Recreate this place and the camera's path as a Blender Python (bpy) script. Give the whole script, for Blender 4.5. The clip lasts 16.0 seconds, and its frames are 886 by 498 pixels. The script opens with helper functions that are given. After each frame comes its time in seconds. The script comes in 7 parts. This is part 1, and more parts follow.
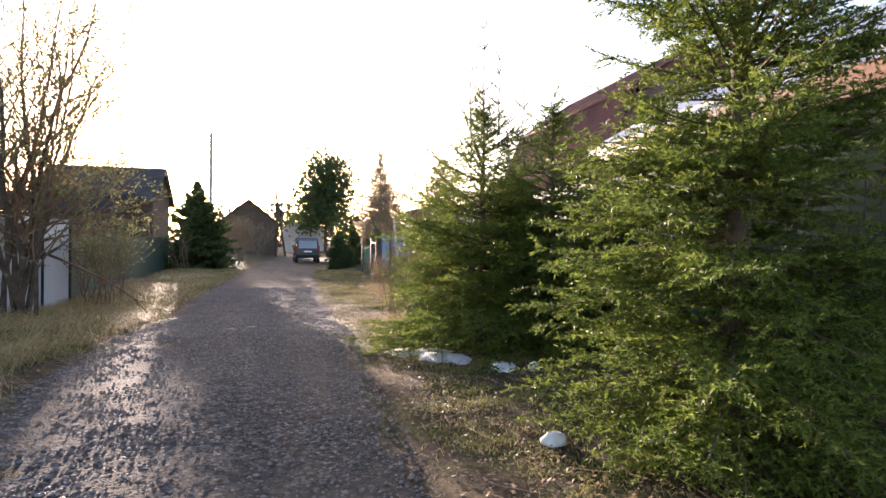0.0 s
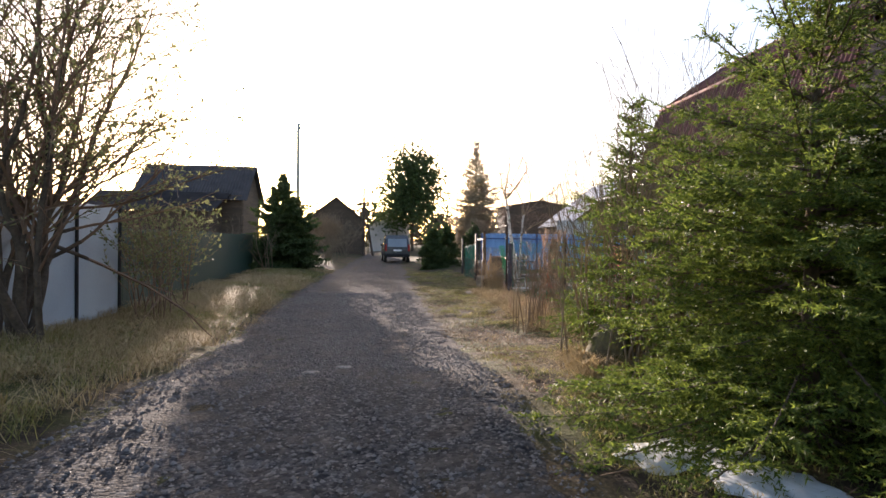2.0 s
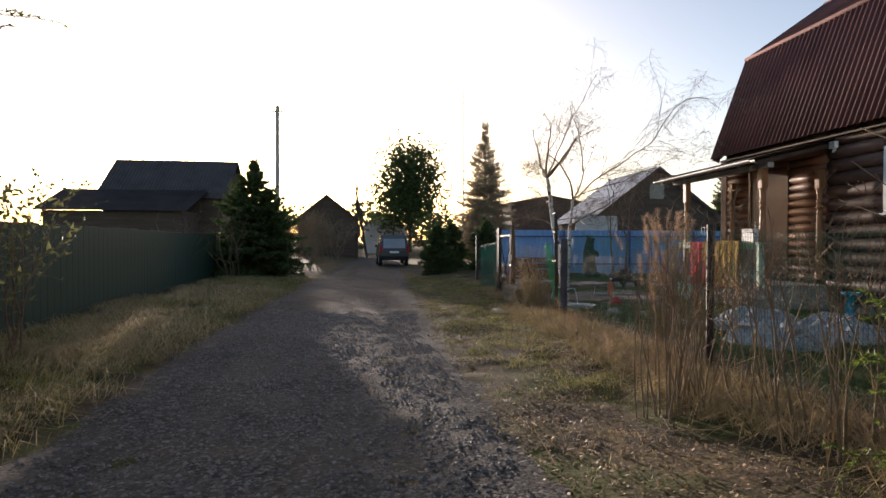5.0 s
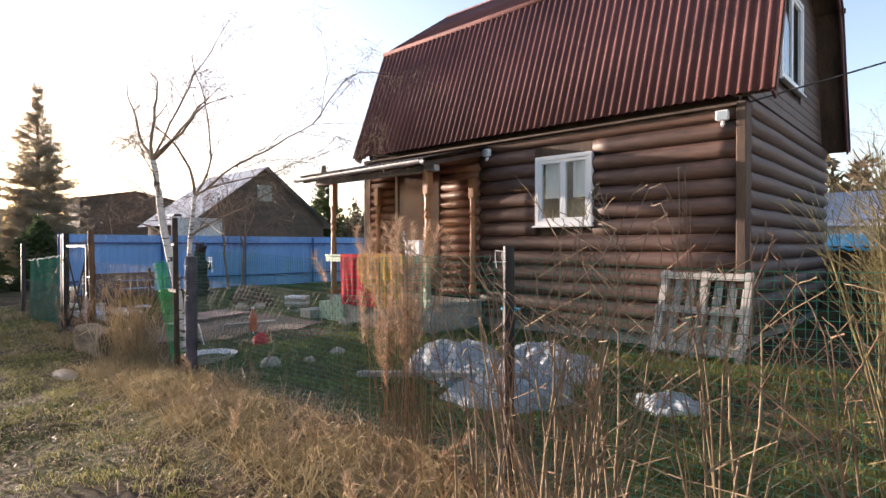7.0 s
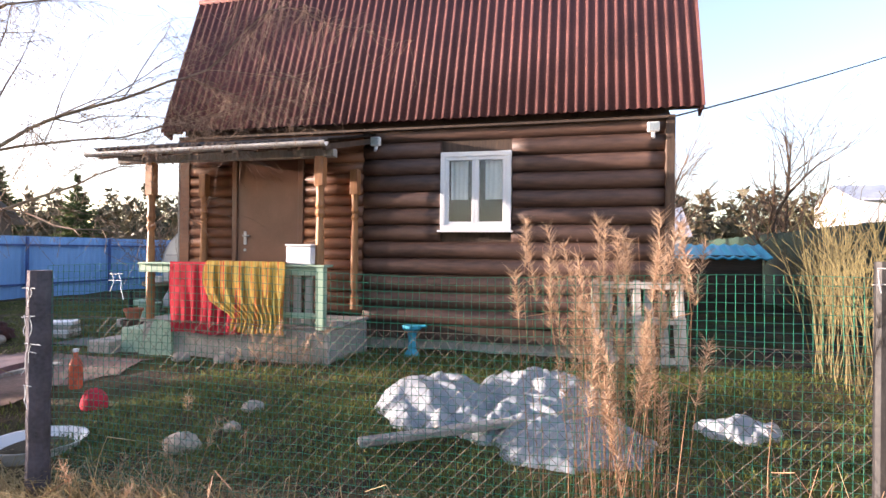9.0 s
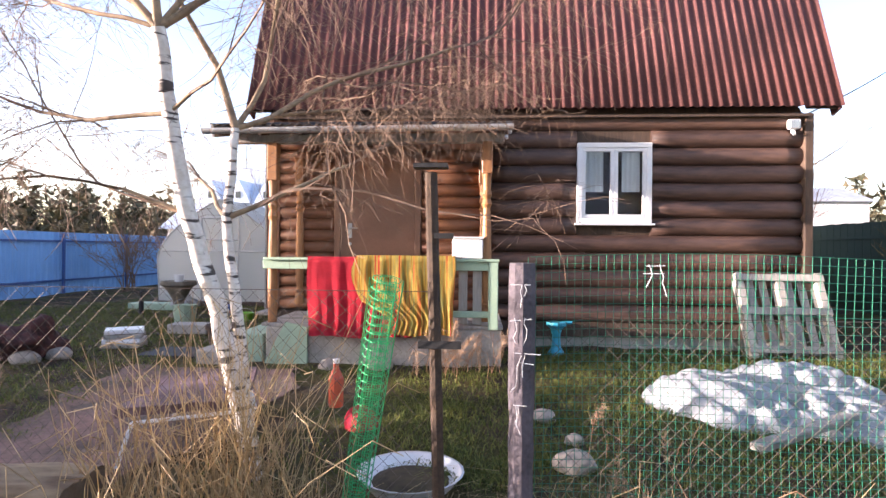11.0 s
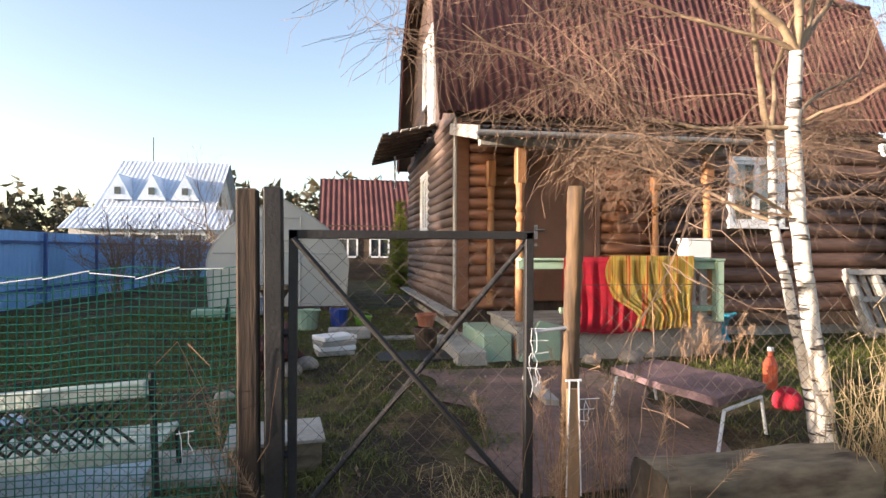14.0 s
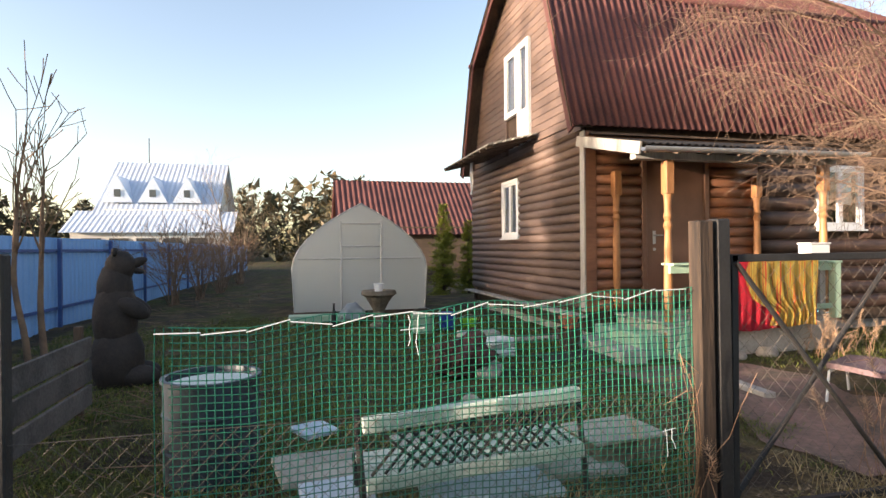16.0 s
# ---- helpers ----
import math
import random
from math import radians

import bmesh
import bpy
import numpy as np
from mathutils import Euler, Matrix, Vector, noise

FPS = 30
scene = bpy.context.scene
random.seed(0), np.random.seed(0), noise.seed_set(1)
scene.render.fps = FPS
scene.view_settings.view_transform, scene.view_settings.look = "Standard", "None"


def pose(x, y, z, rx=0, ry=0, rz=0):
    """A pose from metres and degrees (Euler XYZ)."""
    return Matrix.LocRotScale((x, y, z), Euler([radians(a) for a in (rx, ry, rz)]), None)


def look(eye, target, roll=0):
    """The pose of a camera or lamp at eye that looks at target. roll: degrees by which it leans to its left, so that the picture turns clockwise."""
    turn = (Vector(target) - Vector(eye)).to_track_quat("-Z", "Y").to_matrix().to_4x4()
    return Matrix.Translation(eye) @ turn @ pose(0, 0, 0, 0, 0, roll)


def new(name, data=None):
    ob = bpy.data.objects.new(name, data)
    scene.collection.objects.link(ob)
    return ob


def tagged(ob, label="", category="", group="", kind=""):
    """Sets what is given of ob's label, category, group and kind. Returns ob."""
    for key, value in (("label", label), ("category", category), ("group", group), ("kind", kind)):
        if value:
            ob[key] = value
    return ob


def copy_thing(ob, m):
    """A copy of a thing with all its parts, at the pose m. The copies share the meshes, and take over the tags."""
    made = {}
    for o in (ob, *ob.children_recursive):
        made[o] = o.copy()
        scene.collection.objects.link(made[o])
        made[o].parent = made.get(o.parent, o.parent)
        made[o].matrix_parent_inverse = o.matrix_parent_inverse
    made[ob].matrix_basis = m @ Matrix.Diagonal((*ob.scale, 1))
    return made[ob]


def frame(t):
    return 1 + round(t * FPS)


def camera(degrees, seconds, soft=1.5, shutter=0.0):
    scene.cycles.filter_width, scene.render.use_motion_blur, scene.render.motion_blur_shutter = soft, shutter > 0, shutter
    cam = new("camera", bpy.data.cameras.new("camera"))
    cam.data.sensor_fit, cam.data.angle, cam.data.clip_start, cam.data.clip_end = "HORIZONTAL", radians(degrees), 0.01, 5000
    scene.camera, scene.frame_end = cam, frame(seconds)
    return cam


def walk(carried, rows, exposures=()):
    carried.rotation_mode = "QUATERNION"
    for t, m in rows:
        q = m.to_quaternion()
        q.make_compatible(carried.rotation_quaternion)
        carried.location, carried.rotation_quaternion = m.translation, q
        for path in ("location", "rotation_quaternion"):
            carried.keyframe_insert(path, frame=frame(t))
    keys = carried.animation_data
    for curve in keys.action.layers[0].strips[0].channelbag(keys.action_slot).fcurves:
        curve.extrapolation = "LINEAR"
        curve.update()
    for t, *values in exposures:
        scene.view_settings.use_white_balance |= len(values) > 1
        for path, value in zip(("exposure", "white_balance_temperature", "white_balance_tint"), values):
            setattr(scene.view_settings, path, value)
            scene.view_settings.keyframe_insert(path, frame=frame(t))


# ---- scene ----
cam = camera(77.0, 16.0)
PATH = [
    (0, (-7.858, -15.776, 1.353), (-7.352, -13.841, 1.329), 0.8),
    (0.5, (-8.01, -14.836, 1.336), (-7.617, -12.875, 1.306), 0.8),
    (1, (-8.09, -13.923, 1.313), (-7.783, -11.947, 1.283), 0.8),
    (1.5, (-8.159, -13.0, 1.275), (-7.903, -11.016, 1.244), 0.8),
    (2, (-8.198, -12.119, 1.235), (-7.977, -10.132, 1.206), 0.8),
    (2.5, (-8.225, -11.24, 1.19), (-8.038, -9.249, 1.162), 0.7),
    (3, (-8.223, -10.379, 1.165), (-8.062, -8.386, 1.134), 0.7),
    (3.2, (-8.219, -10.04, 1.16), (-8.075, -8.046, 1.13), 0.6),
    (5.3, (-8.013, -6.997, 1.135), (-7.728, -5.018, 1.114), -0.1),
    (5.5, (-7.954, -6.651, 1.201), (-7.551, -4.692, 1.184), 0.1),
    (6, (-7.733, -5.851, 1.269), (-6.985, -3.996, 1.252), 0.0),
    (6.5, (-7.582, -5.119, 1.327), (-6.45, -3.471, 1.31), -0.0),
    (7, (-7.465, -4.403, 1.315), (-6.003, -3.038, 1.302), 0.0),
    (7.5, (-7.339, -3.675, 1.288), (-5.658, -2.591, 1.287), 0.5),
    (8, (-7.217, -2.935, 1.329), (-5.4, -2.101, 1.326), 0.4),
    (8.2, (-7.297, -2.653, 1.336), (-5.441, -1.909, 1.333), 0.5),
    (10.3, (-7.552, 0.648, 1.322), (-5.569, 0.902, 1.323), 0.5),
    (10.5, (-7.551, 0.965, 1.307), (-5.562, 1.174, 1.302), 0.6),
    (11, (-7.582, 1.787, 1.263), (-5.586, 1.912, 1.262), 0.5),
    (11.5, (-7.553, 2.499, 1.23), (-5.553, 2.527, 1.224), 0.6),
    (12, (-7.594, 3.194, 1.193), (-5.595, 3.137, 1.201), 0.6),
    (12.5, (-7.646, 3.905, 1.218), (-5.651, 3.759, 1.219), 0.4),
    (13, (-7.63, 4.702, 1.209), (-5.645, 4.463, 1.213), 0.4),
    (13.5, (-7.729, 5.508, 1.204), (-5.753, 5.203, 1.211), 0.2),
    (14, (-7.584, 6.242, 1.227), (-5.617, 5.878, 1.234), 0.3),
    (14.5, (-7.597, 6.955, 1.301), (-5.641, 6.536, 1.306), 0.2),
    (15, (-7.555, 7.589, 1.322), (-5.605, 7.146, 1.323), 0.0),
    (15.5, (-7.572, 8.156, 1.363), (-5.627, 7.693, 1.366), -0.3),
    (16, (-7.475, 8.674, 1.369), (-5.536, 8.186, 1.365), -0.5),
]
walk(cam, [(t, look(eye, target, roll)) for t, eye, target, roll in PATH],
     [(0, 2.25, 6750, 26), (0.5, 1.85, 6650, 23), (1.5, 1.75, 6600, 22), (3, 1.55, 6600, 20), (5.5, 0.9, 6700, 18), (6, 1.55, 6900, 21), (7, 1.9, 6700, 22), (8, 2.2, 6650, 24), (11, 2.4, 6450, 28), (13, 1.9, 6750, 22), (14.5, 1.9, 6950, 17), (16, 1.95, 7200, 18)])

# ---- light ----
SUN_AZ, SUN_EL = -10.8, 7.0
world = bpy.data.worlds.new("sky")
scene.world = world
world.use_nodes = True
wt = world.node_tree
sky = wt.nodes.new("ShaderNodeTexSky")
sky.sky_type = "NISHITA"
sky.sun_disc = False
sky.sun_elevation = radians(SUN_EL)
sky.sun_rotation = radians(SUN_AZ)
sky.air_density, sky.dust_density, sky.ozone_density = 0.8, 1.6, 0.9
wt.nodes["Background"].inputs["Strength"].default_value = 0.15
wt.links.new(sky.outputs[0], wt.nodes["Background"].inputs["Color"])
sun_data = bpy.data.lights.new("sun", "SUN")
sun_data.energy, sun_data.angle, sun_data.color = 4.3, radians(0.6), (1.0, 0.88, 0.73)
sun = new("sun", sun_data)
sun.matrix_basis = look((-20, 100, 20), (-20 - 100 * math.sin(radians(SUN_AZ)), 0, 20 - 100 * math.tan(radians(SUN_EL))))

# ---- materials ----
def material(name, c1, c2=None, scale=4.0, rough=0.8, bump=0.3, fine=40.0, metal=0.0, stretch=(1, 1, 1), vary=0.0, spec=0.4, c3=None):
    """Two colours mixed by large and fine noise, with relief; vary: brightness change from piece to piece."""
    m = bpy.data.materials.new(name)
    m.use_nodes = True
    nt = m.node_tree
    b = nt.nodes["Principled BSDF"]
    b.inputs["Roughness"].default_value, b.inputs["Metallic"].default_value = rough, metal
    b.inputs["Specular IOR Level"].default_value = spec
    c2 = c2 or tuple(v * 0.65 for v in c1)
    tc = nt.nodes.new("ShaderNodeTexCoord")
    mp = nt.nodes.new("ShaderNodeMapping")
    mp.inputs["Scale"].default_value = stretch
    nt.links.new(tc.outputs["Object"], mp.inputs[0])
    n1, n2 = nt.nodes.new("ShaderNodeTexNoise"), nt.nodes.new("ShaderNodeTexNoise")
    n1.inputs["Scale"].default_value, n1.inputs["Detail"].default_value = scale, 5
    n2.inputs["Scale"].default_value, n2.inputs["Detail"].default_value = fine, 4
    for n in (n1, n2):
        nt.links.new(mp.outputs[0], n.inputs["Vector"])
    add = nt.nodes.new("ShaderNodeMath")
    add.operation = "MULTIPLY_ADD"
    nt.links.new(n2.outputs[0], add.inputs[0])
    add.inputs[1].default_value = 0.6
    nt.links.new(n1.outputs[0], add.inputs[2])
    ramp = nt.nodes.new("ShaderNodeValToRGB")
    ramp.color_ramp.elements[0].position, ramp.color_ramp.elements[1].position = 0.55, 1.05
    ramp.color_ramp.elements[0].color, ramp.color_ramp.elements[1].color = (*c2, 1), (*c1, 1)
    if c3:
        e = ramp.color_ramp.elements.new(0.8)
        e.color = (*c3, 1)
    nt.links.new(add.outputs[0], ramp.inputs[0])
    out = ramp.outputs[0]
    if vary:
        info = nt.nodes.new("ShaderNodeObjectInfo")
        rng = nt.nodes.new("ShaderNodeMapRange")
        rng.inputs["To Min"].default_value, rng.inputs["To Max"].default_value = 1 - vary, 1 + vary
        nt.links.new(info.outputs["Random"], rng.inputs["Value"])
        hsv = nt.nodes.new("ShaderNodeHueSaturation")
        nt.links.new(rng.outputs[0], hsv.inputs["Value"])
        nt.links.new(out, hsv.inputs["Color"])
        out = hsv.outputs[0]
    nt.links.new(out, b.inputs["Base Color"])
    if bump:
        bp = nt.nodes.new("ShaderNodeBump")
        bp.inputs["Strength"].default_value, bp.inputs["Distance"].default_value = bump, 0.02
        nt.links.new(add.outputs[0], bp.inputs["Height"])
        nt.links.new(bp.outputs[0], b.inputs["Normal"])
    return m


def foliage(name, c1, c2, through_light=0.25):
    """Leaves, needles and blades: colour by island, some light passing through."""
    m = bpy.data.materials.new(name)
    m.use_nodes = True
    nt = m.node_tree
    b = nt.nodes["Principled BSDF"]
    b.inputs["Roughness"].default_value = 0.6
    b.inputs["Specular IOR Level"].default_value = 0.3
    g = nt.nodes.new("ShaderNodeNewGeometry")
    ramp = nt.nodes.new("ShaderNodeValToRGB")
    ramp.color_ramp.elements[0].color, ramp.color_ramp.elements[1].color = (*c1, 1), (*c2, 1)
    nt.links.new(g.outputs["Random Per Island"], ramp.inputs[0])
    nt.links.new(ramp.outputs[0], b.inputs["Base Color"])
    tr = nt.nodes.new("ShaderNodeBsdfTranslucent")
    nt.links.new(ramp.outputs[0], tr.inputs["Color"])
    mx = nt.nodes.new("ShaderNodeMixShader")
    mx.inputs[0].default_value = through_light
    nt.links.new(b.outputs[0], mx.inputs[1])
    nt.links.new(tr.outputs[0], mx.inputs[2])
    nt.links.new(mx.outputs[0], nt.nodes["Material Output"].inputs[0])
    return m


def glass(name, tint=(0.9, 0.95, 0.95), rough=0.0):
    m = bpy.data.materials.new(name)
    m.use_nodes = True
    b = m.node_tree.nodes["Principled BSDF"]
    b.inputs["Base Color"].default_value = (*tint, 1)
    b.inputs["Roughness"].default_value = rough
    b.inputs["Transmission Weight"].default_value = 1.0
    b.inputs["IOR"].default_value = 1.45
    return m


def terrain(name, soil, straw, green, seed=0.0):
    """Bare soil, flattened straw and moss in patches, with crumbs and small relief."""
    m = bpy.data.materials.new(name)
    m.use_nodes = True
    nt = m.node_tree
    b = nt.nodes["Principled BSDF"]
    b.inputs["Roughness"].default_value, b.inputs["Specular IOR Level"].default_value = 0.95, 0.15
    tc = nt.nodes.new("ShaderNodeTexCoord")
    off = nt.nodes.new("ShaderNodeMapping")
    off.inputs["Location"].default_value = (seed, seed, 0)
    nt.links.new(tc.outputs["Object"], off.inputs[0])

    def field(scale, detail, lo, hi):
        n = nt.nodes.new("ShaderNodeTexNoise")
        n.inputs["Scale"].default_value, n.inputs["Detail"].default_value = scale, detail
        n.inputs["Roughness"].default_value = 0.65
        r = nt.nodes.new("ShaderNodeMapRange")
        r.inputs["From Min"].default_value, r.inputs["From Max"].default_value = lo, hi
        nt.links.new(off.outputs[0], n.inputs["Vector"])
        nt.links.new(n.outputs[0], r.inputs["Value"])
        return n.outputs[0], r.outputs[0]

    def mixed(fac, a, c):
        mx = nt.nodes.new("ShaderNodeMix")
        mx.data_type = "RGBA"
        nt.links.new(fac, mx.inputs["Factor"])
        for key, v in (("A", a), ("B", c)):
            if isinstance(v, tuple):
                mx.inputs[key].default_value = (*v, 1)
            else:
                nt.links.new(v, mx.inputs[key])
        return mx.outputs["Result"]

    crumbs, crumb_f = field(38, 6, 0.38, 0.62)
    lumps, lump_f = field(7, 6, 0.42, 0.6)
    _, straw_f = field(1.9, 7, 0.46, 0.58)
    _, green_f = field(0.75, 7, 0.47, 0.6)
    base = mixed(crumb_f, tuple(v * 0.4 for v in soil), soil)
    base = mixed(straw_f, base, mixed(crumb_f, tuple(v * 0.4 for v in straw), straw))
    base = mixed(green_f, base, mixed(lump_f, tuple(v * 0.55 for v in green), green))
    nt.links.new(base, b.inputs["Base Color"])
    add = nt.nodes.new("ShaderNodeMath")
    add.operation = "MULTIPLY_ADD"
    nt.links.new(crumbs, add.inputs[0])
    add.inputs[1].default_value = 0.4
    nt.links.new(lumps, add.inputs[2])
    bp = nt.nodes.new("ShaderNodeBump")
    bp.inputs["Strength"].default_value, bp.inputs["Distance"].default_value = 0.8, 0.04
    nt.links.new(add.outputs[0], bp.inputs["Height"])
    nt.links.new(bp.outputs[0], b.inputs["Normal"])
    return m


def gravel_bed(name):
    """Packed crushed stone: single stones by cell, dust and damp in wide patches."""
    m = bpy.data.materials.new(name)
    m.use_nodes = True
    nt = m.node_tree
    b = nt.nodes["Principled BSDF"]
    b.inputs["Roughness"].default_value, b.inputs["Specular IOR Level"].default_value = 0.92, 0.15
    tc = nt.nodes.new("ShaderNodeTexCoord")
    cell = nt.nodes.new("ShaderNodeTexVoronoi")
    cell.inputs["Scale"].default_value = 38
    wide, fine = nt.nodes.new("ShaderNodeTexNoise"), nt.nodes.new("ShaderNodeTexNoise")
    wide.inputs["Scale"].default_value, wide.inputs["Detail"].default_value = 0.9, 6
    fine.inputs["Scale"].default_value, fine.inputs["Detail"].default_value = 50, 6
    for n in (cell, wide, fine):
        nt.links.new(tc.outputs["Object"], n.inputs["Vector"])
    ramp = nt.nodes.new("ShaderNodeValToRGB")
    e = ramp.color_ramp.elements
    e[0].position, e[0].color = 0.1, (0.022, 0.021, 0.022, 1)
    e[1].position, e[1].color = 1.0, (0.21, 0.195, 0.18, 1)
    e.new(0.6).color = (0.062, 0.058, 0.057, 1)
    e.new(0.88).color = (0.105, 0.097, 0.09, 1)
    sep = nt.nodes.new("ShaderNodeSeparateColor")
    nt.links.new(cell.outputs["Color"], sep.inputs[0])
    nt.links.new(sep.outputs[0], ramp.inputs[0])
    dust = nt.nodes.new("ShaderNodeMapRange")
    dust.inputs["From Min"].default_value, dust.inputs["From Max"].default_value = 0.45, 0.68
    dust.inputs["To Max"].default_value = 0.65
    nt.links.new(wide.outputs[0], dust.inputs["Value"])
    mx = nt.nodes.new("ShaderNodeMix")
    mx.data_type = "RGBA"
    nt.links.new(dust.outputs[0], mx.inputs["Factor"])
    nt.links.new(ramp.outputs[0], mx.inputs["A"])
    mx.inputs["B"].default_value = (0.085, 0.07, 0.055, 1)
    nt.links.new(mx.outputs["Result"], b.inputs["Base Color"])
    hgt = nt.nodes.new("ShaderNodeMath")
    hgt.operation = "MULTIPLY_ADD"
    nt.links.new(cell.outputs["Distance"], hgt.inputs[0])
    hgt.inputs[1].default_value = -0.7
    nt.links.new(fine.outputs[0], hgt.inputs[2])
    bp = nt.nodes.new("ShaderNodeBump")
    bp.inputs["Strength"].default_value, bp.inputs["Distance"].default_value = 0.5, 0.012
    nt.links.new(hgt.outputs[0], bp.inputs["Height"])
    nt.links.new(bp.outputs[0], b.inputs["Normal"])
    return m


M_GROUND = terrain("verge_soil", (0.07, 0.051, 0.036), (0.16, 0.115, 0.06), (0.08, 0.088, 0.024))
M_SOIL = material("soil", (0.13, 0.09, 0.055), (0.035, 0.026, 0.019), 0.7, 0.95, 0.8, 14, c3=(0.07, 0.055, 0.03))
M_LOG = material("log_stain", (0.15, 0.084, 0.062), (0.036, 0.022, 0.019), 2.0, 0.55, 0.25, 26, stretch=(1, 0.18, 1), vary=0.22)
M_LOG_PORCH = material("red_brown_stain", (0.27, 0.12, 0.064), (0.14, 0.06, 0.035), 2.2, 0.5, 0.25, 26, stretch=(1, 0.18, 1), vary=0.15)
M_LOG_GREY = material("weathered_siding", (0.15, 0.1, 0.08), (0.085, 0.056, 0.046), 2.2, 0.65, 0.25, 26, stretch=(0.18, 1, 1), vary=0.18)
M_ROOF = material("red_brown_roofing", (0.145, 0.061, 0.057), (0.083, 0.038, 0.037), 1.2, 0.75, 0.1, 30, vary=0.1, spec=0.15)
M_WHITE = material("white_plastic", (0.8, 0.8, 0.8), (0.72, 0.73, 0.73), 3, 0.35, 0.03, 60)
M_DOOR = material("brown_door_steel", (0.2, 0.105, 0.07), (0.15, 0.078, 0.052), 3, 0.3, 0.05, 60)
M_POST = material("varnished_pine", (0.42, 0.2, 0.08), (0.25, 0.11, 0.045), 5, 0.5, 0.2, 40, stretch=(1, 1, 0.15))
M_GREY_WOOD = material("grey_wood", (0.42, 0.4, 0.36), (0.22, 0.2, 0.18), 4, 0.85, 0.4, 40, stretch=(1, 1, 0.15), vary=0.15)
M_DARK_WOOD = material("dark_wood", (0.1, 0.065, 0.045), (0.035, 0.024, 0.018), 4, 0.8, 0.4, 40, stretch=(1, 1, 0.15))
M_CONCRETE = material("concrete", (0.42, 0.4, 0.36), (0.26, 0.25, 0.22), 2.5, 0.9, 0.4, 30)
M_MINT = material("mint_paint", (0.36, 0.5, 0.36), (0.28, 0.4, 0.3), 4, 0.6, 0.15, 50)
M_STEEL = material("grey_steel", (0.5, 0.51, 0.52), (0.36, 0.37, 0.38), 4, 0.4, 0.05, 60, metal=0.6)
M_BLUE = material("blue_sheet", (0.2, 0.42, 0.72), (0.17, 0.36, 0.64), 1.2, 0.45, 0.05, 30, vary=0.06)
M_BLUE_DARK = material("blue_rail", (0.05, 0.11, 0.3), None, 3, 0.5, 0.05)
M_BLACK = material("black_iron", (0.03, 0.028, 0.027), (0.015, 0.014, 0.014), 6, 0.6, 0.2, 60)
M_RUST = material("rusty_pipe", (0.14, 0.085, 0.05), (0.045, 0.03, 0.022), 9, 0.85, 0.4, 60)
M_GLASS = glass("window_glass")
# near-black colour that stands for the shade inside the rooms
M_ROOM_SHADE = material("unlit_room_shade", (0.05, 0.045, 0.04), None, 2, 0.9, 0)


# ---- builders ----
def mesh_object(name, bm, mat, parent=None, smooth=False):
    me = bpy.data.meshes.new(name)
    bm.to_mesh(me)
    bm.free()
    if smooth:
        for p in me.polygons:
            p.use_smooth = True
    for k in (mat if isinstance(mat, (list, tuple)) else [mat]):
        me.materials.append(k)
    ob = new(name, me)
    if parent:
        ob.parent = parent
    return ob


def part(name, bm, mat, parent, label="", smooth=False):
    ob = mesh_object(name, bm, mat, parent, smooth)
    return tagged(ob, label)


def thing(name, label, category, at=(0, 0, 0), rz=0, group="", kind=""):
    ob = new(name)
    ob.empty_display_size = 0.2
    ob.matrix_basis = pose(*at, 0, 0, rz)
    return tagged(ob, label, category, group, kind)


def data_object(name, verts, faces, mat, parent=None, smooth=False):
    me = bpy.data.meshes.new(name)
    me.from_pydata(verts, [], faces)
    me.update()
    if smooth:
        for p in me.polygons:
            p.use_smooth = True
    me.materials.append(mat)
    ob = new(name, me)
    if parent:
        ob.parent = parent
    return ob


def box(bm, x0, x1, y0, y1, z0, z1, bevel=0.0, m=None):
    r = bmesh.ops.create_cube(bm, size=1)
    bmesh.ops.transform(bm, matrix=Matrix.Translation(((x0 + x1) / 2, (y0 + y1) / 2, (z0 + z1) / 2)) @ Matrix.Diagonal((x1 - x0, y1 - y0, z1 - z0, 1)), verts=r["verts"])
    vs = r["verts"]
    if bevel:
        es = list({e for v in vs for e in v.link_edges})
        rb = bmesh.ops.bevel(bm, geom=es, offset=bevel, segments=1, affect="EDGES")
        vs = rb["verts"]
    if m is not None:
        bmesh.ops.transform(bm, matrix=m, verts=list({v for v in vs}))
    return vs


def rod(bm, a, b, r0, r1=None, seg=8):
    a, b = Vector(a), Vector(b)
    d = b - a
    m = Matrix.Translation((a + b) / 2) @ d.to_track_quat("Z", "Y").to_matrix().to_4x4()
    bmesh.ops.create_cone(bm, cap_ends=True, segments=seg, radius1=r0, radius2=r0 if r1 is None else r1, depth=d.length, matrix=m)


def lathe(bm, profile, seg=14, at=(0, 0, 0)):
    """A turned shape from (radius, height) pairs."""
    rings = []
    for r, z in profile:
        rings.append([bm.verts.new((at[0] + r * math.cos(2 * math.pi * k / seg), at[1] + r * math.sin(2 * math.pi * k / seg), at[2] + z)) for k in range(seg)])
    for lo, hi in zip(rings, rings[1:]):
        for k in range(seg):
            bm.faces.new((lo[k], lo[(k + 1) % seg], hi[(k + 1) % seg], hi[k]))
    bm.faces.new(rings[0][::-1])
    bm.faces.new(rings[-1])


def smooth01(v):
    v = min(1.0, max(0.0, v))
    return v * v * (3 - 2 * v)


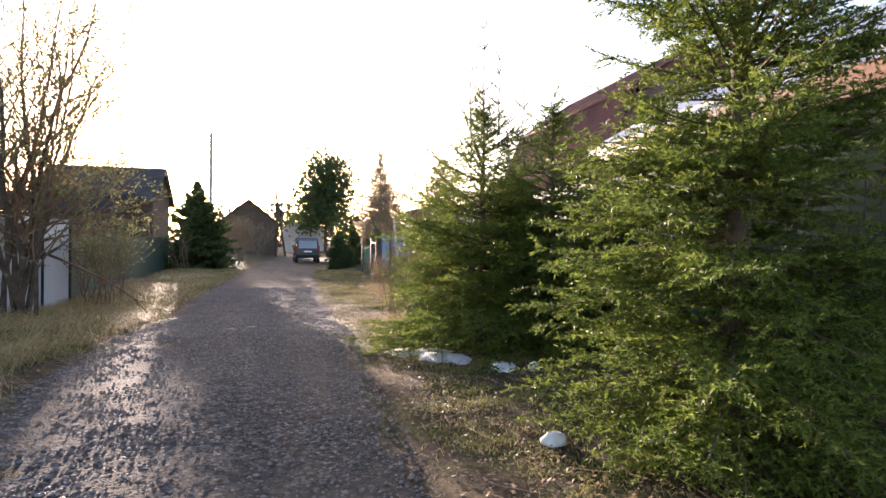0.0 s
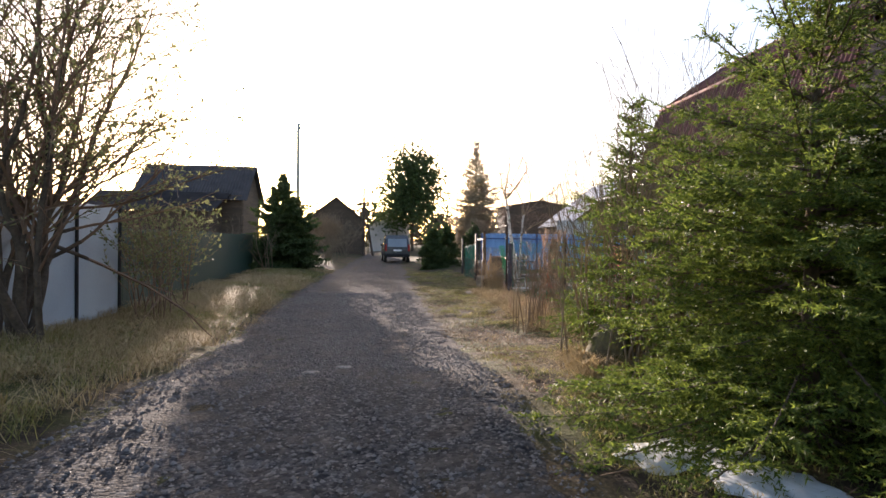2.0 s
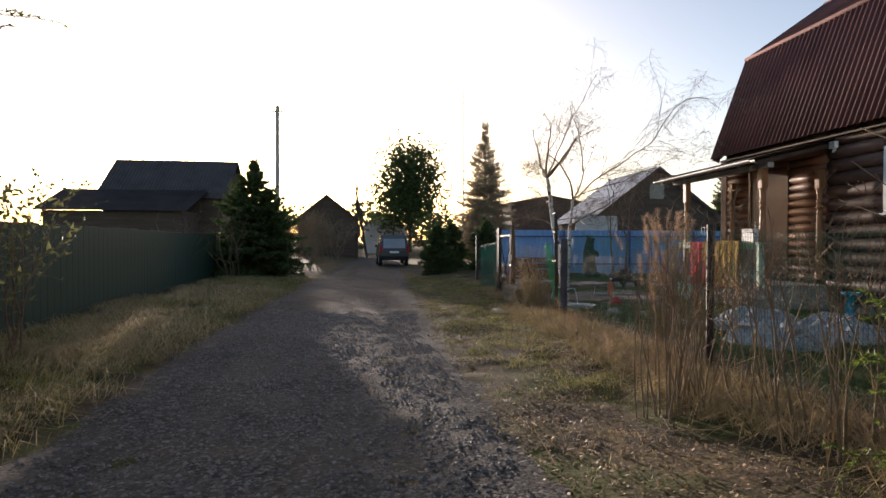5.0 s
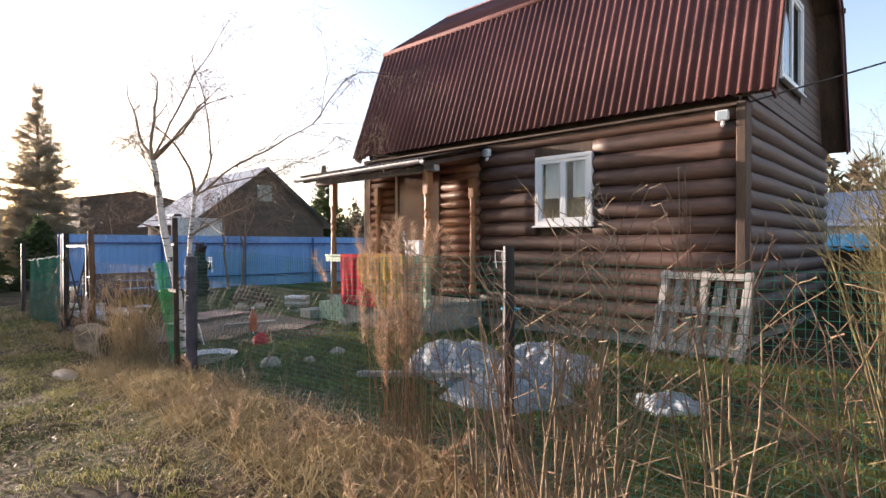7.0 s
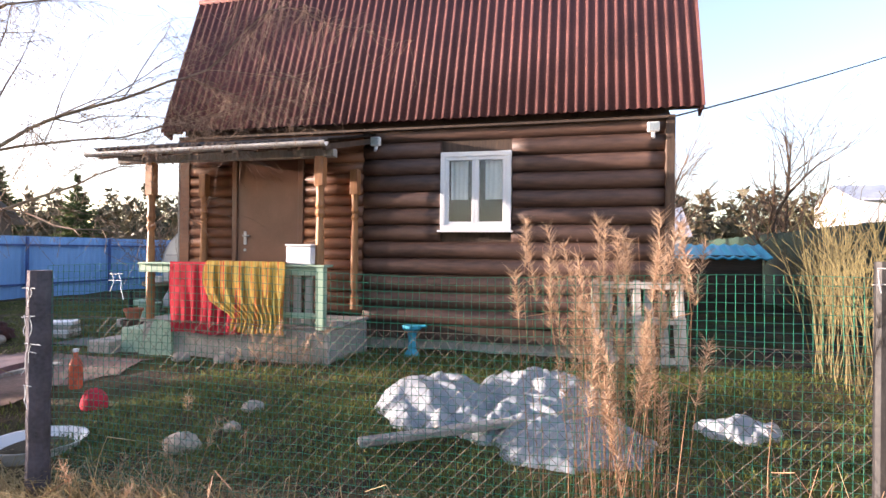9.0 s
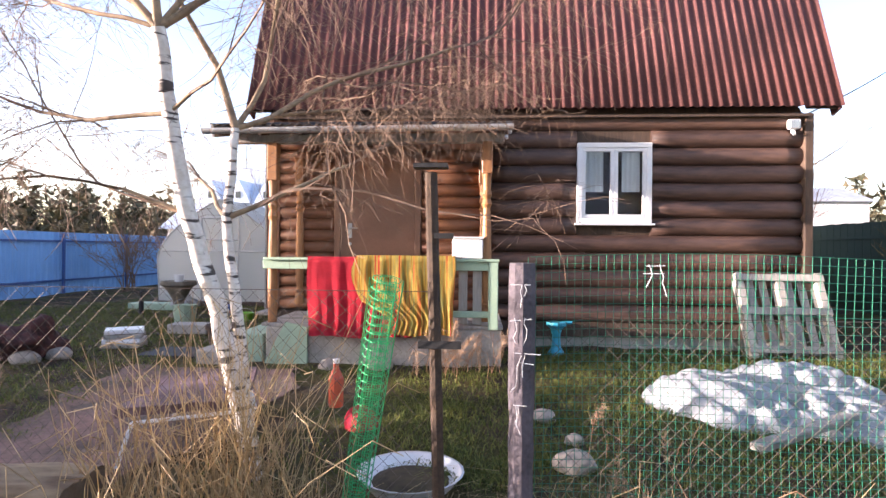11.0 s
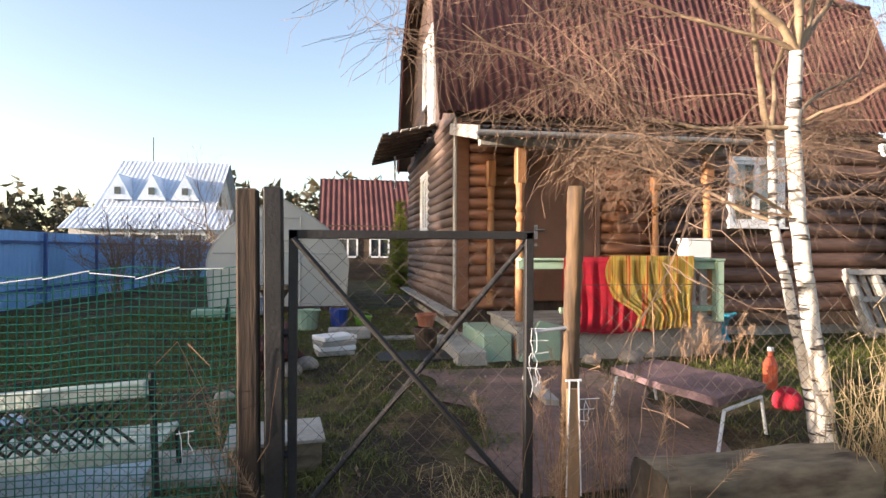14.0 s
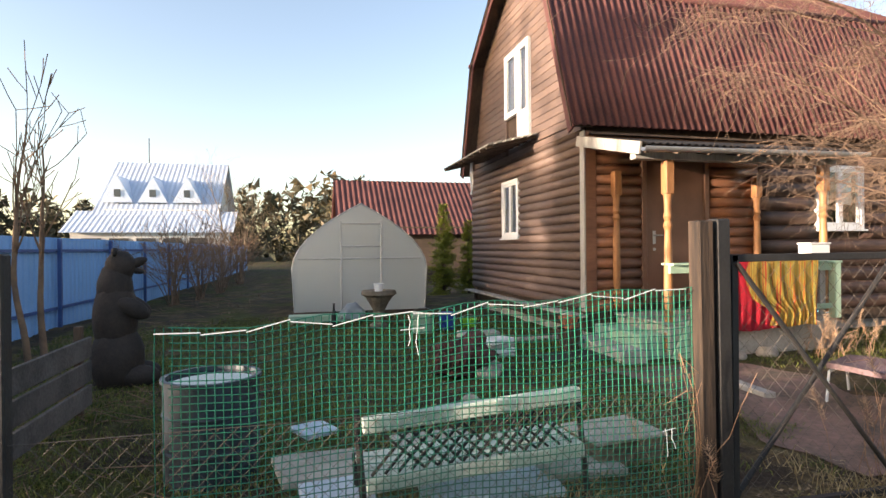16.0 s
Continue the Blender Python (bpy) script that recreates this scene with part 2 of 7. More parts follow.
def ground_z(x, y):
    """The lie of the land: the lane lies lower than the gardens and climbs to the south."""
    z = -0.25 + 0.2 * smooth01((x + 6.2) / 2.0) + 0.25 * smooth01((-3.0 - y) / 5.0)
    if x < -10.2:
        z += 0.15 * smooth01((-10.2 - x) / 2)
    d = math.hypot(x + 5, y)
    if d < 60:
        z += 0.05 * noise.noise((x * 0.6, y * 0.6, 0)) + 0.026 * noise.noise((x * 2.3, y * 2.3, 3)) + 0.014 * noise.noise((x * 5.1, y * 5.1, 6))
    return z


def road_mid(y):
    return -8.65 - 0.2 * smooth01((y + 8) / 10) + 0.02 * max(0, y - 4)


# ---- ground and road ----
def axis_steps(lo, hi, step, far):
    a = list(np.arange(lo, hi + 1e-6, step))
    g, d = [], step
    v = hi
    while v < far:
        d *= 1.35
        v += d
        g.append(v)
    h, d, v = [], step, lo
    while v > -far:
        d *= 1.35
        v -= d
        h.append(v)
    return h[::-1] + a + g


def build_ground():
    xs, ys = axis_steps(-14, 4, 0.1, 1500), axis_steps(-19, 13, 0.1, 1500)
    verts = [(x, y, ground_z(x, y)) for y in ys for x in xs]
    w = len(xs)
    faces = [(j * w + i, j * w + i + 1, (j + 1) * w + i + 1, (j + 1) * w + i) for j in range(len(ys) - 1) for i in range(w - 1)]
    return tagged(data_object("ground", verts, faces, M_GROUND, smooth=True), "brown soil with dead leaves and patchy spring grass", "ground", kind="structure")


build_ground()


def build_road():
    verts, faces = [], []
    n = 15
    ys = list(np.arange(-40, 40, 0.25)) + [42, 46, 52, 60, 75, 100, 140]
    for y in ys:
        mid = road_mid(y)
        for k in range(n):
            u = k / (n - 1) * 2 - 1
            half = 1.5 + 0.25 * smooth01((y + 9) / 8) + 0.22 * noise.noise((y * 0.5, 4.0 if u < 0 else 9.0, 0)) + 0.1 * noise.noise((y * 1.9, 4.0 if u < 0 else 9.0, 5))
            x = mid + u * half
            rut = -0.035 * math.exp(-((abs(u) - 0.5) / 0.2) ** 2)
            z = ground_z(x, y) + 0.05 * (1 - abs(u) ** 6) - 0.012 + rut + 0.012 * noise.noise((x * 3, y * 3, 8))
            verts.append((x, y, z))
    for j in range(len(ys) - 1):
        for k in range(n - 1):
            faces.append((j * n + k, j * n + k + 1, (j + 1) * n + k + 1, (j + 1) * n + k))
    return tagged(data_object("road", verts, faces, M_ROAD, smooth=True), "dark grey gravel lane with worn wheel ruts", "road", kind="structure")


M_ROAD = gravel_bed("gravel")
build_road()

# ---- the log house ----
HY0, HY1, HX1 = -2.42, 4.62, 5.55       # side walls and back wall; the front wall stands at x = 0
EAVE, BREAK, RIDGE = (-0.23, 3.12), (0.66, 5.53), (2.7, 6.95)
house = thing("log_house", "brown log cabin with a red corrugated gambrel roof and porch", "house")


def build_house_walls():
    for a in ((-0.02, 0.12, HY0 + 0.02, -0.52, 0.1, 3.15), (-0.02, 0.12, 0.52, HY1 - 0.02, 0.1, 3.15), (-0.02, 0.12, -0.52, 0.52, 0.1, 1.6),
              (-0.02, 0.12, -0.52, 0.52, 2.7, 3.15), (HX1 - 0.12, HX1, HY0, HY1, 0.1, 3.15)):
        bm = bmesh.new()
        box(bm, *a)
        part("core_wall", bm, M_DARK_WOOD, house)
    for y in (HY0 + 0.05, HY1 - 0.15):
        bm = bmesh.new()
        prof = [(0.02, 0.1), (HX1, 0.1), (HX1, 3.1), (4.9, 5.45), (RIDGE[0], RIDGE[1] - 0.12), (BREAK[0] + 0.02, 5.45), (0.02, 3.1)]
        f = [bm.verts.new((x, y, z)) for x, z in prof]
        g = [bm.verts.new((x, y + 0.1, z)) for x, z in prof]
        bm.faces.new(f)
        bm.faces.new(g[::-1])
        for k in range(len(f)):
            bm.faces.new((f[k], g[k], g[(k + 1) % len(f)], f[(k + 1) % len(f)]))
        part("gable_wall", bm, M_DARK_WOOD, house)
    bm = bmesh.new()
    box(bm, 0.05, HX1 - 0.05, HY0 + 0.1, HY1 - 0.1, -0.2, 0.25)
    part("foundation", bm, M_CONCRETE, house, "grey concrete foundation")


build_house_walls()


def log_mesh(length, r, axis, seed=0):
    bm = bmesh.new()
    a, b = (Vector((0, -length / 2, 0)), Vector((0, length / 2, 0))) if axis == "y" else (Vector((-length / 2, 0, 0)), Vector((length / 2, 0, 0)))
    n, seg = max(4, int(length / 0.22)), 14
    d = b - a
    u = d.orthogonal().normalized()
    w = d.normalized().cross(u)
    rings = []
    for k in range(n + 1):
        c = a + d * (k / n) + u * (0.006 * noise.noise((k * 0.35, seed * 3.3, 1))) + w * (0.006 * noise.noise((k * 0.35, seed * 3.3, 8)))
        rr = r * (0.985 + 0.06 * noise.noise((k * 0.2, seed * 5.7, 4)) + 0.03 * noise.noise((k * 0.7, seed * 5.7, 2)))
        rings.append([bm.verts.new(c + (u * math.cos(2 * math.pi * q / seg) + w * math.sin(2 * math.pi * q / seg)) * rr) for q in range(seg)])
    for p, q in zip(rings, rings[1:]):
        for k in range(seg):
            bm.faces.new((p[k], p[(k + 1) % seg], q[(k + 1) % seg], q[k]))
    bm.faces.new(rings[0][::-1])
    bm.faces.new(rings[-1])
    me = bpy.data.meshes.new("log")
    bm.to_mesh(me)
    bm.free()
    for p in me.polygons:
        p.use_smooth = len(p.vertices) == 4
    return me


def build_logs():
    pitch, r = 0.232, 0.121
    cache = {}
    for i in range(12):
        z = 0.42 + i * pitch
        spans = [(HY0, 1.62)]
        if 1.55 < z < 2.75:
            spans = [(HY0, -0.49), (0.49, 1.62)]
        for y0, y1 in spans:
            key = (round(y1 - y0, 2), i)
            if key not in cache:
                cache[key] = log_mesh(y1 - y0, r, "y", i + y0)
                cache[key].materials.append(M_LOG)
            o = new("log", cache[key])
            o.parent = house
            o.location = (0, (y0 + y1) / 2, z)
        # right-hand side wall
        if "s" not in cache:
            cache["s"] = log_mesh(HX1 - 0.08, r, "x")
            cache["s"].materials.append(M_LOG_GREY)
        o = new("log", cache["s"])
        o.parent = house
        o.location = (HX1 / 2 + 0.04, HY0 + 0.06, z + pitch / 2)


build_logs()


def build_porch_wall_boards():
    """Rounded boards, narrower than the logs, on the wall under the porch."""
    for i in range(17):
        z = 0.5 + i * 0.155
        for y0, y1 in (((3.74, HY1 - 0.06), (1.64, 2.55)) if z < 2.72 else ((1.64, HY1 - 0.06),)):
            bm = bmesh.new()
            rod(bm, (-0.03, y0, z), (-0.03, y1, z), 0.084, 0.084, 12)
            part("siding_board", bm, M_LOG_PORCH, house, smooth=True)


build_porch_wall_boards()


def build_side_siding():
    """Rounded siding boards on the gable by the greenhouse, flat planks above."""
    y = HY1
    for i in range(19):
        z = 0.5 + i * 0.145
        spans = [(0.02, HX1)] if not 1.52 < z < 2.75 else [(0.02, 2.52), (3.42, HX1)]
        for x0, x1 in spans:
            bm = bmesh.new()
            rod(bm, (x0, y - 0.03, z), (x1, y - 0.03, z), 0.078, 0.078, 12)
            part("siding_board", bm, M_LOG_GREY, house, smooth=True)
    for side, yy in ((1, HY1), (-1, HY0 + 0.02)):
        for i in range(27):
            z0 = 3.25 + i * 0.14
            z = z0 + 0.07
            half = 2.72 - (z - 3.1) * 0.31 if z < 5.5 else 2.0 * (RIDGE[1] - 0.1 - z) / 1.4
            if half < 0.15:
                break
            spans = [(2.74 - half, 2.74 + half)]
            if side == 1 and z < 5.26:
                spans = [(2.74 - half, 1.97), (3.25, 2.74 + half)]
            if side == -1 and 3.6 < z < 5.3:
                spans = [(2.74 - half, 1.9), (3.5, 2.74 + half)]
            for x0, x1 in spans:
                bm = bmesh.new()
                box(bm, x0, x1, yy - 0.06 if side == 1 else yy, yy if side == 1 else yy + 0.04, z0, z0 + 0.135, 0.006)
                part("gable_plank", bm, M_LOG_GREY, house)


build_side_siding()


def corrugated(p0, p1, y0, y1, pitch=0.125, amp=0.018, thick=0.008):
    """A wavy sheet between two eave lines given as (x, z)."""
    p0, p1 = Vector((p0[0], 0, p0[1])), Vector((p1[0], 0, p1[1]))
    d = (p1 - p0).normalized()
    nrm = Vector((-d.z, 0, d.x))
    if nrm.z < 0:
        nrm = -nrm
    n = int((y1 - y0) / pitch * 8)
    verts, faces = [], []
    for k in range(n + 1):
        y = y0 + (y1 - y0) * k / n
        o = nrm * (amp * math.cos(2 * math.pi * (y - y0) / pitch))
        for p in (p0, p1):
            for t in (0, -thick):
                q = p + o + nrm * t
                verts.append((q.x, y, q.z))
    for k in range(n):
        a = k * 4
        b = a + 4
        faces += [(a, b, b + 2, a + 2), (a + 1, a + 3, b + 3, b + 1), (a, a + 1, b + 1, b), (a + 2, b + 2, b + 3, a + 3)]
    return verts, faces


def build_roof():
    y0, y1 = -2.83, 4.93
    far_eave, far_break = (5.63, 3.12), (4.74, 5.53)
    for a, b in ((EAVE, BREAK), (BREAK, RIDGE), (far_break, RIDGE), (far_eave, far_break)):
        v, f = corrugated(a, b, y0, y1)
        o = data_object("roof_sheet", v, f, M_ROOF, house, smooth=True)
    bm = bmesh.new()
    for x, z in (BREAK, RIDGE, far_break):
        rod(bm, (x, y0 - 0.02, z - 0.02), (x, y1 + 0.02, z - 0.02), 0.05, 0.05, 10)
    part("ridge_cap", bm, M_ROOF, house, smooth=True)
    for y in (y0 + 0.02, y1 - 0.05):
        bm = bmesh.new()
        for a, b in ((EAVE, BREAK), (BREAK, RIDGE), (RIDGE, far_break), (far_break, far_eave)):
            d = Vector((b[0] - a[0], 0, b[1] - a[1]))
            ang = math.degrees(math.atan2(d.z, d.x))
            m = pose(a[0], y, a[1], 0, -ang, 0)
            box(bm, -0.02, d.length + 0.02, 0, 0.03, -0.2, -0.03, 0, m)
        part("verge_board", bm, M_ROOF, house)
    for y_lo, y_hi in ((y0, HY0 + 0.03), (HY1 - 0.03, y1)):
        bm = bmesh.new()
        for a, b in ((EAVE, BREAK), (BREAK, RIDGE), (RIDGE, far_break), (far_break, far_eave)):
            d = Vector((b[0] - a[0], 0, b[1] - a[1]))
            ang = math.degrees(math.atan2(d.z, d.x))
            box(bm, 0, d.length, 0, y_hi - y_lo, -0.07, -0.045, 0, pose(a[0], y_lo, a[1], 0, -ang, 0))
        part("soffit", bm, M_DARK_WOOD, house)
    bm = bmesh.new()
    box(bm, -0.2, 0.05, HY0, HY1, 3.0, 3.03)
    part("soffit", bm, M_DARK_WOOD, house)


build_roof()

# ---- windows, door and porch ----
def window_unit(at, rz, w, h, splits=(0.5,), name="window", sill=True, label="white plastic window with two casements"):
    """A plastic window; its face looks along local -x, its width runs along local y from -w/2 to w/2."""
    ob = new(name)
    ob.parent = house
    ob.matrix_basis = pose(*at, 0, 0, rz)
    tagged(ob, label)
    t = 0.065
    for y0, y1, z0, z1 in ((-w / 2, w / 2, 0, t), (-w / 2, w / 2, h - t, h), (-w / 2, -w / 2 + t, t, h - t), (w / 2 - t, w / 2, t, h - t)):
        bm = bmesh.new()
        box(bm, -0.03, 0.05, y0, y1, z0, z1, 0.006)
        part("frame", bm, M_WHITE, ob)
    edges = [-w / 2 + t] + [-w / 2 + w * s for s in splits] + [w / 2 - t]
    for a, b in zip(edges, edges[1:]):
        bm = bmesh.new()
        s = 0.05
        for y0, y1, z0, z1 in ((a, b, t, t + s), (a, b, h - t - s, h - t), (a, a + s, t + s, h - t - s), (b - s, b, t + s, h - t - s)):
            box(bm, -0.015, 0.04, y0 + 0.001, y1 - 0.001, z0, z1, 0.005)
        part("sash", bm, M_WHITE, ob)
        bm = bmesh.new()
        box(bm, 0.008, 0.016, a + s, b - s, t + s, h - t - s)
        pane = part("pane", bm, M_GLASS, ob)
        pane.visible_shadow = False
    # dark panel added behind the panes in place of the room's shade
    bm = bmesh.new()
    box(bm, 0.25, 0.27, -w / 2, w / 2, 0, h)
    part("room_shade_panel", bm, M_ROOM_SHADE, ob)
    if sill:
        bm = bmesh.new()
        box(bm, -0.07, 0.0, -w / 2 - 0.03, w / 2 + 0.03, -0.03, -0.002, 0.004)
        part("sill", bm, M_WHITE, ob)
    return ob


front_window = window_unit((-0.1, 0, 1.62), 0, 0.97, 1.06)
for k in (-0.36, 0.12):
    bm = bmesh.new()
    n = 14
    vs = [[bm.verts.new((0.1 + 0.012 * math.sin(i * 1.7), k + 0.24 * i / n, z)) for i in range(n + 1)] for z in (0.42, 0.98)]
    for i in range(n):
        bm.faces.new((vs[0][i], vs[0][i + 1], vs[1][i + 1], vs[1][i]))
    part("curtain", bm, M_WHITE, front_window, "thin white curtain", smooth=True)
window_unit((2.97, HY1 + 0.03, 1.55), -90, 0.88, 1.15)
window_unit((2.9, HY1 + 0.02, 3.95), -90, 0.66, 1.27, (), sill=False, label="white attic window beside the balcony door")
window_unit((2.28, HY1 + 0.02, 3.33), -90, 0.54, 1.9, (), name="balcony_door", sill=False, label="narrow white glazed balcony door")
bm = bmesh.new()
box(bm, 2.06, 2.5, HY1 - 0.02, HY1 + 0.05, 3.4, 3.95, 0.01)
part("door_panel", bm, M_WHITE, house)
window_unit((2.7, HY0 - 0.0, 3.8), 90, 1.5, 1.5)


def build_corner_boards():
    for x, y, z1 in ((-0.12, HY1 + 0.01, 3.06),):
        bm = bmesh.new()
        box(bm, x, x + 0.03, y - 0.13, y + 0.04, 0.42, z1, 0.004)
        part("corner_board", bm, M_LOG_PORCH, house)
        bm = bmesh.new()
        box(bm, x - 0.002, x + 0.13, y + 0.045, y + 0.07, 0.42, z1, 0.004)
        part("corner_board", bm, M_GREY_WOOD, house)
    bm = bmesh.new()
    box(bm, -0.15, 0.09, HY0 - 0.09, HY0 + 0.02, 0.3, 3.05, 0.01)
    part("corner_board", bm, M_DARK_WOOD, house)
    bm = bmesh.new()
    box(bm, 0.0, HX1, HY1 + 0.02, HY1 + 0.06, 3.1, 3.2)
    part("band_board", bm, M_LOG_GREY, house)
    bm = bmesh.new()
    box(bm, -0.1, HX1, HY1 + 0.02, HY1 + 0.22, 0.33, 0.37, 0.005, pose(0, 0, 0, 0, 0, 0))
    part("drip_board", bm, M_GREY_WOOD, house)


build_corner_boards()


def build_door():
    door = new("door")
    door.parent = house
    tagged(door, "plain brown steel door, closed")
    bm = bmesh.new()
    box(bm, -0.09, -0.03, 2.64, 3.66, 0.52, 2.66, 0.008)
    part("leaf", bm, M_DOOR, door)
    for y0, y1, z0, z1 in ((3.66, 3.74, 0.5, 2.74), (2.56, 2.64, 0.5, 2.74), (2.64, 3.66, 2.66, 2.74)):
        bm = bmesh.new()
        box(bm, -0.12, -0.02, y0, y1, z0, z1, 0.006)
        part("frame", bm, M_DOOR, door)
    bm = bmesh.new()
    box(bm, -0.1, -0.09, 3.5, 3.55, 1.4, 1.6, 0.003)
    rod(bm, (-0.1, 3.525, 1.53), (-0.16, 3.525, 1.53), 0.012)
    rod(bm, (-0.15, 3.535, 1.53), (-0.15, 3.41, 1.53), 0.011)
    part("handle", bm, M_STEEL, door, "steel lever handle")
    bm = bmesh.new()
    rod(bm, (-0.088, 3.525, 1.32), (-0.105, 3.525, 1.32), 0.022, seg=12)
    part("lock", bm, M_STEEL, door)


build_door()

POST_PROFILE = [(0.062, 0), (0.062, 0.12), (0.045, 0.14), (0.06, 0.17), (0.04, 0.2), (0.052, 0.3), (0.056, 0.6), (0.05, 0.95), (0.04, 1.15), (0.06, 1.19), (0.04, 1.24), (0.058, 1.28), (0.044, 1.33), (0.05, 1.45), (0.06, 1.5)]


def turned_post(at, z1):
    p = new("porch_post")
    p.parent = house
    p.location = at
    h = z1 - at[2]
    bm = bmesh.new()
    lathe(bm, [(r, z * h * 0.55) for r, z in POST_PROFILE], 14)
    box(bm, -0.06, 0.06, -0.06, 0.06, h * 0.82, h, 0.01)
    part("shaft", bm, M_POST, p, "turned varnished pine post", smooth=False)
    return p


for px, py in ((-1.28, 4.15), (-1.29, 1.69), (-0.16, 4.2), (-0.16, 1.72)):
    turned_post((px, py, 0.45 if px < -1 and py < 2 else (0.02 if px < -1 else 0.5)), 2.47)


def build_porch():
    bm = bmesh.new()
    box(bm, -1.36, -0.15, 1.52, 4.2, -0.2, 0.36, 0.02)
    part("porch_base", bm, M_CONCRETE, house, "rough grey concrete porch base")
    for i in range(9):
        bm = bmesh.new()
        x = -1.36 + i * 0.135
        box(bm, x, x + 0.125, 1.5, 4.25, 0.365, 0.4, 0.004)
        part("deck_board", bm, M_GREY_WOOD, house)
    bm = bmesh.new()
    box(bm, -1.3, -0.2, 4.25, 4.6, -0.2, 0.26, 0.015)
    part("step", bm, M_MINT, house, "worn mint-painted concrete step")
    bm = bmesh.new()
    box(bm, -1.5, -0.2, 4.6, 4.95, -0.2, 0.1, 0.015)
    part("step", bm, M_CONCRETE, house)
    bm = bmesh.new()
    v = [bm.verts.new(p) for p in ((-1.42, 4.22, -0.1), (-1.42, 3.7, -0.1), (-1.42, 3.7, 0.36), (-1.42, 3.95, 0.42))]
    bm.faces.new(v)
    r = bmesh.ops.extrude_face_region(bm, geom=list(bm.faces))
    bmesh.ops.translate(bm, vec=(0.045, 0, 0), verts=[g for g in r["geom"] if isinstance(g, bmesh.types.BMVert)])
    part("step_cheek", bm, M_MINT, house)
    for y0, y1, z0, z1 in ((1.62, 4.22, 1.02, 1.12), (1.62, 3.7, 0.5, 0.57)):
        bm = bmesh.new()
        box(bm, -1.41, -1.365, y0, y1, z0, z1, 0.006)
        part("rail", bm, M_MINT, house)
    bm = bmesh.new()
    box(bm, -1.45, -1.2, 1.55, 4.2, 1.121, 1.15, 0.005)
    part("hand_rail", bm, M_MINT, house)
    for i in range(12):
        y = 1.74 + i * 0.16
        bm = bmesh.new()
        box(bm, -1.362, -1.335, y, y + 0.1, 0.42, 1.1, 0.004)
        part("baluster", bm, M_GREY_WOOD, house)
    bm = bmesh.new()
    box(bm, -1.44, -1.34, 1.56, 1.67, 0.37, 1.12, 0.008)
    part("rail_post", bm, M_MINT, house)
    # canopy
    v, f = corrugated((-1.66, 2.6), (-0.05, 2.98), 1.42, 4.72, 0.1, 0.012)
    data_object("canopy_sheet", v, f, M_BLACK, house, smooth=True)
    for i in range(8):
        y = 1.5 + i * 0.45
        bm = bmesh.new()
        box(bm, 0, 1.62, -0.02, 0.02, -0.09, -0.02, 0, pose(-1.6, y, 2.58, 0, -13.3, 0))
        part("rafter", bm, M_DARK_WOOD, house)
    bm = bmesh.new()
    box(bm, -1.34, -1.22, 1.5, 4.65, 2.46, 2.56, 0.006)
    part("canopy_beam", bm, M_GREY_WOOD, house)
    bm = bmesh.new()
    n = 8
    ring = [(-1.7 + 0.055 * math.cos(math.pi + math.pi * k / n), 2.57 + 0.055 * math.sin(math.pi + math.pi * k / n)) for k in range(n + 1)]
    ring += [(-1.7 + (x + 1.7) * 0.9, z + 0.004) for x, z in ring[::-1]]
    a = [bm.verts.new((x, 1.42, z)) for x, z in ring]
    b = [bm.verts.new((x, 4.78, z - 0.03)) for x, z in ring]
    for k in range(len(a)):
        bm.faces.new((a[k], a[(k + 1) % len(a)], b[(k + 1) % len(a)], b[k]))
    part("gutter", bm, M_STEEL, house, "grey half-round gutter")
    bm = bmesh.new()
    box(bm, -1.63, 0.0, 4.72, 4.75, -0.13, 0.02, 0, Matrix.Shear("XZ", 4, (0, 0)) @ Matrix.Identity(4))
    bmesh.ops.transform(bm, matrix=pose(0, 0, 2.98, 0, -13.3, 0), verts=bm.verts)
    part("barge_board", bm, M_GREY_WOOD, house)


build_porch()


def build_balcony():
    """Slatted awning of rough boards over the side window, a torn plastic sheet hanging from it."""
    b = new("awning")
    b.parent = house
    tagged(b, "rough dark board awning under the balcony door")
    for i in range(9):
        x = 1.75 + i * 0.36
        bm = bmesh.new()
        box(bm, -0.03, 0.03, 0, 0.95, -0.05, 0, 0, pose(x, HY1 + 0.03, 3.36, -14, 0, 0))
        part("joist", bm, M_DARK_WOOD, b)
    for i in range(6):
        bm = bmesh.new()
        box(bm, 1.62, 4.75, i * 0.165, i * 0.165 + 0.12, 0.002, 0.028, 0.004, pose(0, HY1 + 0.03, 3.36, -14, 0, 0))
        part("board", bm, M_GREY_WOOD, b)
    bm = bmesh.new()
    rows = []
    for j in range(9):
        rows.append([bm.verts.new((3.95 + 0.22 * i / 6 - 0.015 * j * (i / 6 - 0.5), HY1 + 0.5 + 0.02 * math.sin(i * 2 + j), 3.2 - 0.085 * j)) for i in range(7)])
    for p, q in zip(rows, rows[1:]):
        for i in range(6):
            bm.faces.new((p[i], p[i + 1], q[i + 1], q[i]))
    part("plastic_sheet", bm, M_FILM, b, "torn translucent plastic sheet", smooth=True)


M_FILM = foliage("plastic_film", (0.62, 0.66, 0.7), (0.7, 0.74, 0.78), 0.35)
build_balcony()


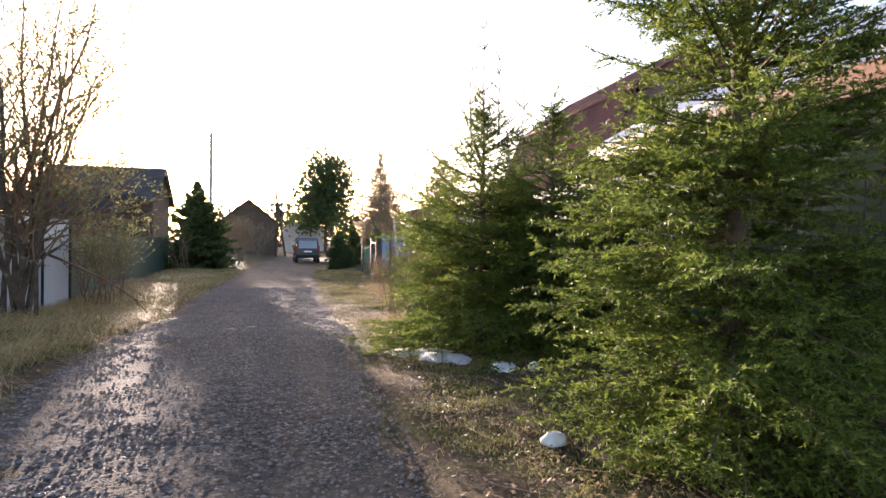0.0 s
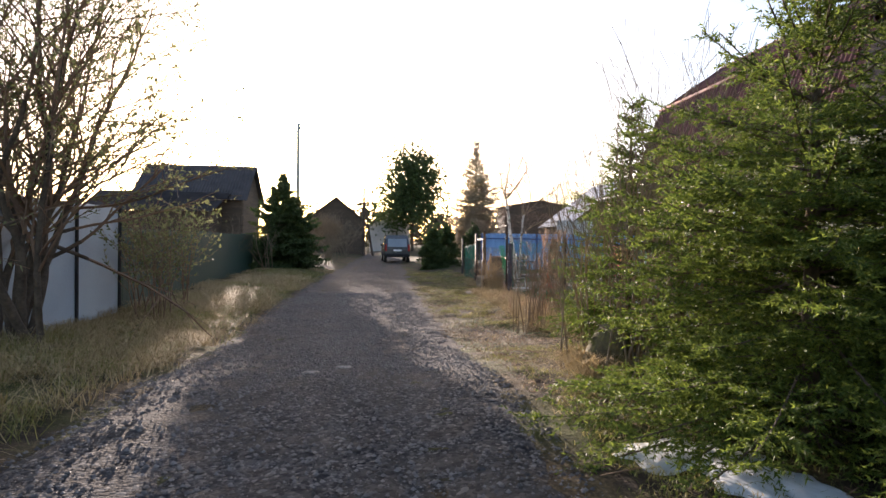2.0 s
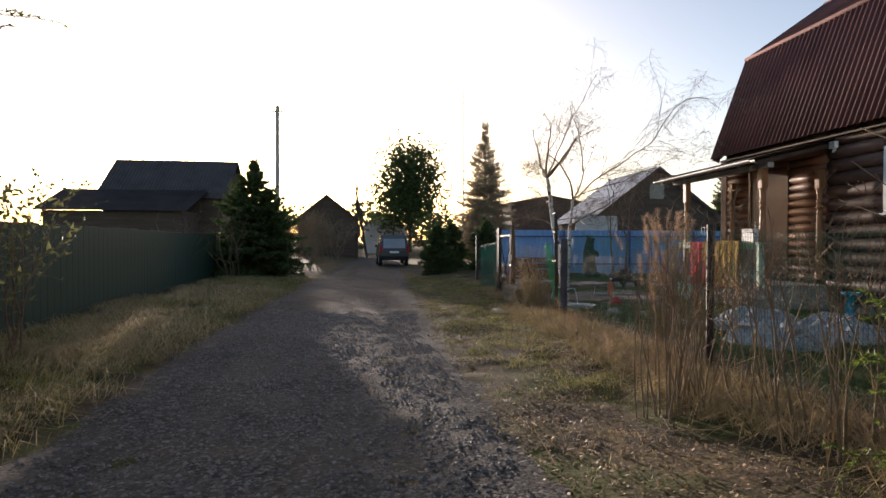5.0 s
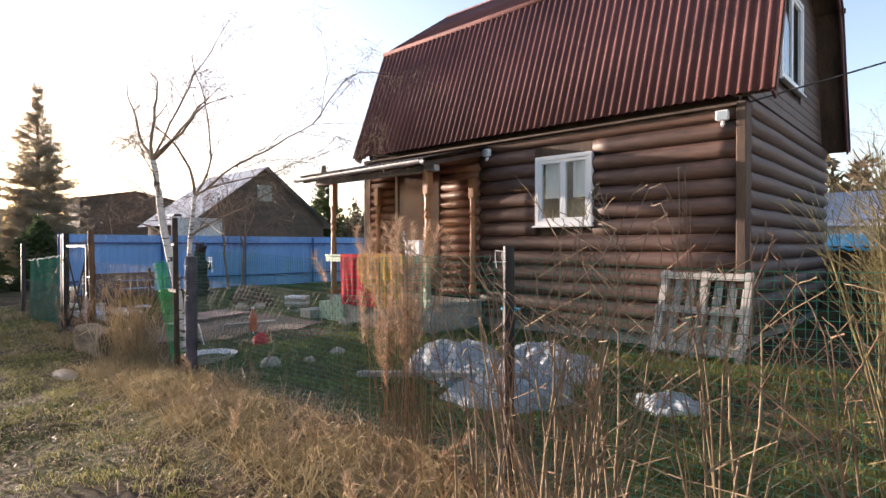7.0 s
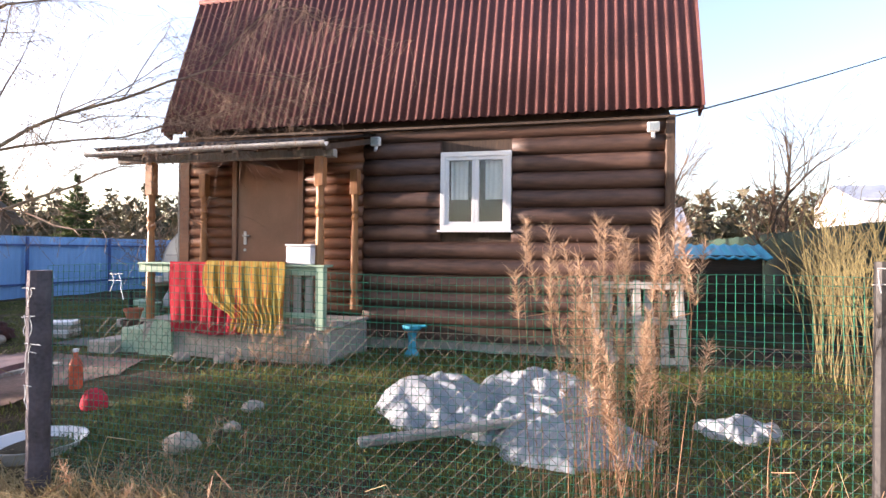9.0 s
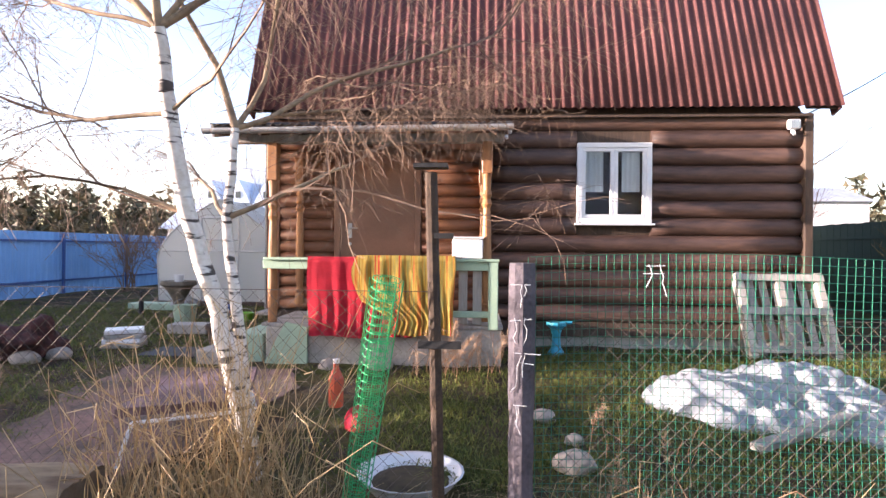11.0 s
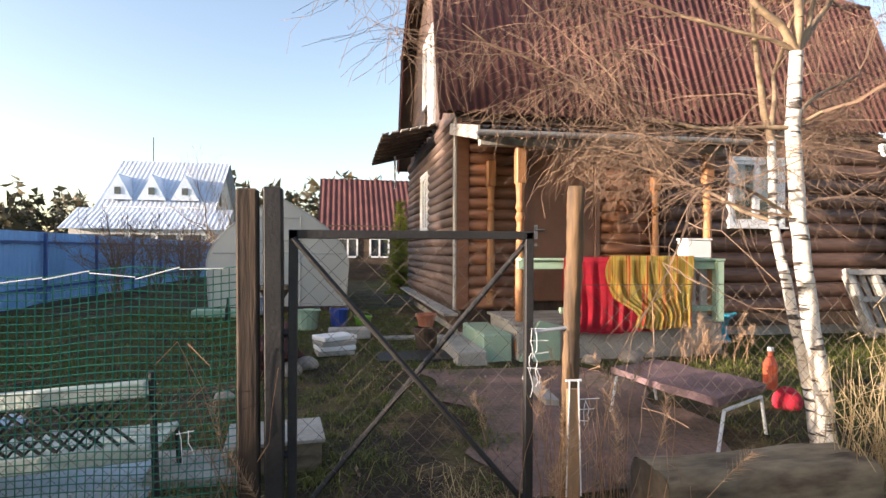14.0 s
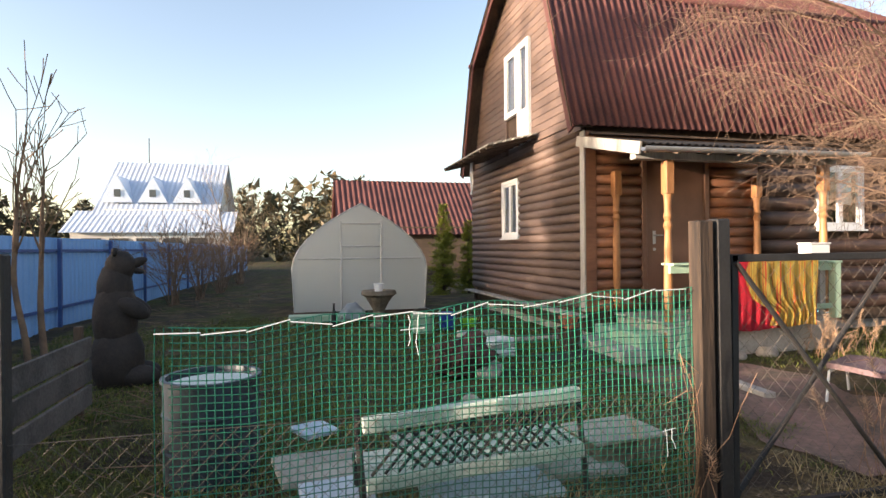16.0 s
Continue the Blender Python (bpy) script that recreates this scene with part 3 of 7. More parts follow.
def floodlight(y, z):
    f = thing("floodlight", "small white square floodlight on the log wall", "lamp", (-0.15, y, z), group="wall lights")
    bm = bmesh.new()
    box(bm, -0.05, 0.03, -0.07, 0.07, -0.06, 0.06, 0.01)
    part("housing", bm, M_WHITE, f)
    bm = bmesh.new()
    box(bm, -0.056, -0.051, -0.055, 0.055, -0.045, 0.045)
    part("lens", bm, M_GLASS, f)
    bm = bmesh.new()
    box(bm, -0.01, 0.03, -0.02, 0.02, -0.11, -0.061, 0.004)
    rod(bm, (0.0, 0, -0.1), (-0.03, 0.0, -0.13), 0.025, 0.02)
    part("sensor", bm, M_WHITE, f)


floodlight(-2.25, 2.9)
floodlight(1.42, 2.86)


def cable(name, a, b, sag, r=0.012, label="black overhead power cable"):
    a, b = Vector(a), Vector(b)
    pts = [a.lerp(b, k / 16) - Vector((0, 0, sag * 4 * (k / 16) * (1 - k / 16))) for k in range(17)]
    v, f = tubes([(pts[k], pts[k + 1], r, r) for k in range(16)], 5)
    return tagged(data_object(name, v, f, M_BLACK, smooth=True), label, "cable")


def tubes(segs, sides=5):
    """Tapered tubes for a list of (start, end, radius, radius)."""
    verts, faces = [], []
    cs = [(math.cos(2 * math.pi * k / sides), math.sin(2 * math.pi * k / sides)) for k in range(sides)]
    for a, b, r0, r1 in segs:
        d = (b - a)
        if d.length < 1e-5:
            continue
        d.normalize()
        u = d.orthogonal().normalized()
        w = d.cross(u)
        n = len(verts)
        for p, r in ((a, r0), (b, r1)):
            for c, s in cs:
                q = p + u * (c * r) + w * (s * r)
                verts.append((q.x, q.y, q.z))
        for k in range(sides):
            faces.append((n + k, n + (k + 1) % sides, n + sides + (k + 1) % sides, n + sides + k))
    return verts, faces


cable("overhead_cable", (-0.1, -2.35, 3.0), (12, -13.2, 8.4), 0.15)


# ---- cloths and things on the porch ----
def cloth(name, y0, y1, z0, z1, mat, label, x=-1.47, folds=9, phase=0.0, edge=False):
    """A cloth hung over the rail, with soft vertical folds and a strip lying over the top."""
    bm = bmesh.new()
    nx, nz = 36, 12
    rows = []
    for j in range(nz + 3):
        row = []
        for i in range(nx + 1):
            u = i / nx
            t = min(1.0, j / nz) if j <= nz else 0.0
            # the ragged side of the upper blanket
            side = 0.05 * math.sin(t * 7) - 0.34 * smooth01((t - 0.55) / 0.3) if edge else 0.0
            y = y1 + side + (y0 - y1 - side) * u
            if j < nz + 1:
                t = j / nz
                w = 0.016 * math.sin(u * folds * 6.28 + phase + t) * t + 0.006 * math.sin(u * 37)
                row.append(bm.verts.new((x - 0.02 + w, y + 0.012 * math.sin(5 * t + u * 4), z1 + (z0 - z1) * t + 0.012 * math.sin(u * 9 + phase) * t)))
            else:
                row.append(bm.verts.new((x + 0.13 * (j - nz) - 0.02, y, z1 + 0.006 - 0.001 * j)))
        rows.append(row)
    order = rows[nz + 1:][::-1] + rows[:nz + 1]
    for p, q in zip(order, order[1:]):
        for i in range(nx):
            bm.faces.new((p[i], p[i + 1], q[i + 1], q[i]))
    r = bmesh.ops.solidify(bm, geom=list(bm.faces), thickness=0.006)
    return tagged(mesh_object(name, bm, mat, smooth=True), label, "blanket")


M_RED = material("red_cloth", (0.62, 0.03, 0.055), (0.45, 0.02, 0.04), 5, 0.9, 0.3, 90)


def stripe_material():
    m = bpy.data.materials.new("striped_cloth")
    m.use_nodes = True
    nt = m.node_tree
    b = nt.nodes["Principled BSDF"]
    b.inputs["Roughness"].default_value = 0.95
    tc = nt.nodes.new("ShaderNodeTexCoord")
    mp = nt.nodes.new("ShaderNodeMapping")
    mp.inputs["Scale"].default_value = (0.2, 12, 0.35)
    ns = nt.nodes.new("ShaderNodeTexNoise")
    ns.inputs["Scale"].default_value, ns.inputs["Detail"].default_value = 2.6, 3
    ramp = nt.nodes.new("ShaderNodeValToRGB")
    e = ramp.color_ramp.elements
    e[0].position, e[0].color = 0.36, (0.3, 0.16, 0.03, 1)
    e[1].position, e[1].color = 0.66, (0.5, 0.06, 0.03, 1)
    for p, c in ((0.43, (0.55, 0.36, 0.05, 1)), (0.49, (0.3, 0.3, 0.1, 1)), (0.54, (0.62, 0.42, 0.08, 1)), (0.6, (0.55, 0.2, 0.04, 1))):
        e.new(p).color = c
    nt.links.new(tc.outputs["Object"], mp.inputs[0])
    nt.links.new(mp.outputs[0], ns.inputs["Vector"])
    nt.links.new(ns.outputs[0], ramp.inputs[0])
    nt.links.new(ramp.outputs[0], b.inputs["Base Color"])
    return m


M_STRIPE = stripe_material()
cloth("red_blanket", 2.5, 3.68, 0.27, 1.165, M_RED, "red patterned blanket hung over the porch rail", x=-1.455)
cloth("striped_blanket", 2.04, 3.12, 0.31, 1.185, M_STRIPE, "ochre, green and orange striped blanket over the rail", x=-1.49, folds=12, phase=1.0, edge=True)


def plastic_box():
    b = thing("plastic_tub", "white plastic box standing on the porch rail", "box", (-1.33, 1.9, 1.152))
    bm = bmesh.new()
    box(bm, -0.1, 0.1, -0.17, 0.17, 0, 0.22, 0.015)
    part("body", bm, M_WHITE, b)
    bm = bmesh.new()
    box(bm, -0.11, 0.11, -0.18, 0.18, 0.221, 0.245, 0.008)
    part("lid", bm, M_WHITE, b)


plastic_box()


def flower_pot(at, r, h, mat, label, plant=False):
    p = thing("flower_pot", label, "flower pot", at)
    bm = bmesh.new()
    lathe(bm, [(r * 0.7, 0), (r * 0.95, h * 0.8), (r * 1.08, h * 0.8), (r * 1.08, h), (r * 0.95, h), (r * 0.9, h * 0.85), (0.01, h * 0.84)], 18)
    part("pot", bm, mat, p, smooth=False)


M_TERRA = material("terracotta", (0.4, 0.15, 0.08), (0.3, 0.1, 0.06), 5, 0.8, 0.2)
M_TURQ = material("turquoise_plastic", (0.03, 0.36, 0.5), (0.025, 0.3, 0.42), 3, 0.4, 0.02)
flower_pot((-0.5, 5.15, -0.05), 0.16, 0.3, M_DARK_WOOD, "dark barrel planter by the corner of the cabin")
flower_pot((-0.5, 5.15, 0.26), 0.13, 0.16, M_TERRA, "terracotta flower pot on a dark planter")


def garden_pump():
    g = thing("watering_stand", "turquoise plastic stand on the grass by the log wall", "stand", (-0.4, 0.78, -0.08))
    bm = bmesh.new()
    lathe(bm, [(0.12, 0), (0.1, 0.04), (0.06, 0.1), (0.05, 0.24), (0.07, 0.33), (0.13, 0.38), (0.13, 0.42)], 14)
    part("pedestal", bm, M_TURQ, g)
    bm = bmesh.new()
    rod(bm, (0, -0.05, 0.4), (0, -0.2, 0.42), 0.025, 0.02)
    part("spout", bm, M_TURQ, g)


garden_pump()


# ---- fence along the lane, gate and mesh ----
FX = -4.97


def fence_ground(y):
    return ground_z(FX, y)


fence = thing("garden_fence", "wire and green plastic mesh garden fence on odd posts", "fence")


def fence_post(name, y, z1, r, mat, label, lean=(0, 0), square=False):
    bm = bmesh.new()
    z0 = fence_ground(y) - 0.15
    a, b = Vector((FX, y, z0)), Vector((FX + lean[0], y + lean[1], z1))
    if square:
        d = (b - a)
        bm2 = box(bm, -r, r, -r, r, 0, d.length, 0.008)
        bmesh.ops.transform(bm, matrix=Matrix.Translation(a) @ d.to_track_quat("Z", "Y").to_matrix().to_4x4(), verts=bm.verts)
    else:
        n, d = 12, b - a
        lathe(bm, [(r * (1 + 0.12 * noise.noise((k * 0.9, y, 2))), d.length * k / n) for k in range(n + 1)], 10)
        bmesh.ops.transform(bm, matrix=Matrix.Translation(a) @ d.to_track_quat("Z", "Y").to_matrix().to_4x4(), verts=bm.verts)
    return part(name, bm, mat, fence, label)


M_WRAP = material("mesh_wrapped_wood", (0.115, 0.1, 0.115), (0.055, 0.048, 0.055), 6, 0.9, 0.6, 50)
M_PINE_OLD = material("split_pine", (0.27, 0.155, 0.07), (0.06, 0.04, 0.027), 5, 0.8, 0.5, 30, stretch=(1, 1, 0.12))
M_POST_OLD = material("weathered_post", (0.12, 0.075, 0.048), (0.02, 0.015, 0.012), 4, 0.85, 0.6, 30, stretch=(1, 1, 0.1))
M_RUST_DARK = material("dark_rust", (0.085, 0.055, 0.035), (0.03, 0.021, 0.016), 9, 0.85, 0.4, 60)
pipe = fence_post("pipe_post", 1.95, 1.62, 0.03, M_RUST_DARK, "rusty iron pipe post", (0.0, 0.06))
for q in ((-0.045, 0.045, 1.93, 2.09, 1.64, 1.66), (-0.05, -0.035, 1.86, 2.06, 0.8, 0.835), (-0.05, -0.035, 1.9, 1.99, 1.31, 1.335)):
    bm = bmesh.new()
    box(bm, FX + q[0], FX + q[1], *q[2:])
    part("bracket", bm, M_BLACK, pipe)
fence_post("wooden_post", 1.58, 1.2, 0.062, M_WRAP, "grey wooden post wrapped in wire mesh")
fence_post("dark_post", -2.57, 1.31, 0.032, M_BLACK, "blackened iron post")
fence_post("dark_post", -6.4, 1.3, 0.034, M_RUST, "")


def pine_post(y, z1, r):
    """Round pine post: flaking bark above, a sawn strip nailed to its lower half, string wound round it."""
    g = fence_ground(y) - 0.15
    bm = bmesh.new()
    n, seg = 60, 14
    rows = []
    for k in range(n + 1):
        z = g + (z1 - g) * k / n
        rows.append([])
        for q in range(seg):
            th = 2 * math.pi * q / seg
            rr = r * (1 + 0.2 * noise.noise((math.cos(th) * 1.6, math.sin(th) * 1.6, z * 9)) + 0.16 * noise.noise((math.cos(th) * 4, math.sin(th) * 4, z * 26)))
            rows[-1].append(bm.verts.new((FX + rr * math.cos(th) + 0.012 * math.sin(z * 3), y - 0.02 * z + rr * math.sin(th), z)))
    for p, q in zip(rows, rows[1:]):
        for k in range(seg):
            bm.faces.new((p[k], p[(k + 1) % seg], q[(k + 1) % seg], q[k]))
    bm.faces.new(rows[-1])
    post = part("gate_post", bm, M_PINE_OLD, fence, "round pine gate post with flaking bark", smooth=True)
    bm = bmesh.new()
    box(bm, FX - r - 0.026, FX - r - 0.006, y - 0.03, y + 0.034, g, 0.56, 0.004)
    part("nailed_strip", bm, M_STRIP, post, "tan sawn strip")
    bm = bmesh.new()
    for a in (-0.036, 0.04):
        pts = [(FX - r - 0.03, y + a * (0.6 + 0.1 * k), 0.6 - 0.14 * k) for k in range(5)]
        for p, q in zip(pts, pts[1:]):
            rod(bm, p, q, 0.004)
    rod(bm, (FX - r - 0.02, y - 0.04, 0.6), (FX - r - 0.02, y + 0.04, 0.6), 0.006)
    part("string", bm, M_WHITE, post, "pale string")


M_STRIP = material("tan_strip", (0.42, 0.26, 0.14), (0.3, 0.17, 0.09), 4, 0.75, 0.3, 40, stretch=(1, 1, 0.1))
pine_post(5.12, 1.55, 0.042)
fence_post("gate_post", 6.63, 1.5, 0.045, M_POST_OLD, "weathered dark wooden gate post", (0.0, 0.02), True)
fence_post("gate_post", 6.52, 1.51, 0.042, M_BLACK, "black tarred gate post", (0.0, 0.02), True)
fence_post("corner_post", 9.82, 1.36, 0.035, M_BLACK, "dark square steel corner post", (0, 0), True)


def wires(name, segs, mat, label, sides=3):
    v, f = tubes(segs, sides)
    o = data_object(name, v, f, mat, fence)
    return tagged(o, label, kind="stuff")


def chain_link(y0, y1, z1, x=FX, cell=0.075):
    """Diamond wire mesh from the ground to z1."""
    segs = []
    span = y1 - y0
    off = lambda y, z: x + 0.02 * noise.noise((y * 0.9, z * 1.5, 1))
    zb = min(fence_ground(y0), fence_ground(y1)) + 0.02
    hh = z1 - zb
    n = int((span + hh) / cell)
    for s in (1, -1):
        for k in range(n + 1):
            c = y0 + k * cell if s == 1 else y0 - hh + k * cell
            # y = c - s * ... runs diagonally over the height
            pts = []
            for t in np.linspace(0, 1, 5):
                y = c - hh * t if s == 1 else c + hh * t
                pts.append((y, zb + hh * t))
            for (ya, za), (yb, zb2) in zip(pts, pts[1:]):
                if min(ya, yb) >= y0 and max(ya, yb) <= y1:
                    segs.append((Vector((off(ya, za), ya, za)), Vector((off(yb, zb2), yb, zb2)), 0.0012, 0.0012))
    segs.append((Vector((x, y0, z1)), Vector((x, y1, z1)), 0.002, 0.002))
    return segs


M_WIRE = material("galvanised_wire", (0.16, 0.13, 0.105), (0.08, 0.065, 0.055), 8, 0.65, 0, metal=0.3)
wires("chain_link", chain_link(1.98, 5.1, 1.06) + chain_link(-6.4, 1.56, 0.95), M_WIRE, "rusty diamond wire mesh")
wires("chain_link", chain_link(6.66, 9.8, 0.62, FX - 0.015), M_WIRE, "rusty diamond wire mesh")


def plastic_mesh(y0, y1, top, x, cell=0.036, r=0.0021):
    """Square garden mesh, sagging between its ties."""
    segs = []
    off = lambda y, z: x + 0.03 * noise.noise((y * 0.8, z * 0.9, 4)) + 0.012 * noise.noise((y * 3, z * 3, 6))
    n = int((y1 - y0) / cell)
    for k in range(n + 1):
        y = y0 + k * cell
        zt, zb = top(y), fence_ground(y) + 0.0
        zs = [zb + (zt - zb) * t for t in np.linspace(0, 1, 6)]
        for za, zc in zip(zs, zs[1:]):
            segs.append((Vector((off(y, za), y + 0.01 * noise.noise((y * 2, za * 3, 9)), za)), Vector((off(y, zc), y + 0.01 * noise.noise((y * 2, zc * 3, 9)), zc)), r, r))
    rows = int(1.28 / cell)
    for j in range(rows + 1):
        ys = np.arange(y0, y1, 0.16)
        for ya, yb in zip(ys, ys[1:]):
            fr = 1 - j / rows
            za = fence_ground(ya) + (top(ya) - fence_ground(ya)) * fr
            zb = fence_ground(yb) + (top(yb) - fence_ground(yb)) * fr
            segs.append((Vector((off(ya, za), ya, za)), Vector((off(yb, zb), yb, zb)), r, r))
    return segs


M_GREEN_NET = material("green_plastic_net", (0.01, 0.2, 0.12), (0.008, 0.13, 0.08), 2, 0.45, 0)
wires("plastic_mesh", plastic_mesh(-6.3, 1.56, lambda y: 1.23 + 0.02 * math.sin(y * 2.1), FX + 0.03, 0.036, 0.0015), M_GREEN_NET, "green plastic garden mesh")
wires("plastic_mesh", plastic_mesh(6.66, 9.3, lambda y: 1.16 - 0.05 * (y - 6.66) + 0.015 * math.sin(y * 9), FX + 0.02, 0.034, 0.0027), M_GREEN_NET, "green plastic garden mesh")


def tie(y, z, seed):
    """White binding string wound round a post, its ends hanging."""
    rnd = random.Random(seed)
    segs = []
    for k in range(rnd.randint(1, 2)):
        zz = z - 0.05 * k + rnd.uniform(-0.01, 0.01)
        segs.append((Vector((FX - 0.06, y - rnd.uniform(0.03, 0.07), zz)), Vector((FX - 0.06, y + rnd.uniform(0.02, 0.06), zz + rnd.uniform(-0.012, 0.012))), 0.0022, 0.0022))
    for k in range(2):
        p = Vector((FX - 0.062, y + rnd.uniform(-0.03, 0.03), z))
        for _ in range(rnd.randint(3, 6)):
            q = p + Vector((0, rnd.gauss(0, 0.008), -rnd.uniform(0.02, 0.035)))
            segs.append((p, q, 0.002, 0.002))
            p = q
    return segs


tie_segs = []
for k, (y, z) in enumerate(((5.31, 0.85), (5.31, 0.74), (5.33, 0.67), (1.58, 1.1), (1.6, 0.95), (1.56, 0.78), (1.6, 0.55), (8.2, 1.07), (6.9, 0.45), (-2.55, 1.28), (5.1, 0.4), (5.05, 0.5), (1.0, 1.2))):
    tie_segs += tie(y, z, k)
for k in range(14):
    y = 6.75 + k * 0.18
    tie_segs.append((Vector((FX - 0.01, y, 1.15 - 0.05 * (y - 6.66) + 0.02 * math.sin(k * 2.4))), Vector((FX - 0.01, y + 0.18, 1.14 - 0.05 * (y - 6.5) + 0.02 * math.sin(k * 2.4 + 2.4))), 0.003, 0.003))
wires("binding_wire", tie_segs, M_WHITE, "loose white binding wire", 4)


def build_gate():
    g = thing("garden_gate", "black angle-iron garden gate with crossed braces", "gate", (FX, 5.33, 0))
    w = 1.12
    for name, a, b in (("stile", (0, 0, -0.12), (0, 0, 1.3)), ("stile", (0, w, -0.08), (0, w, 1.3)), ("rail", (0, 0, 1.305), (0, w, 1.3)), ("rail", (0, 0, -0.06), (0, w, -0.05))):
        bm = bmesh.new()
        a, b = Vector(a), Vector(b)
        d = b - a
        box(bm, -0.02, 0.02, -0.02, 0.02, -0.02, d.length + 0.02, 0.003)
        bmesh.ops.transform(bm, matrix=Matrix.Translation(a) @ d.to_track_quat("Z", "Y").to_matrix().to_4x4(), verts=bm.verts)
        part(name, bm, M_BLACK, g)
    for a, b in (((-0.022, w, 1.28), (-0.022, 0.0, -0.02)), ((0.022, 0.0, 1.28), (0.022, w, -0.02))):
        bm = bmesh.new()
        rod(bm, a, b, 0.014, 0.014, 8)
        part("brace", bm, M_BLACK, g)
    for z in (0.3, 0.85):
        bm = bmesh.new()
        rod(bm, (0, w + 0.02, z), (0, w + 0.1, z), 0.018)
        part("hinge", bm, M_BLACK, g)
    bm = bmesh.new()
    rod(bm, (0, -0.02, 0.83), (-0.01, -0.2, 0.85), 0.01)
    part("latch", bm, M_STEEL, g)
    v, f = tubes([s for s in gate_link()], 3)
    tagged(data_object("wire_mesh", v, f, M_WIRE, g), "thin rusty wire mesh", kind="stuff")


def gate_link():
    segs = []
    for s in (1, -1):
        for k in range(int((1.1 + 1.3) / 0.1)):
            c = k * 0.1 if s == 1 else -1.3 + k * 0.1
            pts = [(c - 1.3 * t if s == 1 else c + 1.3 * t, -0.02 + 1.3 * t) for t in np.linspace(0, 1, 14)]
            for (ya, za), (yb, zb) in zip(pts, pts[1:]):
                if 0 <= min(ya, yb) and max(ya, yb) <= 1.12:
                    segs.append((Vector((0, ya, za)), Vector((0, yb, zb)), 0.0011, 0.0011))
    return segs


build_gate()


# ---- garden in front of the cabin ----
def blob(name, at, size, mat, label, category, seed=0, rough=0.25, sub=3, flat=None, group=""):
    """An uneven lump: stones, sods, heaps."""
    bm = bmesh.new()
    bmesh.ops.create_icosphere(bm, subdivisions=sub, radius=1)
    for v in bm.verts:
        n = noise.fractal(v.co * 1.3 + Vector((seed * 7.1, 0, 0)), 1.0, 2.0, 3)
        v.co *= 1 + rough * n
        v.co = Vector((v.co.x * size[0], v.co.y * size[1], max(v.co.z, -0.4) * size[2]))
    ob = mesh_object(name, bm, mat, smooth=True)
    ob.location = at
    return tagged(ob, label, category, group)


M_STONE = material("fieldstone", (0.42, 0.37, 0.31), (0.24, 0.21, 0.18), 6, 0.85, 0.3, 30)
for k, (x, y, s) in enumerate(((-4.25, 1.2, 0.11), (-3.8, 1.13, 0.06), (-3.3, 1.28, 0.085), (-1.75, 6.75, 0.13), (-1.45, 6.6, 0.12), (-2.6, 7.2, 0.07), (-1.5, 2.85, 0.12), (-1.6, 3.4, 0.1))):
    blob("garden_stone", (x, y, ground_z(x, y) + s * 0.3), (s, s * 1.15, s * 0.8), M_STONE, "pale rounded fieldstone lying on the soil", "stone", k, 0.15, group="garden stones")


def plastic_fold(heap, at, sx, sy, h, turn, seed):
    """One crumpled fold of sheeting: creased ridges, hollow between them, ragged hem."""
    bm = bmesh.new()
    n = 84
    ca, sa = math.cos(radians(turn)), math.sin(radians(turn))
    rows = []
    for j in range(n + 1):
        row = []
        for i in range(n + 1):
            u, v = i / n * 2 - 1, j / n * 2 - 1
            k = max(abs(u), abs(v)) / max(math.hypot(u, v), 1e-6)
            u, v = u * k, v * k
            rr, th = math.hypot(u, v), math.atan2(v, u)
            hem = 1 + 0.22 * noise.noise((math.cos(th) * 1.6 + seed, math.sin(th) * 1.6, 1)) + 0.1 * noise.noise((math.cos(th) * 5 + seed, math.sin(th) * 5, 3))
            a, b = u * sx * hem, v * sy * hem
            warp = 0.35 * noise.noise((a * 1.7, b * 1.7, seed + 9))
            ridge = 1 - 7 * noise.noise((a * 2.0 + warp, b * 4.0, seed)) ** 2
            crease = 1 - 7 * noise.noise((a * 4.0 + b * 2 + warp * 3, b * 5 - a, seed + 4)) ** 2
            fine = 1 - 2.6 * abs(noise.noise((a * 13 + warp * 5, b * 12, seed + 7)))
            fall = max(0.0, 1 - rr ** 2.4)
            z = h * fall ** 0.8 * (0.45 + 0.55 * ridge) + 0.05 * fall ** 0.4 * crease + 0.012 * fine * min(1, fall * 4)
            x, y = at[0] + a * ca - b * sa, at[1] + a * sa + b * ca
            row.append(bm.verts.new((x, y, ground_z(x, y) + 0.012 + max(0.0, z) + 0.02 * fall)))
        rows.append(row)
    for p, q in zip(rows, rows[1:]):
        for i in range(n):
            bm.faces.new((p[i], p[i + 1], q[i + 1], q[i]))
    part("sheet_fold", bm, M_SHEET, heap, smooth=True)


def plastic_heap():
    """Crumpled sheets of clear plastic lying on the grass."""
    heap = thing("plastic_sheeting", "crumpled translucent white plastic sheeting heaped on grass", "plastic sheet")
    for a in (((-2.8, -0.22), 0.66, 0.5, 0.2, 15, 1.0), ((-2.3, -1.1), 0.45, 0.68, 0.22, -20, 5.0), ((-2.95, -0.95), 0.6, 0.6, 0.12, 35, 17.0), ((-3.3, -1.35), 0.62, 0.55, 0.07, -35, 9.0), ((-2.75, -2.6), 0.24, 0.3, 0.07, 0, 13.0)):
        plastic_fold(heap, *a)


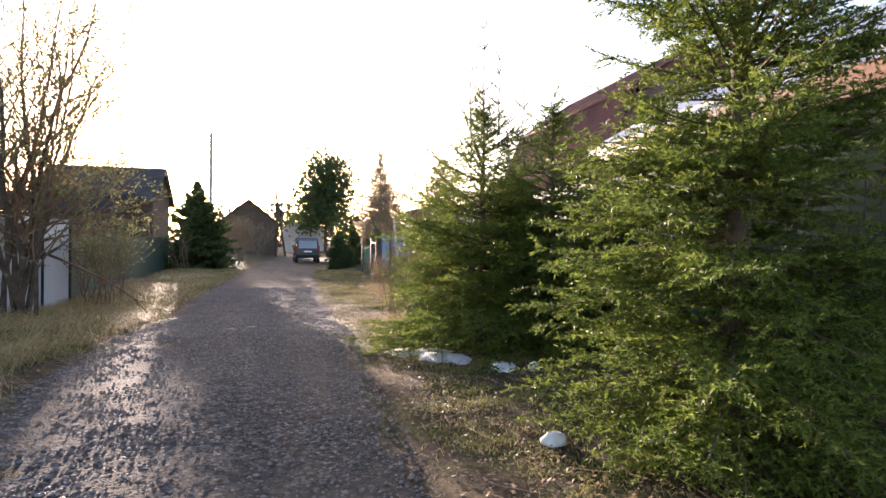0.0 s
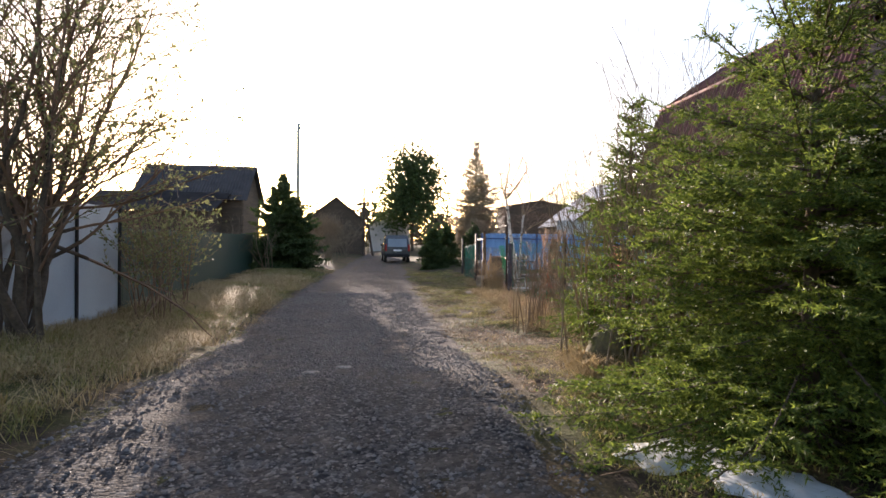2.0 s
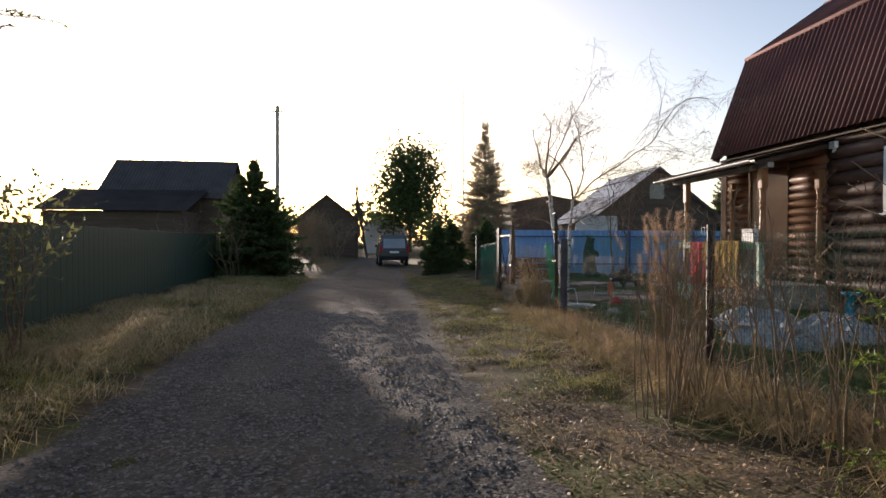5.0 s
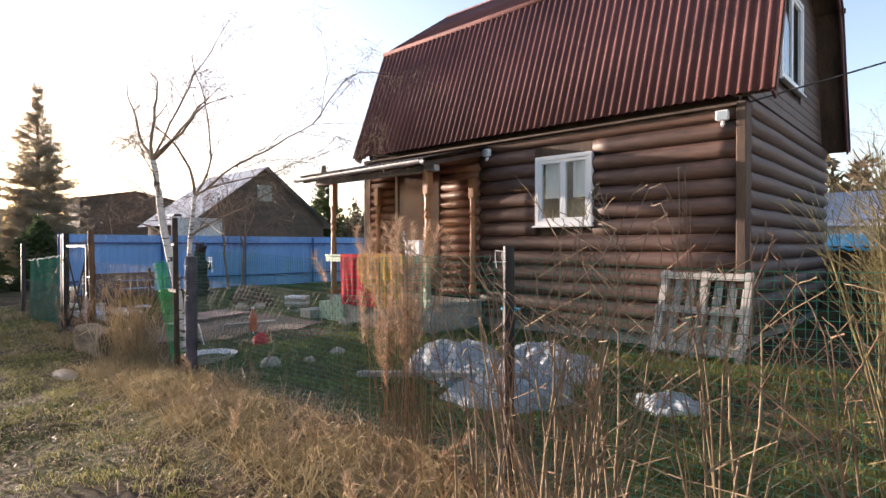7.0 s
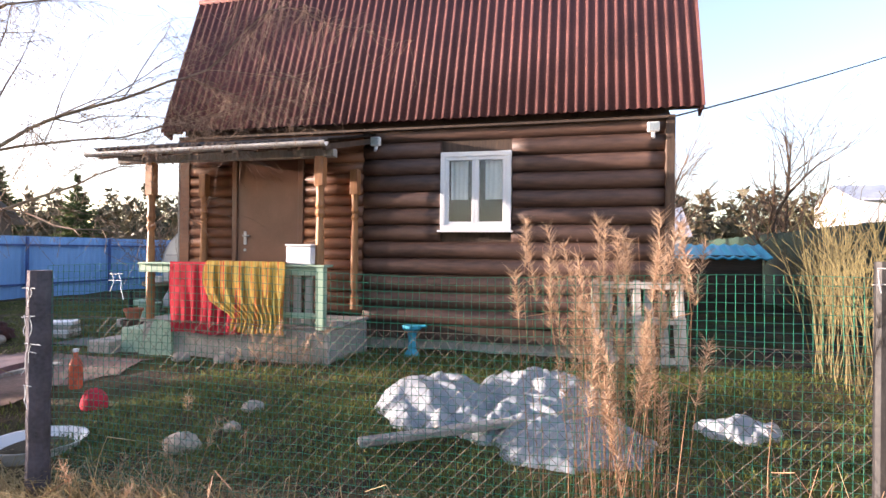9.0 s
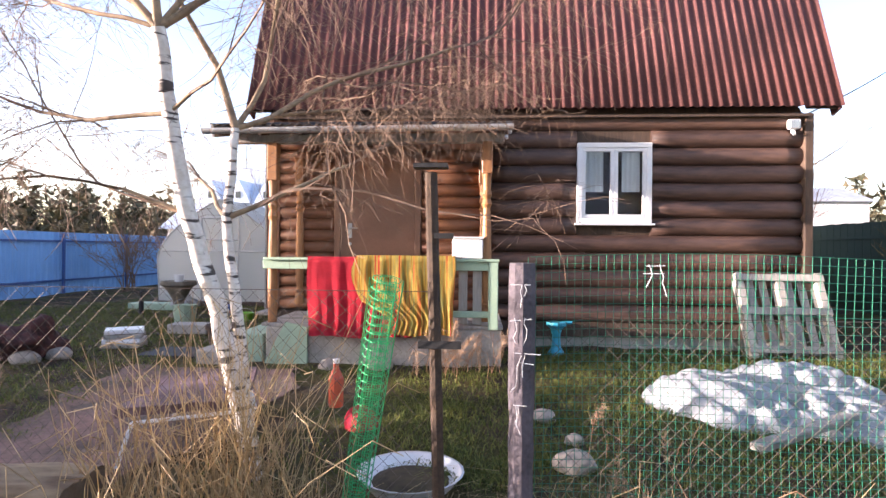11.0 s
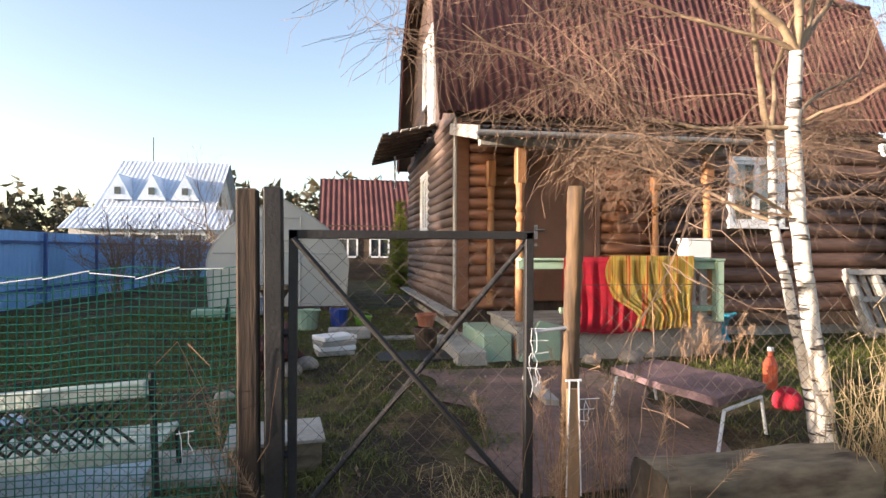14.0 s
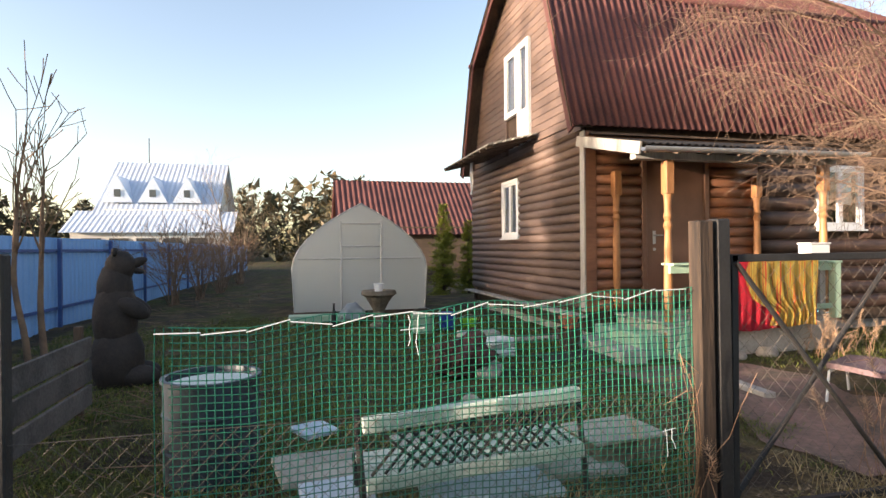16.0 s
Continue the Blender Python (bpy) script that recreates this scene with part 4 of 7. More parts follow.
M_SHEET = foliage("crumpled_film", (0.36, 0.4, 0.44), (0.42, 0.46, 0.5), 0.4)
M_SHEET.node_tree.nodes["Principled BSDF"].inputs["Roughness"].default_value = 0.28
M_SHEET.node_tree.nodes["Principled BSDF"].inputs["Specular IOR Level"].default_value = 0.6
plastic_heap()


def timber(name, a, b, w, h, mat, label, category):
    bm = bmesh.new()
    a, b = Vector(a), Vector(b)
    d = b - a
    box(bm, 0, d.length, -w / 2, w / 2, -h / 2, h / 2, 0.008)
    bmesh.ops.transform(bm, matrix=Matrix.Translation(a) @ d.to_track_quat("X", "Z").to_matrix().to_4x4(), verts=bm.verts)
    return tagged(mesh_object(name, bm, mat), label, category)


timber("timber", (-3.25, 4.52, ground_z(-3.25, 4.5) + 0.03), (-2.35, 4.42, ground_z(-2.35, 4.4) + 0.02), 0.12, 0.06, M_GREY_WOOD, "grey squared timber edging the garden path", "timber")
timber("timber", (-3.97, 0.03, 0.03), (-3.05, -1.4, 0.09), 0.1, 0.05, M_GREY_WOOD, "weathered pale board lying before the plastic sheeting", "board")


def build_pallet():
    p = thing("pallet", "grey weathered wooden pallet leaning against the cabin", "pallet")
    m = Matrix.Translation((-0.55, -2.56, -0.06)) @ pose(0, 0, 0, 0, 25, 0)
    for k in range(3):
        y = k * 0.49 - 0.0
        bm = bmesh.new()
        box(bm, -0.09, 0.0, y - 0.045, y + 0.045, 0, 1.12, 0.006, m)
        part("bearer", bm, M_GREY_WOOD, p)
    for k in range(7):
        y = -0.02 + k * 0.16
        bm = bmesh.new()
        box(bm, 0.001, 0.022, y, y + 0.1, 0.06, 1.08, 0.004, m)
        part("slat", bm, M_GREY_WOOD, p)
    for z in (0.06, 0.55, 1.0):
        bm = bmesh.new()
        box(bm, -0.112, -0.091, -0.05, 1.04, z, z + 0.09, 0.004, m)
        part("cross_board", bm, M_GREY_WOOD, p)


build_pallet()


def green_roll():
    """A roll of green mesh standing in a white basin, leaning on the fence."""
    a, b = Vector((-4.79, 2.4, -0.03)), Vector((-5.06, 2.2, 1.12))
    d = (b - a).normalized()
    u = d.orthogonal().normalized()
    w = d.cross(u)
    segs = []
    n = 11
    for turn in (0.045, 0.066):
        for k in range(n):
            th = 2 * math.pi * k / n + turn * 30
            o = (u * math.cos(th) + w * math.sin(th)) * turn
            segs.append((a + o, b + o * (1.2 if turn > 0.05 else 1), 0.002, 0.002))
        for j in range(30):
            c = a.lerp(b, j / 29)
            for k in range(12):
                t0, t1 = 2 * math.pi * k / 12, 2 * math.pi * (k + 1) / 12
                segs.append((c + (u * math.cos(t0) + w * math.sin(t0)) * turn, c + (u * math.cos(t1) + w * math.sin(t1)) * turn, 0.002, 0.002))
    v, f = tubes(segs, 3)
    tagged(data_object("mesh_roll", v, f, M_GREEN_ROLL), "roll of bright green plastic mesh leaning on the fence", "mesh roll")


M_GREEN_ROLL = material("bright_green_net", (0.015, 0.48, 0.17), (0.012, 0.36, 0.13), 3, 0.5, 0)
green_roll()


def basin():
    b = thing("enamel_basin", "white enamel basin with dark soil in it", "basin", (-4.5, 2.15, ground_z(-4.5, 2.15) - 0.07))
    bm = bmesh.new()
    lathe(bm, [(0.17, 0), (0.25, 0.1), (0.28, 0.15), (0.3, 0.155), (0.275, 0.14), (0.24, 0.1), (0.02, 0.09)], 24)
    part("bowl", bm, M_WHITE, b, smooth=True)
    bm = bmesh.new()
    lathe(bm, [(0.235, 0.092), (0.15, 0.125), (0.01, 0.13)], 18)
    part("soil", bm, M_SOIL, b)


basin()


def fallen_log():
    """Cut log lying outside the fence, its bark cracked."""
    seg, n, y0, y1 = 48, 30, 3.6, 4.76

    def ring(y, k, s=1.0):
        th = 2 * math.pi * k / seg
        c, q = math.cos(th), math.sin(th)
        r = 0.235 * (1 + 0.16 * noise.noise((c * 1.5, q * 1.5, y * 1.2)) + 0.07 * noise.noise((c * 5, q * 6, y * 3))) * s
        r += (0.016 * abs(noise.noise((c * 9, q * 9, y * 2.2))) + 0.006 * noise.noise((c * 22, q * 22, y * 9))) * (s == 1.0)
        r *= 0.88 / (abs(c) ** 4 + abs(q) ** 4) ** 0.25
        return (-5.1 + r * c * 0.9, y, -0.02 + r * q)

    bm = bmesh.new()
    rings = [[bm.verts.new(ring(y0 + (y1 - y0) * j / n, k)) for k in range(seg)] for j in range(n + 1)]
    for p, q in zip(rings, rings[1:]):
        for k in range(seg):
            bm.faces.new((p[k], p[(k + 1) % seg], q[(k + 1) % seg], q[k]))
    log = thing("cut_log", "short thick squared log lying in dry grass", "log")
    part("bark", bm, M_BARK_PALE, log, smooth=True)
    for y, s, lip in ((y0, 1, 0.012), (y1, -1, -0.012)):
        bm = bmesh.new()
        outer = [bm.verts.new(ring(y, k, 1.01)) for k in range(seg)]
        inner = [bm.verts.new((*ring(y, k, 0.9)[:1], y - lip * 0.3, ring(y, k, 0.9)[2])) for k in range(seg)]
        mid = bm.verts.new((-5.1, y - lip * 0.5, -0.02))
        for k in range(seg):
            e = (k + 1) % seg
            bm.faces.new((outer[k], outer[e], inner[e], inner[k])[::s])
            bm.faces.new((inner[k], inner[e], mid)[::s])
        part("cut_face", bm, M_CUT, log, "weathered grey sawn end")


M_BARK_PALE = material("pale_bark", (0.3, 0.245, 0.165), (0.07, 0.052, 0.037), 4, 0.95, 1.0, 22, stretch=(1, 0.3, 1))
M_CUT = material("sawn_wood", (0.13, 0.105, 0.08), (0.07, 0.056, 0.042), 8, 0.9, 0.3, 40)
fallen_log()
blob("stone_block", (-5.7, 3.35, -0.24), (0.12, 0.3, 0.08), M_STONE, "pale flat stone block beside the log", "stone", 31, 0.08)


def folding_bed():
    """Old folding bed frame with a purple-brown padded top."""
    b = thing("garden_bench", "low old bench with purple cover and white tube legs", "bench")
    M_PURPLE = material("purple_cover", (0.2, 0.125, 0.135), (0.08, 0.05, 0.05), 3, 0.75, 0.3, 40)
    c = ((-3.45, 4.11), (-3.2, 3.55), (-4.1, 3.25), (-4.45, 3.9))
    bm = bmesh.new()
    top = [bm.verts.new((x, y, 0.3)) for x, y in c]
    low = [bm.verts.new((x, y, 0.25)) for x, y in c]
    bm.faces.new(top)
    bm.faces.new(low[::-1])
    for k in range(4):
        bm.faces.new((low[k], low[(k + 1) % 4], top[(k + 1) % 4], top[k]))
    bmesh.ops.subdivide_edges(bm, edges=list(bm.edges), cuts=4, use_grid_fill=True)
    for v in bm.verts:
        v.co.z += 0.025 * noise.noise(v.co * 4)
    part("pad", bm, M_PURPLE, b)
    for p, q in ((c[2], c[3]), (c[0], c[1])):
        bm = bmesh.new()
        p3, q3 = Vector((*p, -0.07)), Vector((*q, -0.07))
        a, e = Vector((*p, 0.215)).lerp(Vector((*q, 0.215)), 0.12), Vector((*p, 0.215)).lerp(Vector((*q, 0.215)), 0.88)
        rod(bm, p3, a, 0.012)
        rod(bm, q3, e, 0.012)
        rod(bm, a, e, 0.012)
        part("leg_frame", bm, M_WHITE, b, "bent white tube leg")


folding_bed()


def build_paving():
    """Worn reddish path inside the gate."""
    M_PATH = material("trodden_path", (0.25, 0.15, 0.125), (0.085, 0.07, 0.05), 2.2, 0.9, 0.7, 25)
    verts, faces = [], []
    n = 9
    ys = np.linspace(3.6, 5.35, n)
    xs = np.linspace(-4.75, -1.75, 20)
    for x in xs:
        for y in ys:
            w = 0.3 * noise.noise((x * 1.5, y * 0.7, 3)) + 0.12 * noise.noise((x * 5, y * 2, 7))
            verts.append((x, y + w, ground_z(x, y + w) + 0.014))
    for i in range(len(xs) - 1):
        for j in range(n - 1):
            faces.append((i * n + j, (i + 1) * n + j, (i + 1) * n + j + 1, i * n + j + 1))
    tagged(data_object("garden_path", verts, faces, M_PATH, smooth=True), "trodden reddish dirt path from gate to porch", "path", kind="structure")


build_paving()


def gnome(at):
    blob_ob = thing("toy_bottle", "faded red and white plastic bottle by the birch", "bottle", at)
    bm = bmesh.new()
    lathe(bm, [(0.05, 0), (0.055, 0.02), (0.055, 0.2), (0.03, 0.26), (0.02, 0.27), (0.02, 0.31)], 12)
    part("body", bm, M_ORANGE, blob_ob)
    bm = bmesh.new()
    lathe(bm, [(0.024, 0.311), (0.024, 0.34)], 10)
    part("cap", bm, M_WHITE, blob_ob)


M_ORANGE = material("faded_orange_plastic", (0.6, 0.12, 0.05), (0.5, 0.08, 0.04), 6, 0.5, 0.1)
gnome((-3.62, 2.8, 0.12))
blob("red_canister", (-3.6, 2.62, 0.0), (0.1, 0.12, 0.13), M_RED, "red plastic canister lying on the soil", "canister", 5, 0.08)


# ---- flower bed stretch by the bear ----
def build_bench():
    """Bench with a cast lattice back, seen from behind."""
    b = thing("lattice_bench", "pale green bench with a black cast lattice back", "bench", (0, 7.75, 0))
    b.matrix_basis = pose(0, 7.75, 0.015, -3.6, 0, 0) @ Matrix.Translation((0, -7.75, 0))
    x = -4.62
    for z0, z1 in ((0.45, 0.53), (0.14, 0.22)):
        bm = bmesh.new()
        box(bm, x - 0.03, x + 0.03, 7.14, 8.36, z0, z1, 0.008)
        part("rail", bm, M_MINT_GREY, b)
    segs = []
    for k in range(26):
        y = 7.2 + k * 0.07 - 0.2
        for s in (1, -1):
            ya, yb = y, y + 0.22 * s
            if 7.16 <= min(ya, yb) and max(ya, yb) <= 8.34:
                segs.append((Vector((x, ya, 0.225)), Vector((x, yb, 0.445)), 0.009, 0.009))
    v, f = tubes(segs, 4)
    data_object("lattice", v, f, M_BLACK, b)
    for y in (7.13, 8.38):
        bm = bmesh.new()
        rod(bm, (x, y, -0.1), (x + 0.05, y, 0.56), 0.018)
        part("leg", bm, M_BLACK, b)
        bm = bmesh.new()
        rod(bm, (x + 0.42, y, -0.1), (x + 0.42, y, 0.2), 0.018)
        part("leg", bm, M_BLACK, b)
    for k in range(3):
        bm = bmesh.new()
        box(bm, x + 0.05 + k * 0.13, x + 0.16 + k * 0.13, 7.12, 8.38, 0.17, 0.2, 0.005)
        part("seat_slat", bm, M_MINT_GREY, b)


M_MINT_GREY = material("faded_mint_paint", (0.5, 0.56, 0.5), (0.34, 0.4, 0.36), 5, 0.75, 0.3, 40)
build_bench()
for at, s, lab in (((-3.9, 8.55, 0.02), (0.3, 0.2, 0.025), "pale concrete paving slab lying loose"), ((-3.75, 7.75, 0.02), (0.3, 0.25, 0.025), "pale concrete paving slab lying loose"), ((-4.2, 7.0, 0.0), (0.28, 0.2, 0.03), "pale concrete paving slab lying loose")):
    bm = bmesh.new()
    box(bm, -s[0], s[0], -s[1], s[1], -s[2], s[2], 0.008)
    o = mesh_object("paving_slab", bm, M_CONCRETE)
    o.matrix_basis = pose(at[0], at[1], max(at[2] - 0.02, ground_z(at[0], at[1]) + s[2]), 3, 4, 20 * at[0])
    tagged(o, lab, "slab", "loose slabs")


def barrel():
    b = thing("water_barrel", "dark steel barrel full of water", "barrel", (-3.62, 9.25, ground_z(-3.62, 9.25) - 0.02))
    bm = bmesh.new()
    lathe(bm, [(0.29, 0), (0.29, 0.2), (0.3, 0.21), (0.29, 0.22), (0.29, 0.42), (0.3, 0.43), (0.29, 0.44), (0.29, 0.62), (0.305, 0.63), (0.305, 0.65), (0.275, 0.65), (0.27, 0.6), (0.01, 0.6)], 28)
    part("body", bm, M_BARREL, b, smooth=False)
    bm = bmesh.new()
    bmesh.ops.create_circle(bm, cap_ends=True, radius=0.272, segments=28, matrix=pose(0, 0, 0.625))
    part("water", bm, M_WATER, b, "still water")


M_BARREL = material("dark_blue_steel", (0.03, 0.045, 0.06), (0.018, 0.024, 0.03), 5, 0.5, 0.1)
M_WATER = material("still_water", (0.03, 0.04, 0.05), (0.02, 0.03, 0.04), 2, 0.04, 0.0, spec=0.8)
barrel()


def bear():
    """Carved dark wooden bear sitting upright, one mesh."""
    bm = bmesh.new()
    def lump(c, s, seed, rot=0):
        r = bmesh.ops.create_icosphere(bm, subdivisions=3, radius=1)
        for v in r["verts"]:
            v.co *= 1 + 0.05 * noise.noise(v.co * 3 + Vector((seed, 0, 0)))
        bmesh.ops.transform(bm, matrix=Matrix.Translation(c) @ Matrix.Rotation(radians(rot), 4, "X") @ Matrix.Diagonal((*s, 1)), verts=r["verts"])
    lump((0, 0, 0.3), (0.3, 0.3, 0.4), 1)
    lump((0, 0.02, 0.75), (0.26, 0.25, 0.45), 2)
    lump((0, 0.02, 1.05), (0.2, 0.2, 0.3), 3)
    lump((0, -0.04, 1.3), (0.16, 0.17, 0.17), 4)
    lump((0, -0.2, 1.33), (0.07, 0.14, 0.055), 5, -18)
    lump((0, -0.19, 1.25), (0.06, 0.11, 0.035), 6, 12)
    for s in (-1, 1):
        lump((0.11 * s, 0.02, 1.45), (0.05, 0.035, 0.05), 7)
        lump((0.2 * s, -0.18, 0.85), (0.08, 0.2, 0.1), 8, 25)
        lump((0.18 * s, -0.25, 0.12), (0.12, 0.22, 0.12), 9)
    ob = mesh_object("bear_statue", bm, M_BEAR, smooth=True)
    ob.matrix_basis = pose(-1.0, 10.56, ground_z(-1, 10.6), 0, 0, 12) @ Matrix.Diagonal((0.8, 0.85, 0.97, 1))
    return tagged(ob, "dark carved wooden bear statue standing by the fence", "statue")


M_BEAR = material("charred_wood", (0.035, 0.026, 0.022), (0.015, 0.012, 0.011), 6, 0.75, 0.6, 35)
bear()


# pale foam sheets lying under and beside the bench
M_FOAM = material("pale_blue_foam", (0.5, 0.6, 0.68), (0.38, 0.47, 0.55), 3, 0.7, 0.15, 30)
for x, y, sx, sy, turn in ((-4.25, 8.5, 0.22, 0.2, 8), (-4.3, 7.62, 0.24, 0.42, -4), (-3.1, 8.6, 0.13, 0.14, 30)):
    bm = bmesh.new()
    box(bm, -sx, sx, -sy, sy, -0.02, 0.02, 0.008)
    o = mesh_object("foam_sheet", bm, M_FOAM)
    o.matrix_basis = pose(x, y, ground_z(x, y) + 0.035, 2, -3, turn)
    tagged(o, "pale blue insulation sheet lying on the ground", "foam sheet", "foam sheets")
crate = thing("wooden_crate", "low pale board box standing by the gate post", "crate", (-4.05, 6.62, ground_z(-4.05, 6.62)), 6)
for y0, y1, x0, x1 in ((-0.26, 0.26, -0.2, -0.18), (-0.26, 0.26, 0.18, 0.2), (-0.26, -0.24, -0.178, 0.178), (0.24, 0.26, -0.178, 0.178)):
    bm = bmesh.new()
    box(bm, x0, x1, y0, y1, -0.02, 0.15, 0.004)
    part("side", bm, M_BARK_PALE, crate)
bm = bmesh.new()
box(bm, -0.22, 0.22, -0.28, 0.28, 0.152, 0.175, 0.004)
part("lid", bm, M_CONCRETE, crate)

# ---- greenhouse ----
def greenhouse():
    g = thing("greenhouse", "arched polycarbonate greenhouse with a door", "greenhouse")
    x0, x1, yc, half, zt = 4.4, 8.6, 7.48, 1.42, 2.32
    z0 = 0.0
    arch = []
    n = 24
    for k in range(n + 1):
        u = k / n * 2 - 1
        z = z0 + (zt - z0) * (1 - abs(u))
        y = half * (0.96 + 0.04 * z) if z < 0.95 else half * (1 - ((z - 0.95) / (zt - 0.95)) ** 1.9)
        arch.append((y if u >= 0 else -y, z))
    xs = [x0 + (x1 - x0) * i / 4 for i in range(5)]
    for i in range(4):
        bm = bmesh.new()
        a = [bm.verts.new((xs[i] + 0.003, yc + y, z)) for y, z in arch]
        b = [bm.verts.new((xs[i + 1] - 0.003, yc + y, z)) for y, z in arch]
        for k in range(n):
            bm.faces.new((a[k], b[k], b[k + 1], a[k + 1]))
        part("roof_panel", bm, M_POLY, g, smooth=True)
    for x in (x0, x1):
        bm = bmesh.new()
        bm.faces.new([bm.verts.new((x, yc + y, z)) for y, z in arch])
        part("end_panel", bm, M_POLY, g)
    for x in xs:
        v, f = tubes([(Vector((x - 0.012, yc + a[0], a[1])), Vector((x - 0.012, yc + b[0], b[1])), 0.016, 0.016) for a, b in zip(arch, arch[1:])], 6)
        data_object("arch", v, f, M_STEEL_W, g)
    for a, b in (((-0.43, 0.0), (-0.43, 1.95)), ((0.41, 0.0), (0.41, 1.95)), ((-0.43, 1.9), (0.41, 1.9)), ((-0.43, 1.42), (0.41, 1.42)), ((-1.3, 1.16), (1.3, 1.16)), ((-1.42, 0.02), (1.42, 0.02))):
        bm = bmesh.new()
        rod(bm, (x0 - 0.015, yc + a[0], a[1]), (x0 - 0.015, yc + b[0], b[1]), 0.016)
        part("bar", bm, M_STEEL_W, g)
    bm = bmesh.new()
    box(bm, x0 - 0.04, x1 + 0.04, yc - 1.46, yc - 1.4, -0.12, 0.06, 0.005)
    part("ground_beam", bm, M_DARK_WOOD, g)
    bm = bmesh.new()
    box(bm, x0 - 0.06, x0 - 0.02, yc - 1.4, yc + 1.46, -0.12, 0.06, 0.005)
    part("ground_beam", bm, M_DARK_WOOD, g)


def poly_material():
    m = bpy.data.materials.new("milky_polycarbonate")
    m.use_nodes = True
    nt = m.node_tree
    b = nt.nodes["Principled BSDF"]
    b.inputs["Base Color"].default_value = (0.72, 0.73, 0.7, 1)
    b.inputs["Roughness"].default_value = 0.35
    tr = nt.nodes.new("ShaderNodeBsdfTranslucent")
    tr.inputs["Color"].default_value = (0.75, 0.76, 0.72, 1)
    mx = nt.nodes.new("ShaderNodeMixShader")
    mx.inputs[0].default_value = 0.55
    ns = nt.nodes.new("ShaderNodeTexNoise")
    ns.inputs["Scale"].default_value = 1.6
    ramp = nt.nodes.new("ShaderNodeValToRGB")
    ramp.color_ramp.elements[0].color, ramp.color_ramp.elements[1].color = (0.6, 0.61, 0.56, 1), (0.78, 0.78, 0.76, 1)
    nt.links.new(ns.outputs[0], ramp.inputs[0])
    nt.links.new(ramp.outputs[0], b.inputs["Base Color"])
    nt.links.new(b.outputs[0], mx.inputs[1])
    nt.links.new(tr.outputs[0], mx.inputs[2])
    nt.links.new(mx.outputs[0], nt.nodes["Material Output"].inputs[0])
    return m


M_POLY = poly_material()
M_STEEL_W = material("galvanised_tube", (0.6, 0.6, 0.58), (0.45, 0.45, 0.44), 5, 0.45, 0, metal=0.3)
greenhouse()


def stone_urn():
    u = thing("stone_urn", "weathered stone urn planter on the lawn", "urn", (2.5, 7.36, ground_z(2.5, 7.36)))
    bm = bmesh.new()
    lathe(bm, [(0.16, 0), (0.16, 0.06), (0.09, 0.1), (0.1, 0.3), (0.16, 0.42), (0.24, 0.55), (0.32, 0.6), (0.3, 0.67), (0.25, 0.66), (0.02, 0.62)], 18)
    part("bowl", bm, M_STONE_DARK, u)
    bm = bmesh.new()
    lathe(bm, [(0.07, 0.635), (0.09, 0.78), (0.09, 0.79), (0.07, 0.77), (0.01, 0.65)], 12)
    part("cup", bm, M_WHITE, u, "white plastic cup")


M_STONE_DARK = material("mossy_stone", (0.2, 0.17, 0.13), (0.1, 0.085, 0.06), 6, 0.9, 0.5, 30)
stone_urn()


def small_pot(at, r, h, mat, label):
    p = thing("bucket", label, "bucket", at, group="garden buckets")
    bm = bmesh.new()
    lathe(bm, [(r * 0.8, 0), (r, h), (r * 1.06, h), (r * 1.06, h + 0.015), (r * 0.94, h), (r * 0.75, 0.05), (0.01, 0.05)], 14)
    part("pail", bm, mat, p)
    segs = []
    for k in range(10):
        t0, t1 = math.pi * k / 10, math.pi * (k + 1) / 10
        segs.append((Vector((0, r * math.cos(t0), h + 0.6 * r * math.sin(t0))), Vector((0, r * math.cos(t1), h + 0.6 * r * math.sin(t1))), 0.005, 0.005))
    v, f = tubes(segs, 4)
    data_object("bail", v, f, M_STEEL, p)


M_BUCKET_BLUE = material("blue_plastic", (0.03, 0.08, 0.35), (0.025, 0.06, 0.28), 3, 0.4, 0)
M_LIME = material("lime_plastic", (0.2, 0.5, 0.04), (0.16, 0.4, 0.03), 3, 0.4, 0)
small_pot((1.9, 6.25, ground_z(1.9, 6.2)), 0.16, 0.28, M_BUCKET_BLUE, "blue plastic bucket on the grass")
small_pot((1.6, 6.75, ground_z(1.6, 6.7)), 0.2, 0.3, M_MINT, "pale green plastic bucket on the grass")
small_pot((1.95, 5.85, ground_z(1.9, 5.8)), 0.15, 0.14, M_LIME, "lime green plastic bowl on the grass")
for k, (x, y, sx, sy, mat, lab) in enumerate(((3.6, 8.4, 0.18, 0.55, M_MINT, "mint painted board edging of a bed"), (3.4, 7.75, 0.2, 0.2, M_FILM, "crumpled white plastic bag"), (0.6, 6.1, 0.16, 0.3, M_CONCRETE, "stack of pale boards on the grass"), (0.5, 5.2, 0.12, 0.5, M_GREY_WOOD, "grey board lying by the wall"))):
    if mat is M_FILM:
        blob("plastic_bag", (x, y, 0.1), (0.25, 0.25, 0.2), M_SHEET, lab, "bag", 77, 0.5)
    else:
        bm = bmesh.new()
        box(bm, -sx, sx, -sy, sy, 0, 0.14 if k != 3 else 0.04, 0.01)
        o = mesh_object("board_stack", bm, mat)
        o.location = (x, y, ground_z(x, y))
        tagged(o, lab, "boards")
bm = bmesh.new()
box(bm, -0.3, 0.3, -0.45, 0.45, 0, 0.03, 0.008)
mat_ob = mesh_object("door_mat", bm, M_BLACK)
mat_ob.location = (-1.0, 5.35, ground_z(-1, 5.35) + 0.005)
